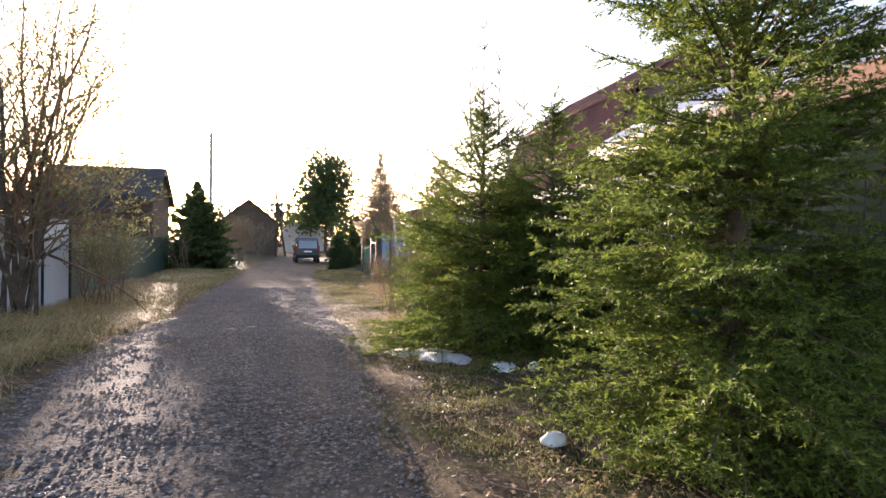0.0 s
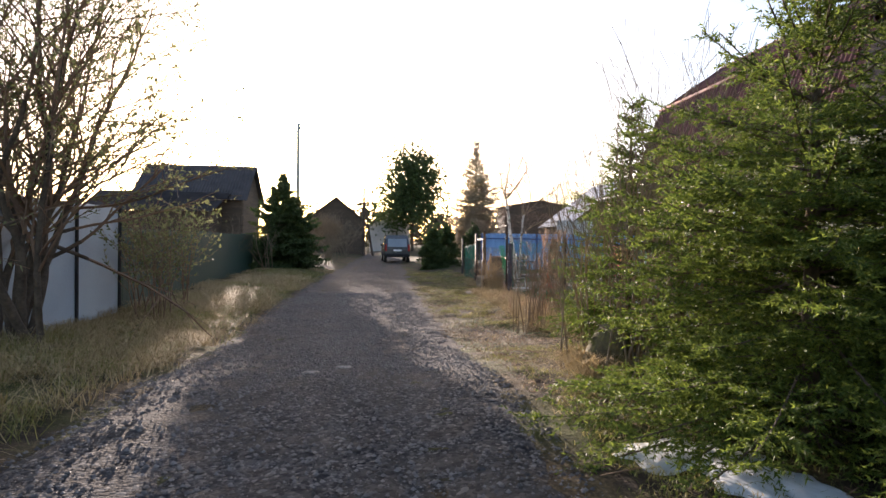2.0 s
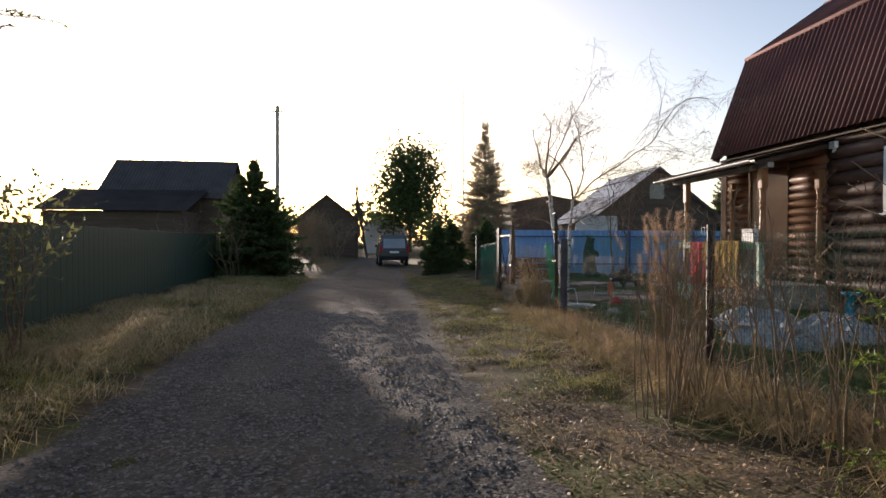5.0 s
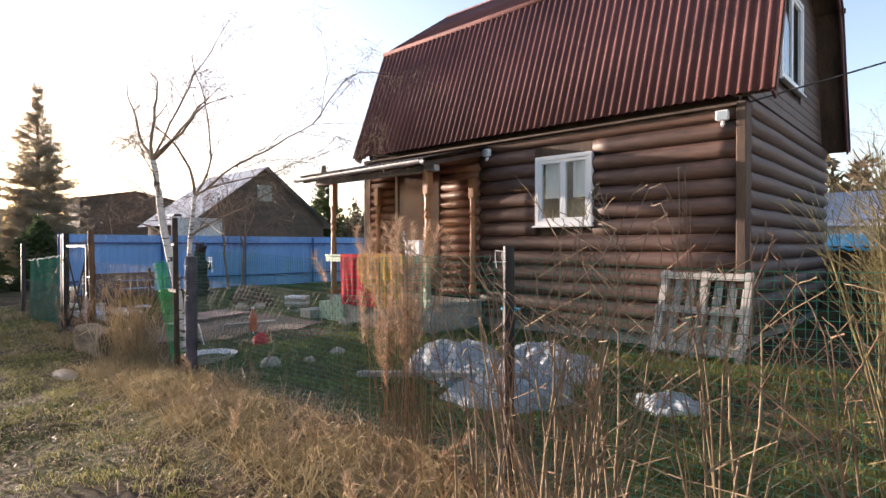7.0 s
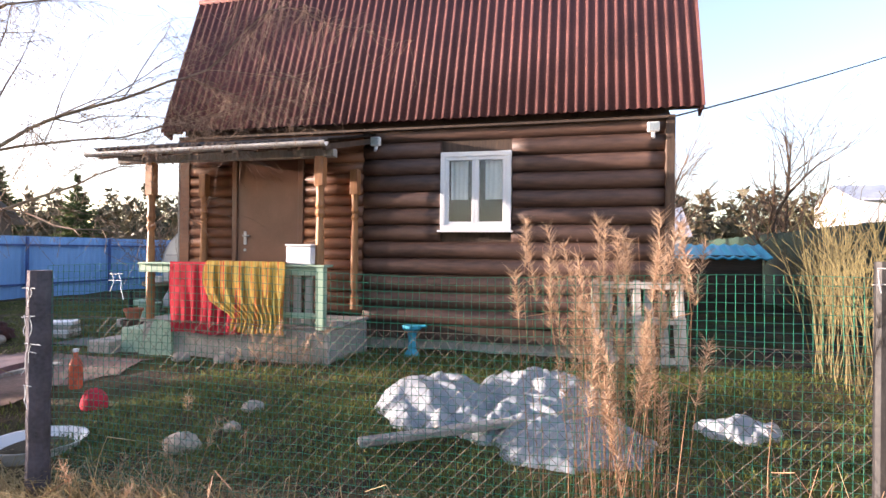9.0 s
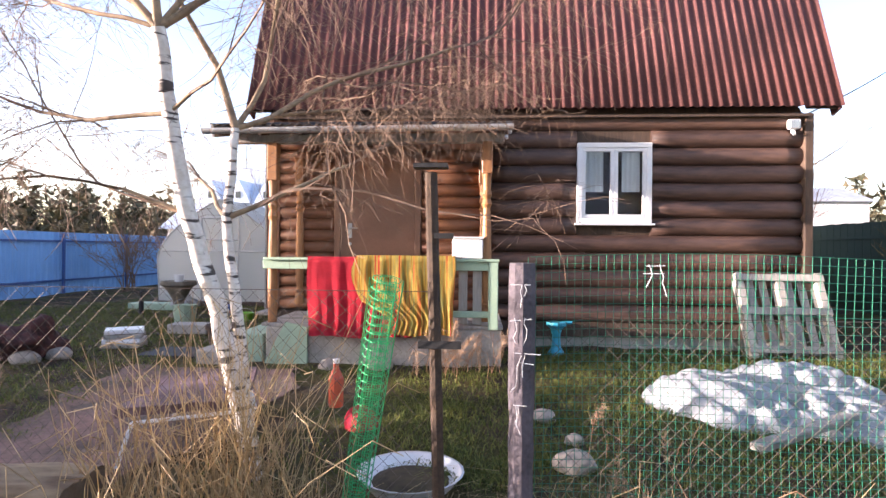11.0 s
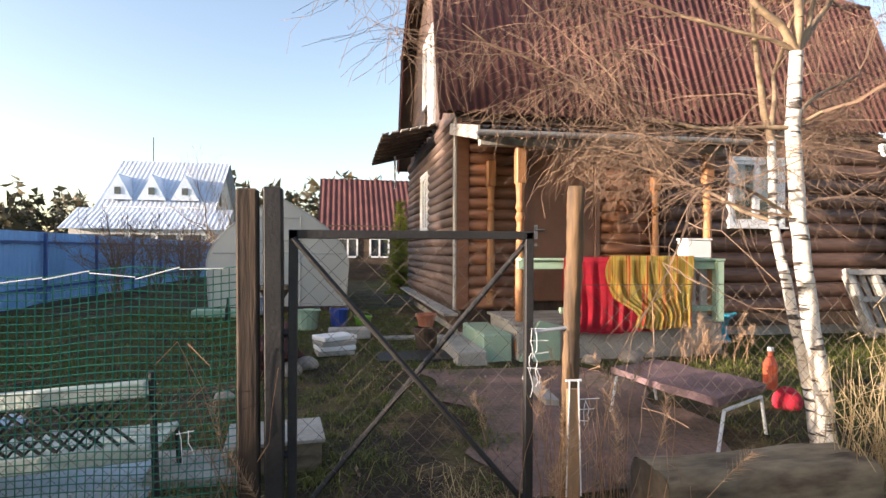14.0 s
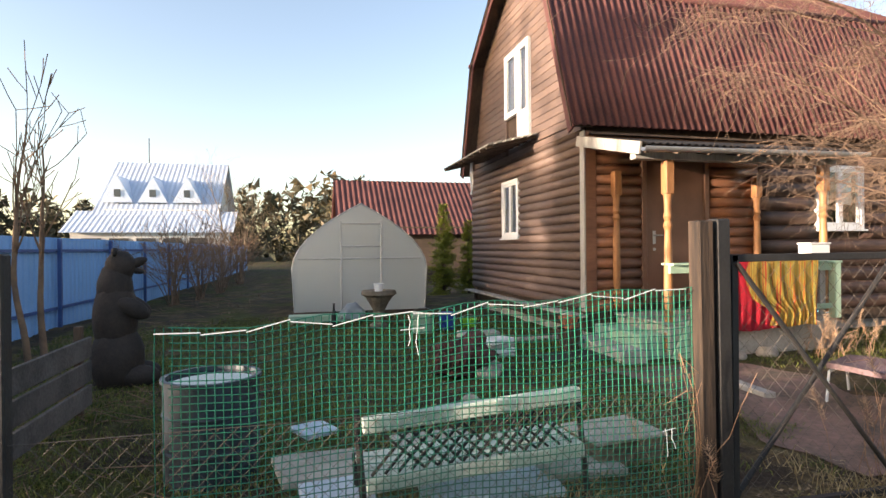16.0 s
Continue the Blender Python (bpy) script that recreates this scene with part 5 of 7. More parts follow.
tagged(mat_ob, "black rubber mat on the ground by the steps", "mat")


def bottle(at):
    b = thing("dark_bottle", "dark glass bottle upside down on a stick", "bottle", at)
    bm = bmesh.new()
    lathe(bm, [(0.04, 0), (0.045, 0.02), (0.045, 0.22), (0.02, 0.32), (0.02, 0.42)], 10)
    part("glass", bm, M_BLACK, b)


bottle((2.6, 8.15, ground_z(2.6, 8.1) + 0.02))


blob("compost_heap", (-1.45, 6.95, 0.1), (0.34, 0.3, 0.28), material("dead_red_leaves", (0.1, 0.035, 0.03), (0.03, 0.018, 0.016), 12, 0.9, 1.0, 40), "dark heap of dead reddish leaves on the lawn", "heap", 51, 0.7, 4)
for k in range(4):
    bm = bmesh.new()
    box(bm, -0.16, 0.16, -0.22, 0.22, 0, 0.055, 0.008)
    o = mesh_object("pale_board", bm, M_WHITE if k % 2 else M_CONCRETE)
    o.matrix_basis = pose(-0.7, 6.3, ground_z(-0.7, 6.3) + 0.008 + k * 0.06, 0, 0, 10 + 7 * k)
    tagged(o, "pale offcut board in a small stack on the lawn", "board", "stack of boards")

# ---- blue sheet fence ----
def blue_fence():
    fb = thing("blue_fence", "blue profiled sheet-metal fence with steel rails", "fence")
    a, b = Vector((-3.6, 13.3, 0)), Vector((34, 12.4, 0))
    d = (b - a)
    L = d.length
    ang = math.degrees(math.atan2(d.y, d.x))
    sheet = 1.15
    for i in range(int(L / sheet)):
        verts, faces = [], []
        n = 36
        for k in range(n + 1):
            x = sheet * k / n - 0.005
            w = 0.01 if (k // 3) % 2 else -0.01
            for z in (-0.08, 1.62):
                verts.append((x, w, z))
        for k in range(n):
            faces.append((2 * k, 2 * k + 2, 2 * k + 3, 2 * k + 1))
        if i == 0:
            first = data_object("fence_sheet", verts, faces, M_BLUE, fb)
            o = first
        else:
            o = new("fence_sheet", first.data)
            o.parent = fb
        p = a + d * (i * sheet / L)
        o.matrix_basis = pose(p.x, p.y, 0.0, 0, 0, ang)
    for z in (0.32, 1.38):
        bm = bmesh.new()
        box(bm, 0, L - 1, -0.06, -0.02, z - 0.025, z + 0.025, 0, pose(a.x, a.y, 0, 0, 0, ang))
        part("rail", bm, M_BLUE_DARK, fb)
    for i in range(int(L / 2.6)):
        p = a + d * (i * 2.6 / L)
        bm = bmesh.new()
        box(bm, -0.03, 0.03, -0.13, -0.065, -0.2, 1.6, 0.004, pose(p.x, p.y, 0, 0, 0, ang))
        part("post", bm, M_BLUE_DARK, fb)


blue_fence()


M_OLD_BOARD = material("rotten_boards", (0.12, 0.105, 0.098), (0.05, 0.044, 0.04), 4, 0.9, 0.4, 40, vary=0.2)


def board_edge():
    """Low fence of grey boards behind the mesh, beside the bear."""
    w = thing("board_wall", "low edging of weathered grey boards", "boards")
    for k in range(3):
        bm = bmesh.new()
        box(bm, -3.75, -2.2, -0.015, 0.015, 0.08 + k * 0.2, 0.25 + k * 0.2, 0.005, pose(0, 10.42 , 0, 0, 0, 0))
        part("board", bm, M_OLD_BOARD, w)
    for x in (-3.7, -2.3):
        bm = bmesh.new()
        box(bm, x - 0.03, x + 0.03, 10.44, 10.5, -0.15, 0.75, 0.005)
        part("stake", bm, M_DARK_WOOD, w)


board_edge()

# ---- trees and shrubs ----
M_NEEDLE = foliage("spruce_needles", (0.048, 0.082, 0.016), (0.195, 0.245, 0.042), 0.42)
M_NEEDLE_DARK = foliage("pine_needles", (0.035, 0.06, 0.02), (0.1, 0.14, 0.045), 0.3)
M_THUJA = foliage("thuja_leaves", (0.12, 0.16, 0.02), (0.3, 0.32, 0.04), 0.2)
M_BARK = material("dark_bark", (0.13, 0.095, 0.065), (0.05, 0.035, 0.025), 6, 0.95, 0.7, 30)
M_TWIG = material("brown_twigs", (0.27, 0.17, 0.105), (0.15, 0.09, 0.06), 3, 0.85, 0.1, 20)
M_TWIG_PALE = material("pale_stems", (0.28, 0.205, 0.125), (0.14, 0.098, 0.06), 3, 0.85, 0.1, 20)
M_DRY = foliage("dry_grass", (0.28, 0.2, 0.09), (0.55, 0.43, 0.23), 0.3)
M_DRY_RED = foliage("dry_reed", (0.3, 0.19, 0.12), (0.52, 0.37, 0.25), 0.3)
M_LAWN = foliage("lawn_green", (0.05, 0.085, 0.015), (0.2, 0.2, 0.05), 0.3)
M_GRASS = foliage("spring_grass", (0.07, 0.1, 0.02), (0.26, 0.24, 0.07), 0.3)


def numpy_object(name, verts, faces, mat, parent=None, kind=""):
    me = bpy.data.meshes.new(name)
    nv, nf, k = len(verts), len(faces), faces.shape[1]
    me.vertices.add(nv)
    me.vertices.foreach_set("co", verts.astype(np.float32).ravel())
    me.loops.add(nf * k)
    me.loops.foreach_set("vertex_index", faces.astype(np.int32).ravel())
    me.polygons.add(nf)
    me.polygons.foreach_set("loop_start", np.arange(0, nf * k, k, dtype=np.int32))
    me.update(calc_edges=True)
    me.materials.append(mat)
    ob = new(name, me)
    if parent:
        ob.parent = parent
    return tagged(ob, kind=kind)


def needles_on(p0, p1, per_m, length, width, rng, flat=0.5):
    """Thin triangles set round twigs given by start and end arrays."""
    d = p1 - p0
    ln = np.linalg.norm(d, axis=1)
    n = np.maximum(2, (ln * per_m).astype(int))
    idx = np.repeat(np.arange(len(p0)), n)
    t = rng.random(len(idx))[:, None]
    base = p0[idx] + d[idx] * t
    ax = d[idx] / np.maximum(ln[idx], 1e-6)[:, None]
    rv = rng.normal(size=(len(idx), 3))
    rv[:, 2] *= flat
    rv -= ax * np.sum(rv * ax, axis=1)[:, None]
    rv /= np.linalg.norm(rv, axis=1)[:, None] + 1e-6
    out = ax * 0.75 + rv * 0.8
    out /= np.linalg.norm(out, axis=1)[:, None]
    side = np.cross(out, rng.normal(size=(len(idx), 3)))
    side /= np.linalg.norm(side, axis=1)[:, None] + 1e-6
    L = length * (0.7 + 0.6 * rng.random(len(idx)))[:, None]
    a, b, c = base - side * width / 2, base + side * width / 2, base + out * L
    v = np.stack([a, b, c], 1).reshape(-1, 3)
    return v, np.arange(len(v)).reshape(-1, 3)


def spruce_parts(seed, h, r, per_m=110, whorl=0.14, branches=7, length=0.026, width=0.005, density=1.0, start=0.06):
    """Branches in whorls, each with side twigs that droop; returns wood and needles."""
    rng = np.random.default_rng(seed)
    segs = [(Vector((0, 0, -0.1)), Vector((0, 0, h * 0.5)), 0.02 * h, 0.011 * h), (Vector((0, 0, h * 0.5)), Vector((0, 0, h)), 0.011 * h, 0.004)]
    P0, P1 = [], []
    z = start * h
    while z < h * 0.98:
        f = z / h
        for _ in range(max(4, int(branches * (1 - 0.35 * f)))):
            az = rng.random() * 2 * math.pi
            full = (1 - (f / 0.86) ** 2.4) if f < 0.86 else 0.0
            L = r * (0.62 * max(0.0, full) + 0.38 * (1 - f)) * (0.66 + 0.55 * rng.random()) + 0.09
            up = 0.12 + 0.65 * f ** 1.5 - 0.25 * (1 - f) + rng.normal() * 0.13
            pts = []
            n = max(3, int(L / 0.16))
            zz = z + rng.normal() * 0.09
            for k in range(n + 1):
                t = k / n
                rad = L * t
                pts.append(np.array([math.cos(az) * rad, math.sin(az) * rad, zz + L * (up * t - 0.35 * (1 - f) * t * t + 0.22 * t ** 3)]))
            az_side = np.array([-math.sin(az), math.cos(az), 0])
            out = np.array([math.cos(az), math.sin(az), 0])
            for k in range(n):
                rr = 0.012 * (1 - k / n) * (1 - 0.5 * f) + 0.002
                segs.append((Vector(pts[k]), Vector(pts[k + 1]), rr, rr * 0.8))
                P0.append(pts[k]); P1.append(pts[k + 1])
                if k == 0 and L > 0.5:
                    continue
                for s in (-1, 1):
                    for q in range(max(1, int(2 * density))):
                        tw = (0.34 * (L - L * k / n) + 0.07) * (0.6 + 0.6 * rng.random())
                        st = pts[k] + (pts[k + 1] - pts[k]) * rng.random()
                        dr = out * (0.55 + 0.4 * rng.random()) + az_side * s * (0.5 + 0.5 * rng.random()) + np.array([0, 0, -0.1 + 0.3 * rng.normal() + 0.25 * f])
                        dr /= np.linalg.norm(dr)
                        mid = st + dr * tw * 0.6
                        end = mid + (dr + np.array([0, 0, -0.15 + 0.2 * f])) * tw * 0.45
                        P0 += [st, mid]; P1 += [mid, end]
                        if tw > 0.16:
                            for s2 in (-1, 1):
                                d2 = dr * 0.7 + np.cross(dr, [0, 0, 1]) * s2 * 0.7
                                st2 = st + dr * tw * (0.25 + 0.3 * rng.random())
                                P0.append(st2); P1.append(st2 + d2 * tw * 0.42)
        z += whorl * (0.75 + 0.5 * rng.random())
    P0, P1 = np.array(P0), np.array(P1)
    return segs, needles_on(P0, P1, per_m, length, width, rng)


def spruce(name, seed, h, r, at, label, mat=None, spin=0, wood=None, **kw):
    t = thing(name, label, "tree", (at[0], at[1], ground_z(at[0], at[1])), spin)
    segs, (v, f) = spruce_parts(seed, h, r, **kw)
    tv, tf = tubes(segs[:2], 9)
    data_object("trunk", tv, tf, wood or M_BARK, t, smooth=True)
    bv, bf = tubes(segs[2:], 4)
    tagged(data_object("branches", bv, bf, wood or M_BARK, t), kind="stuff")
    numpy_object("crown", v, f, mat or M_NEEDLE, t)
    return t


near = dict(per_m=135, whorl=0.125, branches=10, length=0.031, width=0.0105, density=1.0, start=0.02)
spruce("spruce", 11, 4.8, 1.17, (-5.33, -13.02), "dense young green spruce at the edge of the lane", **{**near, "start": 0.04, "branches": 15})
spruce_b = spruce("spruce", 12, 3.25, 1.55, (-5.55, -8.95), "broad young green spruce with snow under it", **near)
copy_thing(spruce_b, pose(-4.72, -9.25, 0.15, 0, 0, 130) @ Matrix.Diagonal((1, 1, 0.95, 1)))
spruce_c = spruce("spruce", 13, 2.8, 0.92, (-5.39, -6.05), "small young green spruce among bare saplings", **near)
copy_thing(spruce_c, pose(-4.47, -7.0, 0.1, 0, 0, 70))


def leader_spike(tree, x, y, z, h, seed):
    """Bare top shoots of a young spruce: a leader with rings of short upswept twigs."""
    rnd = random.Random(seed)
    segs = []
    for bx, by, hh in ((0, 0, h), (0.16, -0.1, h * 0.7), (-0.14, 0.1, h * 0.75)):
        p = Vector((x + bx, y + by, z))
        n = 5
        for k in range(n):
            q = p + Vector((rnd.gauss(0, 0.012), rnd.gauss(0, 0.012), hh / n))
            segs.append((p, q, 0.011 * (1 - k / n) + 0.003, 0.011 * (1 - (k + 1) / n) + 0.003))
            for _ in range(6 if k % 2 == 1 else 2):
                a, L = rnd.uniform(0, 6.28), (0.3 - 0.04 * k) * rnd.uniform(0.6, 1.1)
                e = q + Vector((L * 0.75 * math.cos(a), L * 0.75 * math.sin(a), L * 0.62))
                segs.append((q, e, 0.006, 0.003))
                for s in (0.4, 0.75):
                    b = q.lerp(e, s)
                    segs.append((b, b + Vector((rnd.gauss(0, 0.04), rnd.gauss(0, 0.04), 0.05)), 0.004, 0.002))
            p = q
    v, f = tubes(segs, 4)
    tagged(data_object("leader", v, f, M_SPIKE, tree), "bare top shoots")


M_SPIKE = material("spruce_shoots", (0.14, 0.13, 0.075), (0.07, 0.06, 0.035), 4, 0.85, 0.1, 30)
leader_spike(spruce_b, 0, 0, 2.7, 1.35, 5)
leader_spike(spruce_b, 0.4, -0.35, 2.2, 1.0, 7)
far_kw = dict(per_m=80, whorl=0.14, branches=13, length=0.1, width=0.04, density=1.0, start=0.01)
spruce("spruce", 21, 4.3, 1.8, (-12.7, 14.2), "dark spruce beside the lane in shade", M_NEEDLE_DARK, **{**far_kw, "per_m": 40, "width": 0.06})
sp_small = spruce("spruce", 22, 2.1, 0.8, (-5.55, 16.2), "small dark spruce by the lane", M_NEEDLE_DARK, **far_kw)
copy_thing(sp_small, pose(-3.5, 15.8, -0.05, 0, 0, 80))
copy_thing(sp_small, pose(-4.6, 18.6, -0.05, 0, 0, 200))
spruce("thuja", 24, 2.75, 0.42, (9.2, 4.45), "golden green pyramidal thuja behind the cabin", M_THUJA, per_m=90, whorl=0.1, branches=9, length=0.06, width=0.012)
spruce("thuja", 25, 2.3, 0.25, (9.4, 3.6), "slim golden green thuja behind the cabin", M_THUJA, per_m=90, whorl=0.1, branches=9, length=0.06, width=0.012)


def grow(rng, p, d, length, r, depth, segs, droop=0.0, spread=0.6, kids=3, wiggle=0.12, shrink=0.68, upward=0.05, minr=0.0025, bare=0.15):
    """A bare limb and its twigs."""
    n = max(2, int(length / 0.18))
    pts = [p]
    for k in range(n):
        d = d + Vector((rng.gauss(0, wiggle), rng.gauss(0, wiggle), rng.gauss(0, wiggle) + upward - droop * (k / n)))
        d.normalize()
        q = pts[-1] + d * (length / n)
        r0, r1 = max(minr, r * (1 - 0.75 * k / n)), max(minr, r * (1 - 0.75 * (k + 1) / n))
        segs.append((pts[-1], q, r0, r1))
        pts.append(q)
        if depth > 0 and k >= n * bare:
            for _ in range(kids if rng.random() < 0.8 else 1):
                if rng.random() < 0.55:
                    side = Vector((rng.gauss(0, 1), rng.gauss(0, 1), rng.gauss(0, 0.6)))
                    dd = (d + side * spread).normalized()
                    grow(rng, q, dd, length * shrink * (1 - 0.5 * k / n) * rng.uniform(0.6, 1.0), r1 * 0.55, depth - 1, segs, droop, spread, kids, wiggle, shrink, upward, minr)
    return pts


def bare_tree(name, at, seed, h, r, label, mat=None, twig_mat=None, stems=1, lean=0.1, depth=3, **kw):
    rng = random.Random(seed)
    t = thing(name, label, "tree", (at[0], at[1], ground_z(at[0], at[1])))
    trunk, twigs = [], []
    for s in range(stems):
        segs = []
        d = Vector((rng.gauss(0, lean), rng.gauss(0, lean), 1)).normalized()
        grow(rng, Vector((rng.gauss(0, 0.05 * (stems > 1) + 0.04 * stems ** 0.5 * (stems > 1)), rng.gauss(0, 0.05 * (stems > 1)), -0.1)), d, h * rng.uniform(0.8, 1.05), r * rng.uniform(0.7, 1.1), depth, segs, **kw)
        for q in segs:
            (trunk if q[2] > r * 0.45 else twigs).append(q)
    v, f = tubes(trunk, 8)
    tagged(data_object("trunk", v, f, mat or M_BARK, t, smooth=True), kind="stuff" if stems > 1 else "")
    v, f = tubes(twigs, 3)
    tagged(data_object("twigs", v, f, twig_mat or M_TWIG, t), kind="stuff")
    return t, twigs


def birch_material():
    m = material("birch_bark", (0.78, 0.74, 0.68), (0.55, 0.48, 0.4), 5, 0.7, 0.2, 40)
    nt = m.node_tree
    b = nt.nodes["Principled BSDF"]
    src = b.inputs["Base Color"].links[0].from_socket
    tc = nt.nodes.new("ShaderNodeTexCoord")
    mp = nt.nodes.new("ShaderNodeMapping")
    mp.inputs["Scale"].default_value = (3, 3, 16)
    ns = nt.nodes.new("ShaderNodeTexNoise")
    ns.inputs["Scale"].default_value, ns.inputs["Detail"].default_value = 1.6, 3
    ramp = nt.nodes.new("ShaderNodeValToRGB")
    ramp.color_ramp.elements[0].position, ramp.color_ramp.elements[1].position = 0.55, 0.6
    mix = nt.nodes.new("ShaderNodeMix")
    mix.data_type = "RGBA"
    nt.links.new(tc.outputs["Object"], mp.inputs[0])
    nt.links.new(mp.outputs[0], ns.inputs["Vector"])
    nt.links.new(ns.outputs[0], ramp.inputs[0])
    nt.links.new(ramp.outputs[0], mix.inputs["Factor"])
    nt.links.new(src, mix.inputs["A"])
    mix.inputs["B"].default_value = (0.06, 0.05, 0.045, 1)
    nt.links.new(mix.outputs["Result"], b.inputs["Base Color"])
    return m


M_BIRCH = birch_material()
M_LIMB = material("birch_limb", (0.36, 0.26, 0.16), (0.14, 0.095, 0.065), 6, 0.8, 0.2, 30)


def birch():
    """Two-stemmed birch inside the fence with hanging twigs."""
    rng = random.Random(4)
    t = thing("birch_tree", "white-barked birch with two stems and bare hanging twigs", "tree")
    A = [(-4.42, 3.06, -0.2), (-4.45, 3.12, 0.25), (-4.48, 3.27, 0.9), (-4.55, 3.42, 1.45), (-4.6, 3.5, 2.0), (-4.66, 3.53, 2.45)]
    B = [(-4.4, 3.1, -0.2), (-4.36, 3.14, 0.3), (-4.3, 3.24, 0.9), (-4.25, 3.33, 1.44), (-4.2, 3.3, 2.0)]
    trunk, twigs, limbwood = [], [], []
    for pts, r in ((A, 0.062), (B, 0.042)):
        P = [Vector(p) for p in pts]
        fine = []
        for k in range(len(P) - 1):
            for s in range(4):
                fine.append(P[k].lerp(P[k + 1], s / 4) + Vector((rng.gauss(0, 0.004), rng.gauss(0, 0.004), 0)))
        fine.append(P[-1])
        for k in range(len(fine) - 1):
            w = k / len(fine)
            trunk.append((fine[k], fine[k + 1], r * (1 - 0.42 * w), r * (1 - 0.42 * (k + 1) / len(fine))))
    limbs = [  # start, direction, length, radius
        (A[5], (-0.2, 0.75, 0.75), 1.5, 0.024), (A[5], (0.15, -0.55, 0.9), 1.5, 0.024), (A[5], (0.0, 0.1, 1), 1.9, 0.026),
        (A[4], (0.1, 0.95, 0.3), 2.2, 0.015), (A[3], (-0.1, 1, 0.35), 2.2, 0.012), (A[4], (-0.2, -0.9, 0.4), 1.3, 0.012),
        (B[4], (0.25, -0.7, 0.75), 1.9, 0.019), (B[4], (0.3, 0.3, 0.9), 1.4, 0.026), (B[4], (0.3, -0.95, 0.45), 2.3, 0.014), (A[5], (0.1, -0.9, 0.45), 2.2, 0.018), (B[3], (0.2, -0.9, 0.3), 1.9, 0.011), (B[3], (0.3, -0.85, 0.5), 1.5, 0.018), (B[3], (0.5, 0.7, 0.4), 1.4, 0.016), (A[5], (0.5, -0.2, 0.8), 1.3, 0.024), (B[4], (0.1, -0.97, 0.2), 3.3, 0.017), (A[3], (0.1, 0.95, 0.1), 2.6, 0.01), (A[5], (-0.05, 0.97, 0.4), 2.6, 0.014)]
    for p, d, L, r in limbs:
        segs = []
        grow(rng, Vector(p), Vector(d).normalized(), L, r, 2, segs, droop=0.1, spread=0.75, kids=2, wiggle=0.15, shrink=0.55, upward=0.04, minr=0.0016)
        for q in segs:
            (limbwood if q[2] > 0.011 else twigs).append(q)
    # fine hanging twigs
    hang = []
    for q in list(twigs):
        for _ in range(4 if q[1].z > 1.5 else 0):
            p, d = q[0].lerp(q[1], rng.random()), Vector((rng.gauss(0, 0.6), rng.gauss(0, 0.8), -0.25)).normalized()
            L = rng.uniform(0.15, 0.6)
            for k in range(4):
                d = (d + Vector((rng.gauss(0, 0.28), rng.gauss(0, 0.28), -0.12 + rng.gauss(0, 0.2)))).normalized()
                e = p + d * L / 4
                hang.append((p, e, 0.0014, 0.0012))
                p = e
    v, f = tubes(trunk, 10)
    data_object("trunk", v, f, M_BIRCH, t, smooth=True)
    v, f = tubes(limbwood, 8)
    tagged(data_object("limb", v, f, M_LIMB, t, smooth=True), "yellowish upper limbs", kind="stuff")
    v, f = tubes(twigs + hang, 3)
    tagged(data_object("twigs", v, f, M_BIRCH_TWIG, t), kind="stuff")


M_BIRCH_TWIG = material("birch_twigs", (0.23, 0.15, 0.1), (0.12, 0.08, 0.06), 3, 0.85, 0.1, 20)
birch()

# bare shrubs and saplings between lane and fence
for k, (x, y, h, n, lab) in enumerate(((-5.72, -3.42, 1.6, 18, "bare pale-stemmed shrub growing by the fence"), (-5.4, -3.9, 1.5, 4, "bare pale-stemmed shrub growing by the fence"), (-5.3, -4.7, 1.5, 9, "tangled bare shrub by the fence"), (-5.2, -5.4, 1.5, 9, "tangled bare shrub by the fence"))):
    bare_tree("bare_shrub", (x, y), 40 + k, h, 0.009, lab, M_TWIG_PALE, M_TWIG_PALE, stems=n, lean=0.13, depth=3, spread=0.75, kids=3, wiggle=0.1, upward=0.06, shrink=0.36, minr=0.0019, bare=0.35)
for k, (x, y, h, n) in enumerate(((-6.0, -6.5, 2.1, 9), (-5.8, -7.0, 2.5, 10), (-6.0, -7.3, 2.2, 8), (-5.5, -5.7, 2.1, 8), (-5.0, -6.6, 2.7, 10), (-5.3, -7.4, 2.6, 8))):
    bare_tree("bare_sapling", (x, y), 60 + k, h, 0.014, "thin bare saplings growing among the spruces", M_TWIG_PALE, M_TWIG_PALE, stems=n, lean=0.1, depth=2, spread=0.4, kids=1, wiggle=0.05, upward=0.06)
M_STEM_GREEN = material("yellow_green_stems", (0.19, 0.16, 0.065), (0.095, 0.075, 0.034), 3, 0.8, 0.1, 20)
for k, (x, y, h, n) in enumerate(((-3.4, -4.2, 1.7, 22), (-2.5, -4.15, 1.8, 24), (-1.6, -4.0, 1.8, 24), (-0.7, -4.0, 1.7, 22), (-3.0, -4.9, 2.0, 22), (-1.7, -4.9, 2.0, 22), (0.4, -4.4, 1.9, 22))):
    bare_tree("willow_thicket", (x, y), 160 + k, h, 0.009, "thicket of yellow-green upright stems in the garden corner", M_STEM_GREEN, M_STEM_GREEN, stems=n, lean=0.13, depth=2, spread=0.45, kids=2, wiggle=0.05, upward=0.05, shrink=0.4, minr=0.0028, bare=0.3)
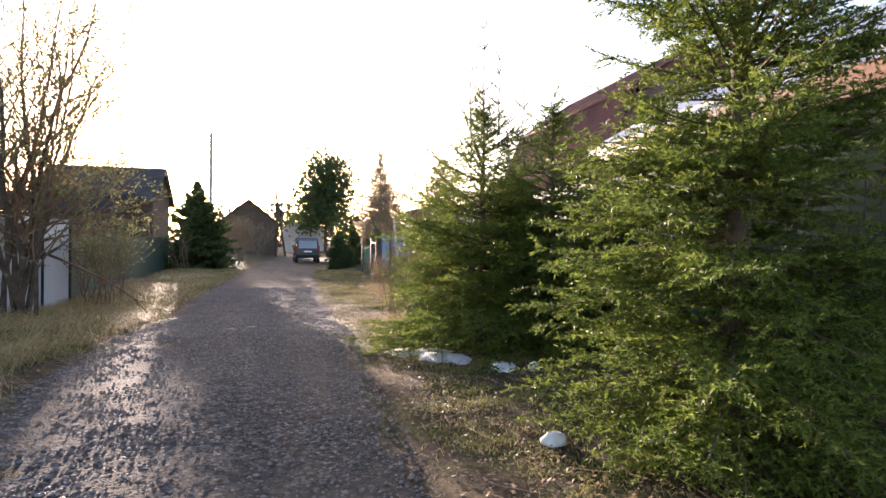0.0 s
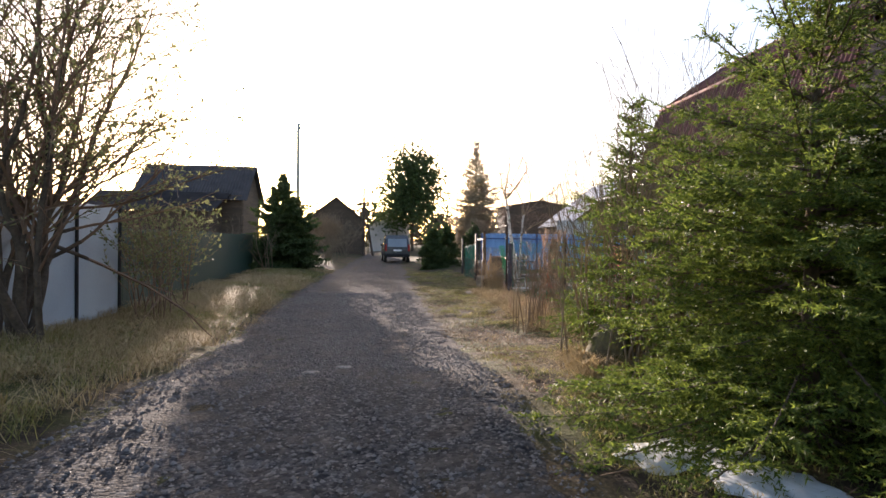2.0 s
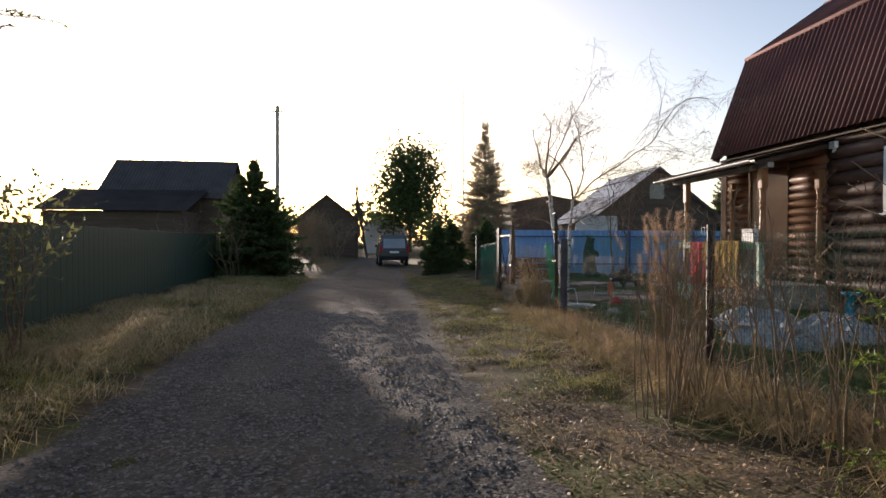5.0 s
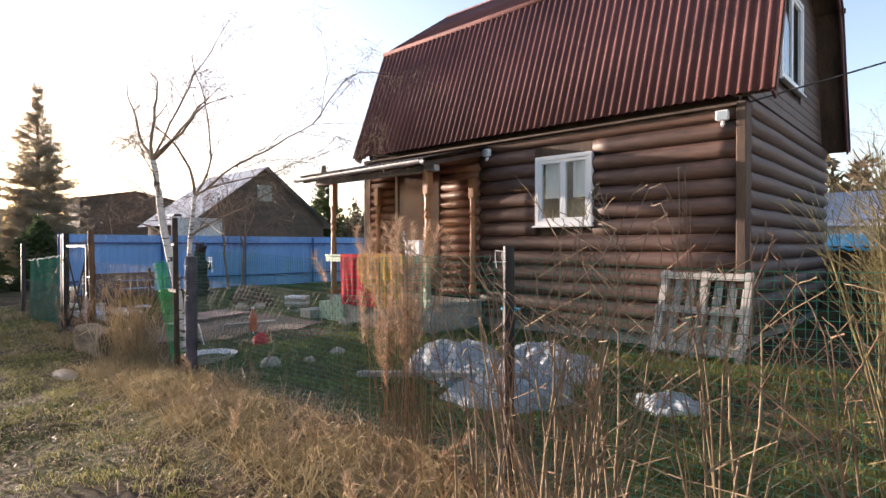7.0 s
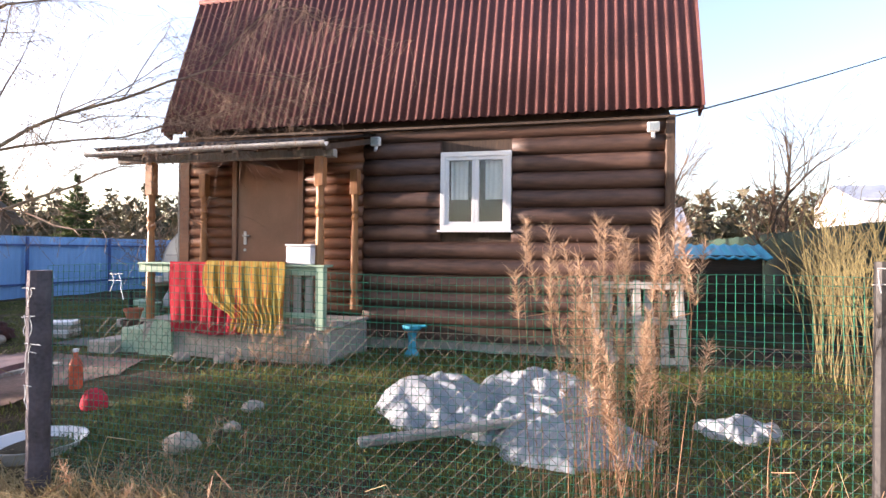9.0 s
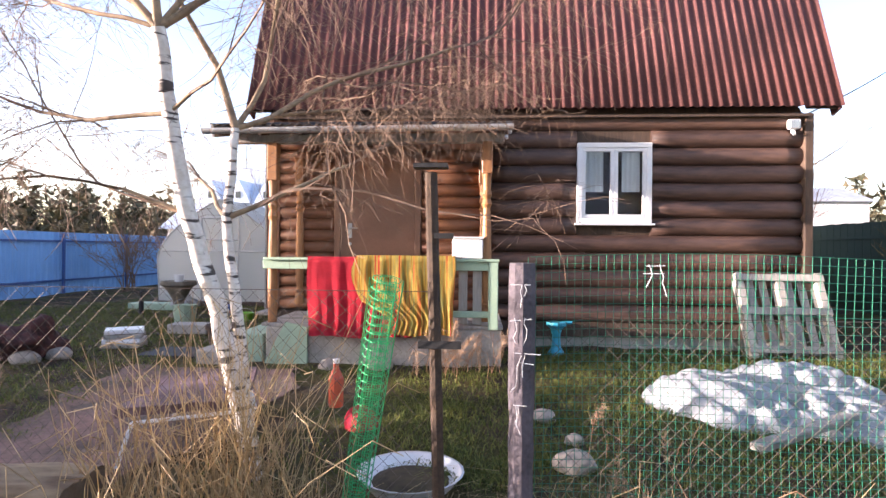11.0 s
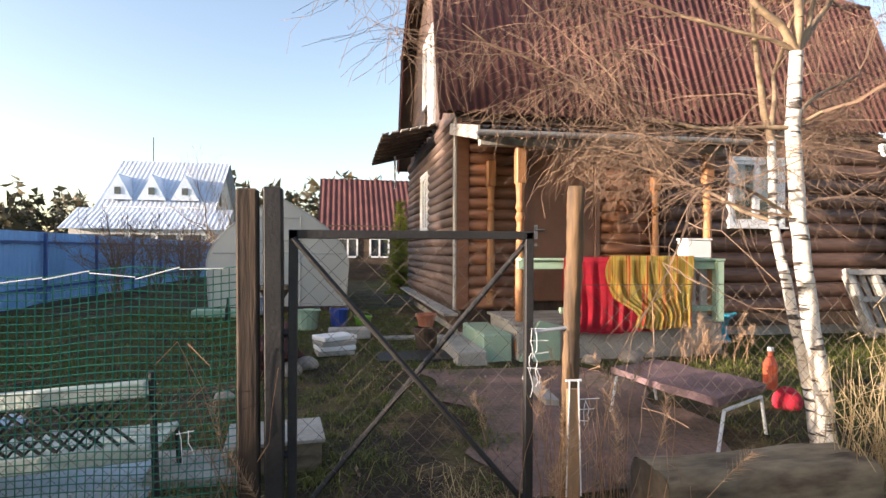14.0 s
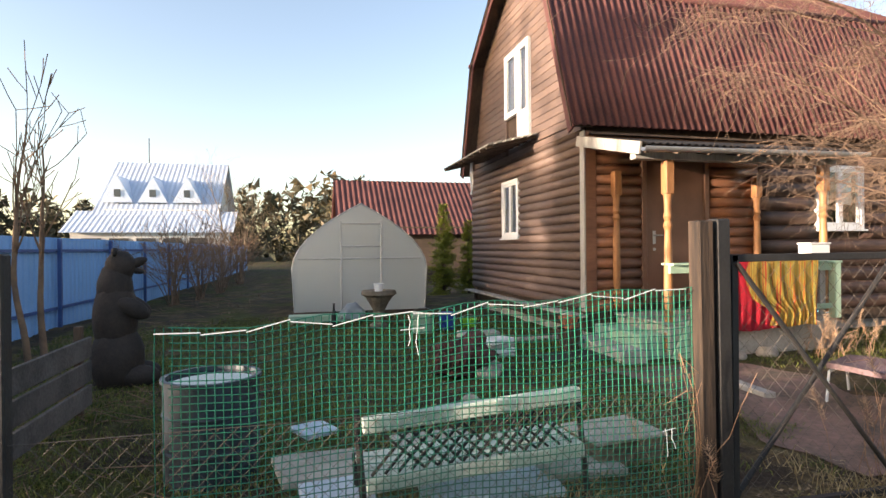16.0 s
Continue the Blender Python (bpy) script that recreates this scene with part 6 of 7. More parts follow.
for k, (x, y, h, n) in enumerate(((-5.73, -3.35, 1.45, 18), (-5.15, -3.75, 1.6, 6), (-5.35, -4.35, 1.3, 10), (-5.25, -2.75, 1.2, 9))):
    bare_tree("bare_shrub", (x, y), 180 + k, h, 0.0085, "upright brown-stemmed shrub growing on the verge", M_TWIG_PALE, M_TWIG, stems=n, lean=0.09, depth=2, spread=0.55, kids=2, wiggle=0.06, upward=0.07, shrink=0.3, minr=0.0022, bare=0.3)
# young tree by the bear, in two slim stems with buds
bare_tree("young_tree", (0.6, 12.0), 73, 3.3, 0.05, "slim bare young tree beside the blue fence", M_TWIG, M_TWIG, stems=2, lean=0.1, depth=2, spread=0.6, kids=2, wiggle=0.04, upward=0.09, shrink=0.6, minr=0.006, bare=0.3)
# willow over the sheet-metal gate across the lane
willow, willow_twigs = bare_tree("willow", (-12.1, -5.7), 80, 5.7, 0.052, "many-stemmed willow just coming into leaf", M_BARK, M_TWIG, stems=12, lean=0.42, depth=3, spread=0.7, kids=2, wiggle=0.07, upward=0.02, shrink=0.52, minr=0.0032)
M_LARCH = foliage("larch_twigs", (0.3, 0.24, 0.16), (0.5, 0.42, 0.3), 0.5)
# larch and other bare trees beyond
spruce("larch", 90, 7.2, 1.75, (-2.7, 20.2), "pale leafless larch behind small spruces", M_LARCH, wood=M_TWIG_PALE, per_m=60, whorl=0.19, branches=14, length=0.13, width=0.0115, start=0.1)
bare_tree("bare_tree", (9, -6.2), 91, 4.4, 0.07, "bare garden tree beyond the cabin", M_BARK, M_TWIG, stems=2, lean=0.1, depth=3, kids=2)
bare_tree("bare_tree", (11, -3.6), 92, 4.8, 0.07, "bare garden tree beyond the cabin", M_BARK, M_TWIG, stems=2, lean=0.12, depth=3, kids=2)
bare_tree("bare_tree", (19, 11.4), 93, 5.2, 0.06, "slender bare tree in the next garden", M_TWIG_PALE, M_TWIG_PALE, stems=2, lean=0.05, depth=3, kids=2, upward=0.1)
for k, (x, y) in enumerate(((10, 11.6), (12, 11.3), (14.5, 11.5), (8, 11.9), (16.5, 11.2))):
    bare_tree("currant_bush", (x, y), 100 + k, 1.9, 0.016, "bare dark bush along the blue fence", M_TWIG, M_TWIG, stems=16, lean=0.25, depth=2, kids=2, minr=0.005)
for k, (x, y) in enumerate(((-14.2, 10.5), (-13.4, 18.5), (-12.9, 12.2))):
    bare_tree("bare_bush", (x, y), 110 + k, 2.2, 0.02, "bare bush in front of the green fence", M_TWIG_PALE, M_TWIG_PALE, stems=6, lean=0.25, depth=3, kids=1)


for k, (x, y, h) in enumerate(((-12.0, 22, 2.4), (-11.6, 26, 2.6), (-11.9, 30, 2.8), (-11.4, 35, 3.0), (-13.0, 25, 3.0), (-11.2, 18.8, 1.6))):
    bare_tree("brown_bush", (x, y), 140 + k, h, 0.02, "brown leafless bush along the lane", M_TWIG_PALE, M_TWIG_PALE, stems=10, lean=0.3, depth=3, kids=2, minr=0.006)


def leafy_shrub(at, seed):
    """Shrub with small young leaves."""
    t, tw = bare_tree("leafy_shrub", at, seed, 1.7, 0.014, "shrub with pale new leaves before the green fence", M_TWIG, M_TWIG, stems=9, lean=0.25, depth=2, kids=2)
    rng = np.random.default_rng(seed)
    P0 = np.array([s[0] for s in tw]); P1 = np.array([s[1] for s in tw])
    v, f = needles_on(P0, P1, 7, 0.06, 0.04, rng, 1.0)
    numpy_object("leaves", v, f, M_LEAF, t, "stuff")


M_LEAF = foliage("young_leaves", (0.12, 0.14, 0.05), (0.32, 0.32, 0.14), 0.35)
wt0 = [q for q in willow_twigs if q[2] < 0.012]
wv, wf = needles_on(np.array([q[0] for q in wt0]), np.array([q[1] for q in wt0]), 11, 0.055, 0.026, np.random.default_rng(9), 1.0)
numpy_object("buds", wv, wf, M_LEAF, willow, "stuff")
leafy_shrub((-11.9, -2.7), 120)
leafy_shrub((-12.2, -1.9), 121)
leafy_shrub((-11.9, -1.2), 122)


def tree_crown(name, at, seed, h, r, z0, label, mat, count=2200, leaf=0.28, trunk=0.14, squash=0.8):
    """A far evergreen or wood-edge tree: trunk, limbs and many leaf clumps with gaps."""
    rng = np.random.default_rng(seed)
    t = thing(name, label, "tree", (at[0], at[1], ground_z(at[0], at[1])))
    rnd = random.Random(seed)
    segs = [(Vector((0, 0, -0.2)), Vector((0, 0, h * 0.85)), trunk, trunk * 0.3)]
    P = []
    for k in range(60):
        z = z0 + (h - z0) * rnd.random() ** 0.8
        a = rnd.random() * 6.283
        f = (z - z0) / (h - z0)
        L = r * (1 - 0.75 * f ** 1.6) * rnd.uniform(0.55, 1.05)
        e = Vector((math.cos(a) * L, math.sin(a) * L, z + 0.15 * L))
        segs.append((Vector((0, 0, z - 0.2)), e, 0.03, 0.012))
        for _ in range(count // 60):
            u = rng.normal(size=3) * np.array([0.26, 0.26, 0.2]) * r * squash
            P.append(np.array(e) * rng.uniform(0.5, 1.05) * np.array([1, 1, 0]) + np.array([0, 0, e.z]) + u)
    P = np.array(P)
    d = rng.normal(size=P.shape) * leaf
    v, f = needles_on(P - d * 0.3, P + d * 0.3, 26, leaf * 0.6, leaf * 0.28, rng, 1.0)
    tv, tf = tubes(segs, 6)
    data_object("trunk", tv, tf, M_BARK, t)
    numpy_object("crown", v, f, mat, t)


spruce("spruce", 26, 10.0, 2.3, (27, 45), "tall dark spruce beyond the barn", M_NEEDLE_DARK, per_m=22, whorl=0.35, branches=9, length=0.2, width=0.08)
spruce("spruce", 27, 8.0, 2.0, (33, 43), "tall dark spruce beyond the barn", M_NEEDLE_DARK, per_m=22, whorl=0.35, branches=9, length=0.2, width=0.08)
tree_crown("pine_tree", (-4.3, 58), 130, 11.4, 3.9, 3.2, "dense dark pine beyond the parked car", M_NEEDLE_DARK, 6000, leaf=0.42, trunk=0.22, squash=1.5)

# ---- far wood along the horizon ----
def far_wood():
    rng = np.random.default_rng(7)
    V = []
    for k in range(900):
        if k < 520:
            x, y = 55 + 40 * rng.random(), -70 + 190 * rng.random()
        elif k < 700:
            x, y = -60 + 120 * rng.random(), 95 + 30 * rng.random()
        else:
            x, y = -20 + 80 * rng.random(), -80 - 30 * rng.random()
        h = 6.0 + 4.0 * rng.random() + 1.0 * math.sin(y * 0.11)
        w = 1.2 + 1.6 * rng.random()
        m = 90
        conic = rng.random() < 0.35
        zz = rng.random(m) * h
        rad = w * (1 - zz / h) ** (0.9 if conic else 0.4) * np.sqrt(rng.random(m))
        a = rng.random(m) * 6.283
        c = np.stack([x + rad * np.cos(a), y + rad * np.sin(a), zz], 1)
        d1 = rng.normal(size=(m, 3)) * 0.5
        d2 = rng.normal(size=(m, 3)) * 0.5
        tri = np.stack([c, c + d1, c + d2], 1).reshape(-1, 3)
        V.append(tri)
    V = np.concatenate(V)
    F = np.arange(len(V)).reshape(-1, 3)
    o = numpy_object("far_wood", V, F, M_WOOD_FAR, None, "stuff")
    tagged(o, "distant mixed wood in early spring colours", "wood")


M_WOOD_FAR = foliage("far_foliage", (0.035, 0.04, 0.02), (0.14, 0.11, 0.065), 0.12)
far_wood()

# ---- buildings beyond ----
M_METAL_ROOF = material("blue_white_metal_roof", (0.6, 0.68, 0.78), (0.48, 0.56, 0.68), 0.8, 0.35, 0.05, 8, metal=0.2)
M_SIDING = material("pale_siding", (0.62, 0.6, 0.55), (0.5, 0.48, 0.44), 1.5, 0.8, 0.1)
M_BROWN_SIDING = material("brown_planks", (0.11, 0.075, 0.05), (0.06, 0.042, 0.03), 1.5, 0.85, 0.3, 12, stretch=(0.3, 0.3, 3))
M_DARK_ROOF = material("dark_roofing", (0.07, 0.06, 0.06), (0.04, 0.035, 0.035), 1.0, 0.8, 0.2)
M_SLATE = material("grey_sheet_roof", (0.5, 0.52, 0.56), (0.3, 0.32, 0.36), 1.5, 0.4, 0.1, 10, metal=0.3)
M_GREEN_SHEET = material("dark_green_sheet", (0.018, 0.05, 0.03), (0.012, 0.034, 0.022), 1.5, 0.6, 0.05)
M_SNOW = material("old_snow", (0.75, 0.78, 0.82), (0.5, 0.52, 0.53), 3, 0.7, 0.3, 18)


def gable_house(name, label, at, rz, w, d, wall_h, ridge_h, wall_mat, roof_mat, over=0.35, windows=(), category="house"):
    """A plain house: width along local y, depth along local x, ridge along y."""
    hs = thing(name, label, category, at, rz)
    for x in (0.0, d):
        bm = bmesh.new()
        box(bm, x - 0.08, x + 0.08, -w / 2, w / 2, -0.2, wall_h)
        part("wall", bm, wall_mat, hs)
    for y in (-w / 2, w / 2):
        bm = bmesh.new()
        prof = [(0.081, -0.2), (d - 0.081, -0.2), (d - 0.081, wall_h), (d / 2, ridge_h - 0.06), (0.081, wall_h)]
        f = [bm.verts.new((x, y - 0.07, z)) for x, z in prof]
        g = [bm.verts.new((x, y + 0.07, z)) for x, z in prof]
        bm.faces.new(f)
        bm.faces.new(g[::-1])
        for k in range(5):
            bm.faces.new((f[k], g[k], g[(k + 1) % 5], f[(k + 1) % 5]))
        part("wall", bm, wall_mat, hs)
    slope = (ridge_h - wall_h) / (d / 2)
    for a, b in (((-over, wall_h - over * slope), (d / 2, ridge_h)), ((d + over, wall_h - over * slope), (d / 2, ridge_h))):
        v, f = corrugated(a, b, -w / 2 - over, w / 2 + over, 0.25, 0.007 if roof_mat in (M_METAL_ROOF, M_SLATE) else 0.02, 0.03)
        data_object("roof", v, f, roof_mat, hs)
    for side, u, z0, ww, hh in windows:
        win = new("window")
        win.parent = hs
        t = 0.08
        bm = bmesh.new()
        if side == "front":
            for q in ((u - ww / 2, u + ww / 2, z0, z0 + t), (u - ww / 2, u + ww / 2, z0 + hh - t, z0 + hh), (u - ww / 2, u - ww / 2 + t, z0, z0 + hh), (u + ww / 2 - t, u + ww / 2, z0, z0 + hh), (u - t / 2, u + t / 2, z0, z0 + hh)):
                box(bm, -0.13, -0.085, *q)
        else:
            y = w / 2 if side == "left" else -w / 2
            s = 1 if side == "left" else -1
            y0, y1 = sorted((y + s * 0.075, y + s * 0.12))
            for q in ((u - ww / 2, u + ww / 2, z0, z0 + t), (u - ww / 2, u + ww / 2, z0 + hh - t, z0 + hh), (u - ww / 2, u - ww / 2 + t, z0, z0 + hh), (u + ww / 2 - t, u + ww / 2, z0, z0 + hh)):
                box(bm, q[0], q[1], y0, y1, q[2], q[3])
        part("frame", bm, M_WHITE, win)
        bm = bmesh.new()
        if side == "front":
            box(bm, -0.1, -0.085, u - ww / 2 + t, u + ww / 2 - t, z0 + t, z0 + hh - t)
        else:
            box(bm, u - ww / 2 + t, u + ww / 2 - t, min(y0, y1), min(y0, y1) + 0.02, z0 + t, z0 + hh - t)
        part("pane", bm, M_PANE_FAR, win)
    return hs


M_PANE_FAR = material("dark_window_pane", (0.05, 0.06, 0.07), (0.03, 0.035, 0.04), 1, 0.08, 0, spec=0.7)
# the blue and white house: broad roof with dormers
nb = gable_house("dormer_house", "large house with a pale blue metal roof and dormers", (25.8, 16.3, 0), 0, 5.3, 8.0, 3.6, 6.7, M_SIDING, M_METAL_ROOF, 0.5,
                 (("front", 0.6, 1.2, 1.6, 0.9), ("right", 3.0, 3.8, 0.9, 1.2)))
for k in range(3):
    y = -1.4 + k * 1.75
    bm = bmesh.new()
    v = [bm.verts.new(p) for p in ((0.3, y - 0.75, 4.0), (0.3, y + 0.75, 4.0), (0.3, y, 5.45), (3.2, y, 5.5))]
    bm.faces.new((v[0], v[1], v[2]))
    bm.faces.new((v[0], v[2], v[3]))
    bm.faces.new((v[1], v[3], v[2]))
    dm = part("dormer", bm, M_METAL_ROOF, nb)
    bm = bmesh.new()
    box(bm, 0.26, 0.29, y - 0.16, y + 0.16, 4.3, 4.7)
    part("dormer_window", bm, M_PANE_FAR, dm)
v, f = corrugated((-2.2, 2.3), (0.0, 3.5), -4.1, 4.0, 0.25, 0.008, 0.03)
data_object("veranda_roof", v, f, M_METAL_ROOF, nb)
bm = bmesh.new()
box(bm, -1.9, -0.1, -3.4, 3.6, -0.2, 2.3)
part("veranda", bm, M_SIDING, nb)
for k in range(5):
    bm = bmesh.new()
    box(bm, -1.94, -1.905, -2.8 + k * 1.25, -1.9 + k * 1.25, 1.1, 2.0)
    part("veranda_window", bm, M_PANE_FAR, nb)
bm = bmesh.new()
rod(bm, (4, 1.4, 6.2), (4, 1.4, 8.2), 0.03)
part("aerial", bm, M_BLACK, nb)
gable_house("red_roof_house", "low house with a dark red corrugated roof", (17.6, 3.6, 0), 0, 6.4, 5.5, 2.35, 4.75, M_BROWN_SIDING, M_ROOF, 0.4, (("front", 0.9, 0.9, 0.9, 0.9), ("front", 2.3, 0.9, 0.9, 0.9)))
# barn across the blue fence: its gable looks at the lane
barn = gable_house("brown_barn", "brown plank barn with a grey metal roof", (4.5, 27.0, 0), 0, 6.0, 7.7, 2.75, 5.65, M_BROWN_SIDING, M_SLATE, 0.5, ())
bm = bmesh.new()
box(bm, 0, 0.9, -0.03, 0.0, 0, 0.9, 0, pose(7.9, 23.9, 3.75))
w = mesh_object("loft_window", bm, M_PANE_FAR)
w.parent = barn
w.matrix_parent_inverse = barn.matrix_basis.inverted()
bm = bmesh.new()
box(bm, 3.3, 5.8, 23.6, 23.7, 0.0, 2.7)
w = mesh_object("lean_to", bm, M_SIDING)
w.parent = barn
w.matrix_parent_inverse = barn.matrix_basis.inverted()
gable_house("dark_shed", "long dark shed with a flat brown roof", (3.4, 41, 0), 0, 3.5, 6.6, 4.6, 5.2, M_BROWN_SIDING, M_DARK_ROOF, 0.3)
# summer house across the lane; brown planks put the walls' shade into the colour
dacha = gable_house("summer_house", "two-storey summer house with dark roof, seen against the sun", (-24.4, 37.4, 0), 90, 8.6, 6.5, 4.9, 7.8, M_BROWN_SIDING, M_DARK_ROOF, 0.5)
for y_front in (37.2,):
    bm = bmesh.new()
    vs = [bm.verts.new(p) for p in ((-31.5, 33.4, 3.3), (-21.4, 33.4, 3.3), (-21.0, 37.4, 5.1), (-31.5, 37.4, 5.1))]
    bm.faces.new(vs)
    bmesh.ops.solidify(bm, geom=list(bm.faces), thickness=0.08)
    o = mesh_object("veranda_roof", bm, M_DARK_ROOF)
    o.parent = dacha
    o.matrix_parent_inverse = dacha.matrix_basis.inverted()
    bm = bmesh.new()
    box(bm, -31, -21.8, 33.8, 37.3, -0.2, 3.3)
    o = mesh_object("veranda", bm, M_BROWN_SIDING)
    o.parent = dacha
    o.matrix_parent_inverse = dacha.matrix_basis.inverted()
gable_house("barn_roofed_house", "far house with a rounded dark roof by the lane", (-15.3, 47, 0), 0, 5, 5.2, 3.4, 5.5, M_BROWN_SIDING, M_DARK_ROOF, 0.4)
gable_house("far_shed", "far low grey shed at the end of the lane", (-9.6, 62, 0), 0, 5, 5, 3.2, 4.1, M_SIDING, M_SLATE, 0.3)
# neighbour's building behind the spruces
nbr = gable_house("neighbour_shed", "white-walled shed with a pale sheet roof and brown fascia", (-3.34, -11.67, 0), 0, 5.6, 5.0, 2.98, 4.4, M_SIDING, M_SLATE, 0.4)
bm = bmesh.new()
box(bm, -0.46, -0.43, -3.2, 3.2, 2.5, 2.74, 0.004)
part("fascia_board", bm, M_LOG_PORCH, nbr, "red-brown fascia board")
bm = bmesh.new()
box(bm, -0.42, -0.09, -3.15, 3.15, 2.52, 2.55)
part("soffit", bm, M_DARK_WOOD, nbr)
# buildings on the far side of the cabin
gable_house("white_house", "far white house beyond the gardens", (25, -17.5, 0), 0, 5.0, 6, 4.2, 5.2, M_WHITE, M_SLATE, 0.3)
gable_house("low_shed", "low shed with a turquoise roof beside the cabin", (6.2, -3.7, 0), 0, 3.0, 1.7, 1.3, 1.55, M_BROWN_SIDING, M_TURQ, 0.2)
gable_house("grey_house", "grey house beyond the cabin in shade", (18, -3.0, 0), 0, 5.0, 5, 2.2, 3.5, M_SIDING, M_SLATE, 0.3)


def slat_fence(name, label, a, b, h, mat, w=0.11, gap=0.02):
    t = thing(name, label, "fence")
    a, b = Vector((*a, 0)), Vector((*b, 0))
    d = b - a
    ang = math.degrees(math.atan2(d.y, d.x))
    n = int(d.length / (w + gap))
    me = None
    for i in range(n):
        p = a + d * (i / n)
        if me is None:
            bm = bmesh.new()
            box(bm, 0, w, -0.01, 0.01, -0.1, h, 0.003)
            o = part("slat", bm, mat, t)
            me = o.data
        else:
            o = new("slat", me)
            o.parent = t
        o.matrix_basis = pose(p.x, p.y, ground_z(p.x, p.y) + 0.02 * noise.noise((i * 0.9, 2, 2)), 0, 0, ang)
    for z in (0.3, h - 0.3):
        bm = bmesh.new()
        box(bm, 0, d.length, 0.012, 0.05, z, z + 0.05, 0, pose(a.x, a.y, ground_z(a.x, a.y), 0, 0, ang))
        part("rail", bm, mat, t)


slat_fence("slat_fence", "tall dark green slat fence behind the spruces", (-4.02, -13.2), (-4.02, -7.1), 2.0, M_GREEN_SHEET, 0.11, 0.0005)
slat_fence("green_fence", "dark green sheet fence along the lane", (-12.8, -2.1), (-13.9, 13.5), 1.5, M_GREEN_SHEET, 0.2, 0.004)
slat_fence("green_fence", "dark green sheet fence behind the cabin garden", (0.9, -5.6), (20, -6.6), 1.75, M_GREEN_SHEET, 0.24, 0.004)


def sheet_gate():
    """Pale sheet-metal gate leaves across the lane."""
    g = thing("metal_gate", "pale grey sheet-metal yard gate with dark seams", "gate")
    for y0, y1 in ((-5.9, -4.75), (-4.73, -3.52), (-3.5, -2.2)):
        bm = bmesh.new()
        box(bm, -12.64, -12.6, y0, y1, -0.05, 1.72, 0.004)
        part("leaf", bm, M_PALE_SHEET, g)
    for y in (-5.92, -3.51, -2.17):
        bm = bmesh.new()
        rod(bm, (-12.58, y, -0.3), (-12.58, y, 1.75), 0.025)
        part("post", bm, M_BLACK, g)
    for z in (0.25, 1.5):
        bm = bmesh.new()
        rod(bm, (-12.66, -5.9, z), (-12.66, -2.2, z), 0.02)
        part("rail", bm, M_BLACK, g)


M_PALE_SHEET = material("pale_sheet", (0.5, 0.56, 0.6), (0.4, 0.45, 0.5), 1.5, 0.5, 0.05)
sheet_gate()
gable_house("gate_house", "blue-grey house behind the sheet-metal gate", (-22, -4.5, 0), 0, 6.0, 6.5, 3.0, 5.6, M_PALE_SHEET, M_SLATE, 0.4)


def utility_pole(at, h, r, label, brace=False):
    p = thing("utility_pole", label, "pole", (at[0], at[1], ground_z(*at)))
    bm = bmesh.new()
    rod(bm, (0, 0, -0.3), (0, 0, h), r, r * 0.7, 10)
    part("shaft", bm, M_GREY_WOOD if not brace else M_DARK_WOOD, p)
    if r < 0.05:
        return
    bm = bmesh.new()
    rod(bm, (-0.3, 0, h - 0.3), (0.3, 0, h - 0.3), 0.04)
    part("crossarm", bm, M_DARK_WOOD, p)
    if brace:
        bm = bmesh.new()
        rod(bm, (0.9, 0, -0.2), (0.05, 0, h * 0.8), r * 0.8, r * 0.6)
        part("brace", bm, M_DARK_WOOD, p)


utility_pole((-13.1, 21.4), 8.1, 0.13, "tall pale utility pole by the lane")
utility_pole((-9.85, 40.8), 6.3, 0.14, "dark utility pole with a brace", True)
utility_pole((12, -13.2), 8.8, 0.13, "utility pole beyond the cabin garden")
utility_pole((-3.9, 19.6), 8.7, 0.03, "thin aerial mast behind the spruces")


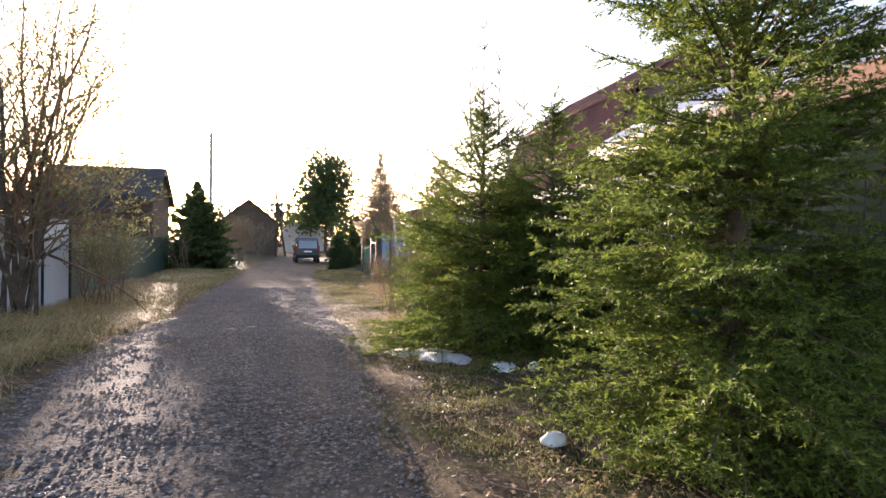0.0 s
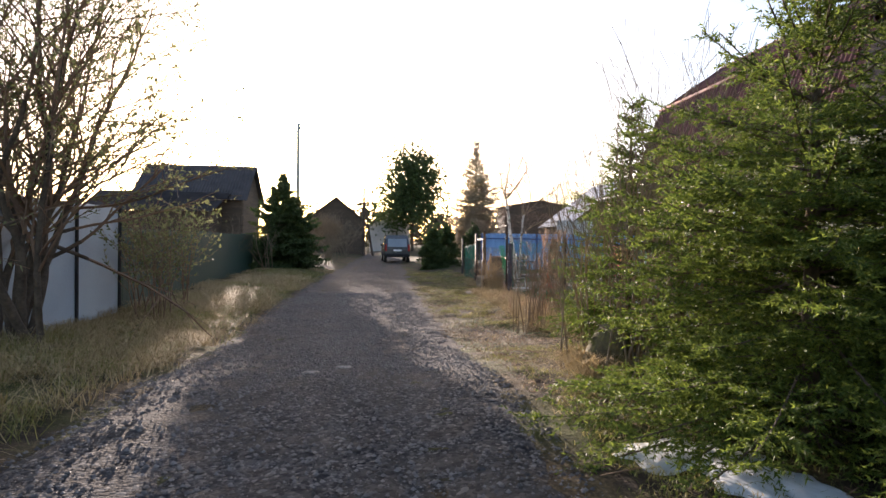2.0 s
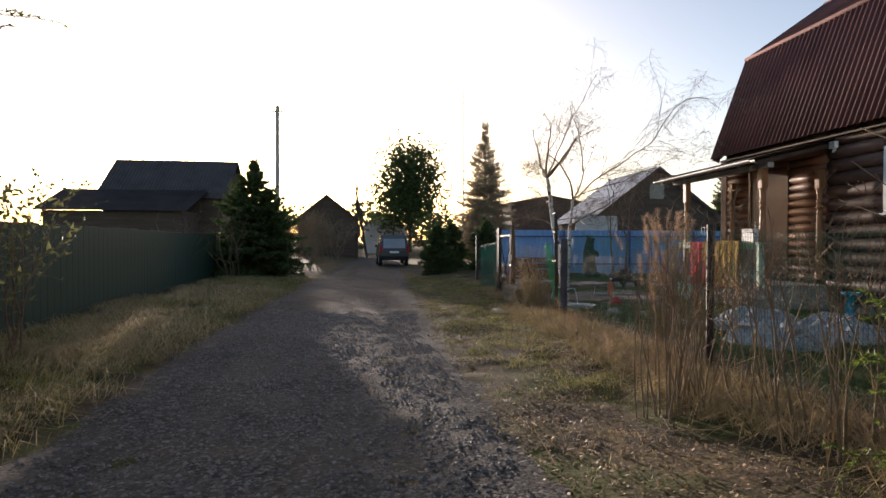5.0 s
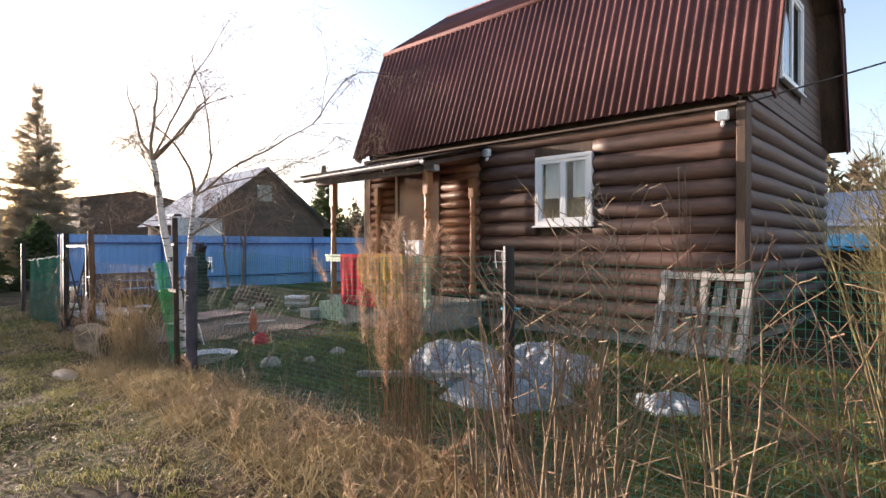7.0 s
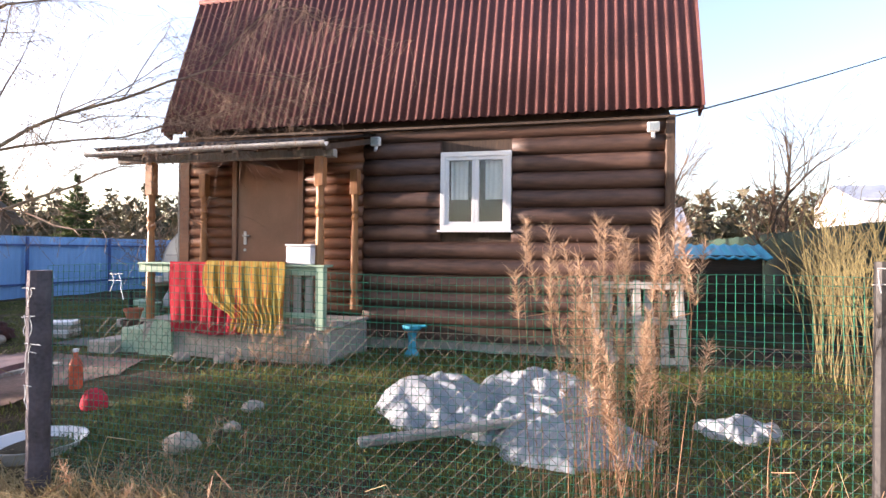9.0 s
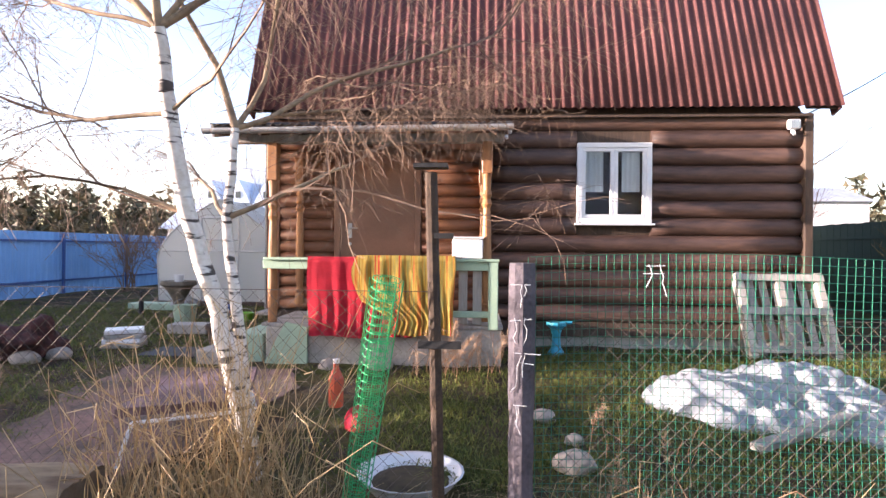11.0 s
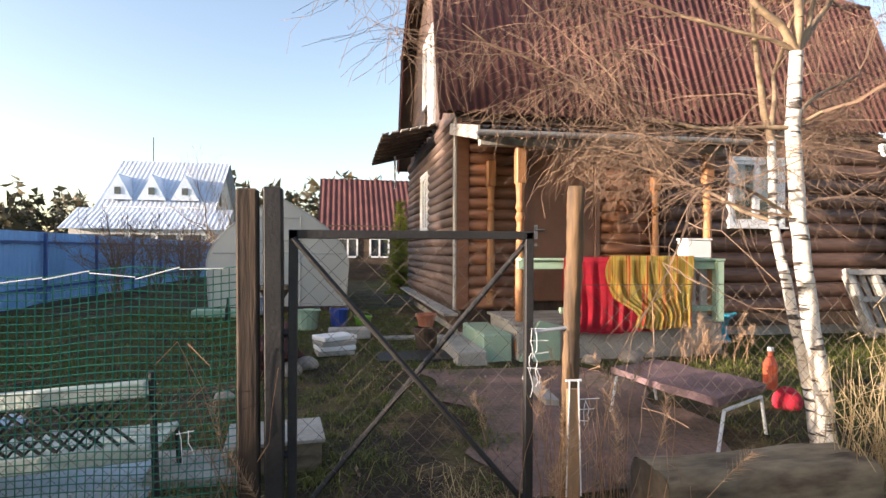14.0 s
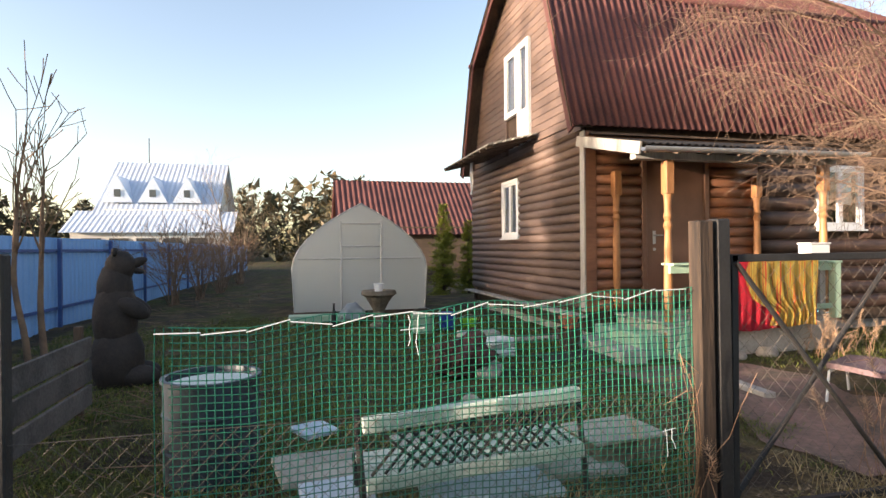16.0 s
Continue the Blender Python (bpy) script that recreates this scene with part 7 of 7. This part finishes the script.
# ---- parked car ----
def parked_car():
    c = thing("parked_car", "dark grey minivan parked on the lane, tail towards the walk", "car", (-7.15, 23.9, -0.22), 3)
    M_CAR = material("car_paint", (0.06, 0.065, 0.07), (0.05, 0.054, 0.058), 2, 0.25, 0.0, spec=0.6)
    M_TYRE = material("tyre_rubber", (0.02, 0.02, 0.02), None, 4, 0.9, 0.2)
    M_LAMP = material("red_lamp_glass", (0.35, 0.02, 0.02), None, 3, 0.2, 0)
    prof = [(0, 0.35), (0.0, 0.95), (0.25, 1.55), (0.6, 1.78), (2.6, 1.78), (3.35, 1.2), (4.2, 1.0), (4.35, 0.4)]
    bm = bmesh.new()
    L = [bm.verts.new((-0.82 + (0.1 if z > 1.1 else 0), y, z)) for y, z in prof]
    R = [bm.verts.new((0.82 - (0.1 if z > 1.1 else 0), y, z)) for y, z in prof]
    bm.faces.new(L)
    bm.faces.new(R[::-1])
    for k in range(len(prof)):
        bm.faces.new((L[k], R[k], R[(k + 1) % len(prof)], L[(k + 1) % len(prof)]))
    bmesh.ops.bevel(bm, geom=list(bm.edges), offset=0.06, segments=2, affect="EDGES")
    part("body", bm, M_CAR, c, smooth=False)
    bm = bmesh.new()
    v = [bm.verts.new(p) for p in ((-0.62, 0.0, 1.02), (0.62, 0.0, 1.02), (0.6, 0.24, 1.56), (-0.6, 0.24, 1.56))]
    bm.faces.new(v)
    bmesh.ops.translate(bm, vec=(0, -0.012, 0.0), verts=bm.verts)
    bmesh.ops.solidify(bm, geom=list(bm.faces), thickness=0.01)
    part("rear_window", bm, M_PANE_SKY, c)
    for x in (-0.74, 0.74):
        bm = bmesh.new()
        box(bm, x - 0.06, x + 0.06, -0.03, 0.02, 0.75, 1.2, 0.01)
        part("tail_lamp", bm, M_LAMP, c)
    bm = bmesh.new()
    box(bm, -0.8, 0.8, -0.1, 0.02, 0.35, 0.58, 0.04)
    part("bumper", bm, M_TYRE, c)
    bm = bmesh.new()
    box(bm, -0.26, 0.26, -0.02, -0.005, 0.75, 0.86, 0.003)
    part("number_plate", bm, M_WHITE, c)
    for x in (-0.74, 0.74):
        for y in (0.75, 3.4):
            w = new("wheel")
            w.parent = c
            w.matrix_basis = pose(x, y, 0.32, 0, 90, 0)
            bm = bmesh.new()
            lathe(bm, [(0.2, -0.1), (0.31, -0.1), (0.32, -0.05), (0.32, 0.05), (0.31, 0.1), (0.2, 0.1)], 20)
            part("tyre", bm, M_TYRE, w)
            bm = bmesh.new()
            lathe(bm, [(0.19, -0.101), (0.05, -0.07), (0.05, 0.07), (0.19, 0.101)], 16)
            part("rim", bm, M_STEEL, w)
        bm = bmesh.new()
        box(bm, x * 1.2 - 0.06, x * 1.2 + 0.06, 2.7, 2.8, 1.05, 1.22, 0.02)
        part("wing_mirror", bm, M_CAR, c)


# paler than the other panes: the sky's reflection is put into the colour
M_PANE_SKY = material("car_glass_sky_reflection", (0.25, 0.28, 0.3), (0.2, 0.23, 0.25), 1, 0.05, 0, spec=0.9)
parked_car()

# ---- snow patches ----
def snow_patch(at, sx, sy, seed):
    bm = bmesh.new()
    n = 40
    c = bm.verts.new((at[0], at[1], ground_z(*at) + 0.03))
    rings = []
    for t in (0.4, 0.75, 1.0):
        ring = []
        for k in range(n):
            a = 2 * math.pi * k / n
            q = t * (1 + 0.5 * noise.noise((math.cos(a) * 2.2 + seed, math.sin(a) * 2.2, 0)))
            x, y = at[0] + sx * q * math.cos(a), at[1] + sy * q * math.sin(a)
            ring.append(bm.verts.new((x, y, ground_z(x, y) + 0.035 * (1 - t ** 4) - 0.003)))
        rings.append(ring)
    for k in range(n):
        bm.faces.new((c, rings[0][k], rings[0][(k + 1) % n]))
        for p, q in zip(rings, rings[1:]):
            bm.faces.new((p[k], q[k], q[(k + 1) % n], p[(k + 1) % n]))
    tagged(mesh_object("snow_patch", bm, M_SNOW, smooth=True), "melting patch of old snow under the spruces", "snow", "snow patches")


snow_patch((-6.4, -9.04), 0.4, 0.26, 1)
snow_patch((-6.05, -9.56), 0.16, 0.3, 2)
snow_patch((-5.74, -10.25), 0.12, 0.25, 3)
snow_patch((-6.27, -9.4), 0.2, 0.35, 5)
blob("snow_lump", (-6.16, -12.34, ground_z(-6.16, -12.34) + 0.03), (0.09, 0.07, 0.06), M_SNOW, "lump of old snow on the verge", "snow", 8, 0.2)
blob("snow_lump", (-5.53, -10.59, ground_z(-5.53, -10.59) + 0.03), (0.06, 0.06, 0.06), M_SNOW, "lump of old snow on the verge", "snow", 9, 0.2)


for x, y, a, b, k in ((-8.54, -6.63, 0.09, 0.06, 3), (-8.83, -6.85, 0.1, 0.05, 6)):
    blob("lane_stone", (x, y, ground_z(x, y) + 0.035), (a, b, 0.02), M_STONE, "flat pale stone trodden into the lane", "stone", k, 0.25, group="lane stones")


def mossy_stump():
    s = thing("tree_stump", "mossy old stump leaning out of the verge", "stump", (-6.0, -6.83, ground_z(-6.0, -6.83) - 0.04))
    bm = bmesh.new()
    seg, n = 18, 8
    rings = []
    for j in range(n + 1):
        t = j / n
        rings.append([bm.verts.new(((0.34 - 0.2 * t ** 0.6) * (1 + 0.25 * noise.noise((math.cos(a) * 2, math.sin(a) * 2, t * 2))) * math.cos(a) + 0.12 * t, (0.34 - 0.2 * t ** 0.6) * (1 + 0.25 * noise.noise((math.cos(a) * 2, math.sin(a) * 2, t * 2 + 5))) * math.sin(a), 0.5 * t)) for a in [2 * math.pi * k / seg for k in range(seg)]])
    for p, q in zip(rings, rings[1:]):
        for k in range(seg):
            bm.faces.new((p[k], p[(k + 1) % seg], q[(k + 1) % seg], q[k]))
    bm.faces.new(rings[-1])
    part("bole", bm, M_MOSS, s, smooth=True)


M_MOSS = material("mossy_bark", (0.17, 0.17, 0.05), (0.07, 0.055, 0.03), 5, 0.95, 0.9, 30, c3=(0.12, 0.1, 0.05))
mossy_stump()

# ---- ground cover ----
def blades(name, xy, height, width, lean, mat, seed, label, category="grass", parent=None, curl=0.5):
    """Bent blades of grass, two triangles and a tip each."""
    rng = np.random.default_rng(seed)
    n = len(xy)
    z = np.array([ground_z(x, y) for x, y in xy])
    base = np.column_stack([xy, z - 0.01])
    h = height * (0.55 + 0.75 * rng.random(n))[:, None]
    a = rng.random(n) * 6.283
    d = np.column_stack([np.cos(a), np.sin(a), np.zeros(n)])
    le = (lean * (0.3 + rng.random(n)))[:, None]
    b = rng.random(n) * 6.283
    s = np.column_stack([np.cos(b), np.sin(b), np.zeros(n)]) * width / 2
    up = np.array([0, 0, 1.0])
    mid = base + d * h * le * 0.35 + up * h * 0.6
    tip = base + d * h * le * (0.9 + curl) + up * h * np.maximum(0.25, 1 - le * curl)
    v = np.stack([base - s, base + s, mid - s * 0.8, mid + s * 0.8, tip], 1).reshape(-1, 3)
    i = np.arange(n)[:, None] * 5
    f = np.concatenate([i + np.array([[0, 1, 3]]), i + np.array([[0, 3, 2]]), i + np.array([[2, 3, 4]])])
    o = numpy_object(name, v, f, mat, parent, "stuff")
    return tagged(o, label, category)


def scatter(n, x0, x1, y0, y1, seed, density=None):
    rng = np.random.default_rng(seed)
    p = np.column_stack([x0 + (x1 - x0) * rng.random(n), y0 + (y1 - y0) * rng.random(n)])
    if density is not None:
        keep = np.array([rng.random() < density(x, y) for x, y in p])
        p = p[keep]
    return p


def patchy(scale, seed, lo=-0.1):
    return lambda x, y: smooth01((noise.noise((x * scale, y * scale, seed)) - lo) * 2.5)


def tufts(n, per, spread, x0, x1, y0, y1, seed, density=None):
    """Points gathered in clumps."""
    rng = np.random.default_rng(seed)
    c = scatter(n, x0, x1, y0, y1, seed, density)
    size = 0.5 + rng.random(len(c))
    idx = np.repeat(np.arange(len(c)), per)
    return c[idx] + rng.normal(size=(len(idx), 2)) * spread * size[idx][:, None]


M_TUFT = foliage("yellow_green_tufts", (0.13, 0.15, 0.03), (0.42, 0.36, 0.13), 0.35)
east = lambda x, y: smooth01((x - road_mid(y) - 1.6) / 0.4)
west = lambda x, y: smooth01((road_mid(y) - 1.65 - x) / 0.4)
blades("grass_tufts", tufts(620, 60, 0.09, -12.6, -10.0, -15, 12, 71, west), 0.19, 0.006, 1.3, M_TUFT, 71, "clumps of yellow-green grass along the lane")
blades("grass_tufts", tufts(520, 55, 0.1, -12.6, -10.1, -15, 8, 72, west), 0.27, 0.006, 1.7, M_DRY, 72, "clumps of bent straw along the lane")
blades("grass_tufts", tufts(380, 55, 0.09, -7.3, -4.9, -15.5, -5, 73, east), 0.055, 0.006, 1.3, M_TUFT, 73, "low clumps of yellow-green grass along the lane")
blades("grass_tufts", tufts(420, 60, 0.12, -7.2, -4.9, -2.5, 14, 74, east), 0.07, 0.006, 1.2, M_TUFT, 74, "low mossy grass beside the lane")
blades("grass_tufts", tufts(150, 60, 0.09, -5.6, -5.0, -7, 3.2, 75, east), 0.26, 0.006, 1.9, M_DRY, 75, "matted bent straw at the foot of the fence")
blades("grass_tufts", tufts(420, 60, 0.12, -4.6, 3.8, 4.9, 12.0, 76), 0.07, 0.007, 1.2, M_LAWN, 76, "clumps of green lawn grass")
blades("grass_tufts", tufts(420, 60, 0.14, -4.6, -0.3, -3.6, 2.6, 77), 0.08, 0.007, 1.2, M_LAWN, 77, "clumps of green lawn grass")
blades("grass_tufts", tufts(26, 60, 0.08, -6.4, -5.6, -7.2, -6.45, 78), 0.3, 0.007, 1.8, M_DRY, 78, "matted straw round the old stump")
# short dry and green grass on the verges
blades("verge_grass", scatter(24000, -7.3, -5.0, -17, 14, 1, lambda x, y: patchy(0.9, 3)(x, y) * smooth01((x - road_mid(y) - 1.55) / 0.5)), 0.06, 0.006, 1.2, M_DRY, 1, "flattened dry grass along the lane")
blades("verge_grass", scatter(26000, -7.3, -5.0, -19, 14, 2, lambda x, y: patchy(0.7, 8, 0.05)(x, y) * smooth01((x - road_mid(y) - 1.6) / 0.5)), 0.07, 0.005, 0.8, M_GRASS, 2, "new green grass along the lane")
blades("verge_grass", scatter(60000, -13.4, -9.9, -15, 14, 3, lambda x, y: patchy(0.7, 12)(x, y) * smooth01((road_mid(y) - 1.5 - x) / 0.5)), 0.17, 0.008, 1.0, M_DRY, 3, "dry grass along the lane")
blades("verge_grass", scatter(26000, -13.4, -9.9, -15, 14, 4, lambda x, y: patchy(0.7, 15, 0.0)(x, y) * smooth01((road_mid(y) - 1.5 - x) / 0.5)), 0.12, 0.007, 0.8, M_GRASS, 4, "new green grass along the lane")
blades("lawn_grass", scatter(95000, -4.6, 4.4, -4.5, 12.5, 5, lambda x, y: patchy(0.5, 21, -0.45)(x, y) * (0.0 if (-0.2 < x and y < 4.8) or (x > -1.6 and 1.4 < y < 4.9) or (-4.8 < x < -1.7 and 3.4 < y < 5.8) else 1.0)), 0.075, 0.008, 1.0, M_LAWN, 5, "short spring lawn")
# rough dry grass between lane and fence
blades("dry_grass", scatter(7000, -5.5, -4.9, -6.0, 3.2, 6, patchy(0.8, 31, -0.2)), 0.2, 0.006, 1.3, M_DRY, 6, "rough dry grass at the foot of the fence")
blades("dry_grass", scatter(5000, -5.5, -4.8, -6.0, 2.6, 7, patchy(1.1, 35, -0.1)), 0.27, 0.006, 1.5, M_DRY_RED, 7, "rusty dry grass at the foot of the fence")
blades("dry_grass", scatter(5000, -5.4, -4.4, 4.9, 9.8, 8, patchy(1.2, 39, -0.1)), 0.16, 0.006, 1.2, M_DRY, 8, "dry grass at the foot of the mesh")


def stalks(name, at, spread, n, h, mat, seed, label, plume=0.0, lean=0.12, r=0.004, least=0.35, sway=0.17, head=0.2):
    """Tall dead stalks, some with feathery heads."""
    rnd = random.Random(seed)
    t = thing(name, label, "dry plant", (at[0], at[1], ground_z(*at)))
    segs, heads = [], []
    for _ in range(n):
        p = Vector((rnd.gauss(0, spread[0]), rnd.gauss(0, spread[1]), -0.03))
        d = Vector((rnd.gauss(0, lean), rnd.gauss(0, lean), 1)).normalized()
        L = h * rnd.uniform(least, 1.12)
        for k in range(5):
            q = p + d * L / 5
            segs.append((p, q, r * (1 - 0.12 * k), r * (0.88 - 0.12 * k)))
            p = q
            d = (d + Vector((rnd.gauss(0, sway), rnd.gauss(0, sway), -0.04))).normalized()
            if k > 1 and rnd.random() < 0.2:
                d2 = (d + Vector((rnd.gauss(0, 0.5), rnd.gauss(0, 0.5), -1.2))).normalized()
                segs.append((p, p + d2 * 0.14, r * 0.8, r * 0.6))
        if plume and rnd.random() < plume:
            heads.append((p - d * rnd.uniform(0.5, 1.1) * head, p + d * 0.06))
    v, f = tubes(segs, 3)
    tagged(data_object("stems", v, f, mat, t), kind="stuff")
    if heads:
        rng = np.random.default_rng(seed)
        v, f = needles_on(np.array([a for a, b in heads]), np.array([b for a, b in heads]), 520, 0.06, 0.003, rng, 1.0)
        numpy_object("plumes", v, f, M_DRY_RED, t, "stuff")
    return t


M_STRAW = foliage("straw", (0.34, 0.25, 0.14), (0.64, 0.51, 0.31), 0.4)
M_STRAW_RED = foliage("rusty_straw", (0.27, 0.15, 0.09), (0.46, 0.29, 0.18), 0.35)
stalks("dry_clump", (-5.06, 2.88), (0.13, 0.18), 260, 1.15, M_STRAW, 1, "thick clump of pale dead stalks by the birch", 0.0, 0.17, 0.0034, 0.2)
stalks("dry_clump", (-5.12, 3.3), (0.14, 0.2), 130, 0.95, M_STRAW, 2, "clump of pale dead stalks by the birch", 0.0, 0.16, 0.0034, 0.25)
stalks("reed_clump", (-4.85, -1.6), (0.1, 0.13), 75, 1.42, M_STRAW_RED, 3, "tall rusty reeds with feathery heads by the fence", 0.85, 0.06, 0.0028, 0.55, 0.06, 0.3)
stalks("reed_clump", (-5.2, -2.3), (0.25, 0.3), 26, 0.8, M_STRAW_RED, 4, "rusty reeds with feathery heads by the fence", 0.3, 0.14, 0.003, 0.35, 0.1)
stalks("reed_clump", (-4.6, 0.9), (0.3, 0.3), 22, 0.42, M_STRAW_RED, 5, "low rusty stalks inside the fence", 0.1, 0.2)
stalks("reed_clump", (-1.75, 1.9), (0.15, 0.25), 40, 0.5, M_STRAW_RED, 15, "rusty dead plant at the foot of the porch", 0.6, 0.2)
for k, (x, y, h, n) in enumerate(((-5.5, -1.0, 0.6, 30), (-5.4, 0.3, 0.5, 30), (-5.6, -2.9, 0.8, 26), (-5.4, 1.2, 0.5, 26), (-5.3, -4.4, 1.0, 30), (-5.25, -5.2, 1.1, 30), (-5.2, -6.0, 1.1, 24))):
    stalks("dry_stalks", (x, y), (0.22, 0.32), n, h, M_STRAW, 20 + k, "scattered dead stalks by the fence", 0.04, 0.22, 0.003)
stalks("dry_clump", (-5.0, 5.05), (0.2, 0.22), 70, 0.75, M_STRAW_RED, 16, "rusty dead stalks beside the cut log", 0.2, 0.12, 0.003, 0.4, 0.1)
stalks("dry_stalks", (-4.95, 6.7), (0.04, 0.06), 16, 0.95, M_STRAW_RED, 40, "dead climbing stems on the gate post", 0.2, 0.06, 0.003)


# fallen leaves and gravel
def flakes(name, pts, size, mat, seed, label, category):
    rng = np.random.default_rng(seed)
    n = len(pts)
    z = np.array([ground_z(x, y) for x, y in pts])
    c = np.column_stack([pts, z + 0.012 + 0.02 * rng.random(n)])
    a = rng.normal(size=(n, 3))
    a[:, 2] *= 0.35
    a /= np.linalg.norm(a, axis=1)[:, None]
    b = np.cross(a, rng.normal(size=(n, 3)) * 0.3 + np.array([0, 0, 1]))
    b /= np.linalg.norm(b, axis=1)[:, None] + 1e-6
    s = (size * (0.6 + 0.8 * rng.random(n)))[:, None]
    v = np.stack([c - a * s, c + b * s * 0.55, c + a * s, c - b * s * 0.55], 1).reshape(-1, 3)
    f = np.arange(n * 4).reshape(-1, 4)
    return tagged(numpy_object(name, v, f, mat, None, "stuff"), label, category)


M_LITTER = foliage("leaf_litter", (0.16, 0.1, 0.06), (0.42, 0.3, 0.19), 0.15)
flakes("fallen_leaves", scatter(42000, -7.6, -4.8, -18, 8, 51, lambda x, y: patchy(0.8, 51, -0.2)(x, y) * smooth01((x - road_mid(y) - 1.4) / 0.5)), 0.016, M_LITTER, 51, "brown fallen leaves on the verge", "leaves")
flakes("fallen_leaves", scatter(5000, -12.6, -10.2, -14, 14, 52, patchy(0.8, 57, -0.1)), 0.018, M_LITTER, 52, "brown fallen leaves on the verge", "leaves")
flakes("fallen_leaves", scatter(6000, -4.6, 4, 4.8, 12.5, 53, patchy(0.6, 59, 0.0)), 0.018, M_LITTER, 53, "brown fallen leaves in the garden", "leaves")


def sticks():
    """Dead twigs and cut stems lying about."""
    rnd = random.Random(77)
    segs = []
    for k in range(420):
        if k < 200:
            x, y = rnd.uniform(-4.8, -1.0), rnd.uniform(9.2, 11.8)
        elif k < 300:
            x, y = rnd.uniform(-7.2, -5.2), rnd.uniform(-16, 6)
        else:
            x, y = rnd.uniform(3, 12), rnd.uniform(9.5, 12.2)
        a, L = rnd.uniform(0, 6.28), rnd.uniform(0.1, 0.55)
        p = Vector((x, y, ground_z(x, y) + 0.012))
        q = Vector((x + L * math.cos(a), y + L * math.sin(a), ground_z(x + L * math.cos(a), y + L * math.sin(a)) + rnd.uniform(0.01, 0.1)))
        segs.append((p, q, rnd.uniform(0.003, 0.009), 0.002))
    v, f = tubes(segs, 4)
    tagged(data_object("fallen_sticks", v, f, M_TWIG), "dead sticks lying on the ground", "sticks", kind="stuff")


sticks()


def gravel():
    rng = np.random.default_rng(60)
    n = 70000
    y = -17.5 + 21 * rng.random(n) ** 0.9
    u = rng.random(n) * 2 - 1
    x = np.array([road_mid(v) for v in y]) + u * 1.6
    z = np.array([ground_z(a, b) for a, b in zip(x, y)]) + 0.05 * (1 - np.abs(u) ** 6) - 0.012 - 0.035 * np.exp(-((np.abs(u) - 0.5) / 0.2) ** 2)
    r = 0.005 + 0.015 * rng.random(n) ** 3
    c = np.column_stack([x, y, z + 0.002])
    octa = np.array([[1, 0, 0], [0, 1, 0], [-1, 0, 0], [0, -1, 0], [0, 0, 0.8]])
    jit = octa[None] * r[:, None, None] * (0.7 + 0.6 * rng.random((n, 5, 1)))
    v = (c[:, None, :] + jit).reshape(-1, 3)
    i = np.arange(n)[:, None] * 5
    f = np.concatenate([i + np.array([[k, (k + 1) % 4, 4]]) for k in range(4)])
    tagged(numpy_object("loose_gravel", v, f, M_PEBBLE, None, "stuff"), "loose grey gravel stones on the lane", "gravel")


M_PEBBLE = foliage("pebbles", (0.035, 0.033, 0.033), (0.2, 0.185, 0.17), 0.0)
gravel()
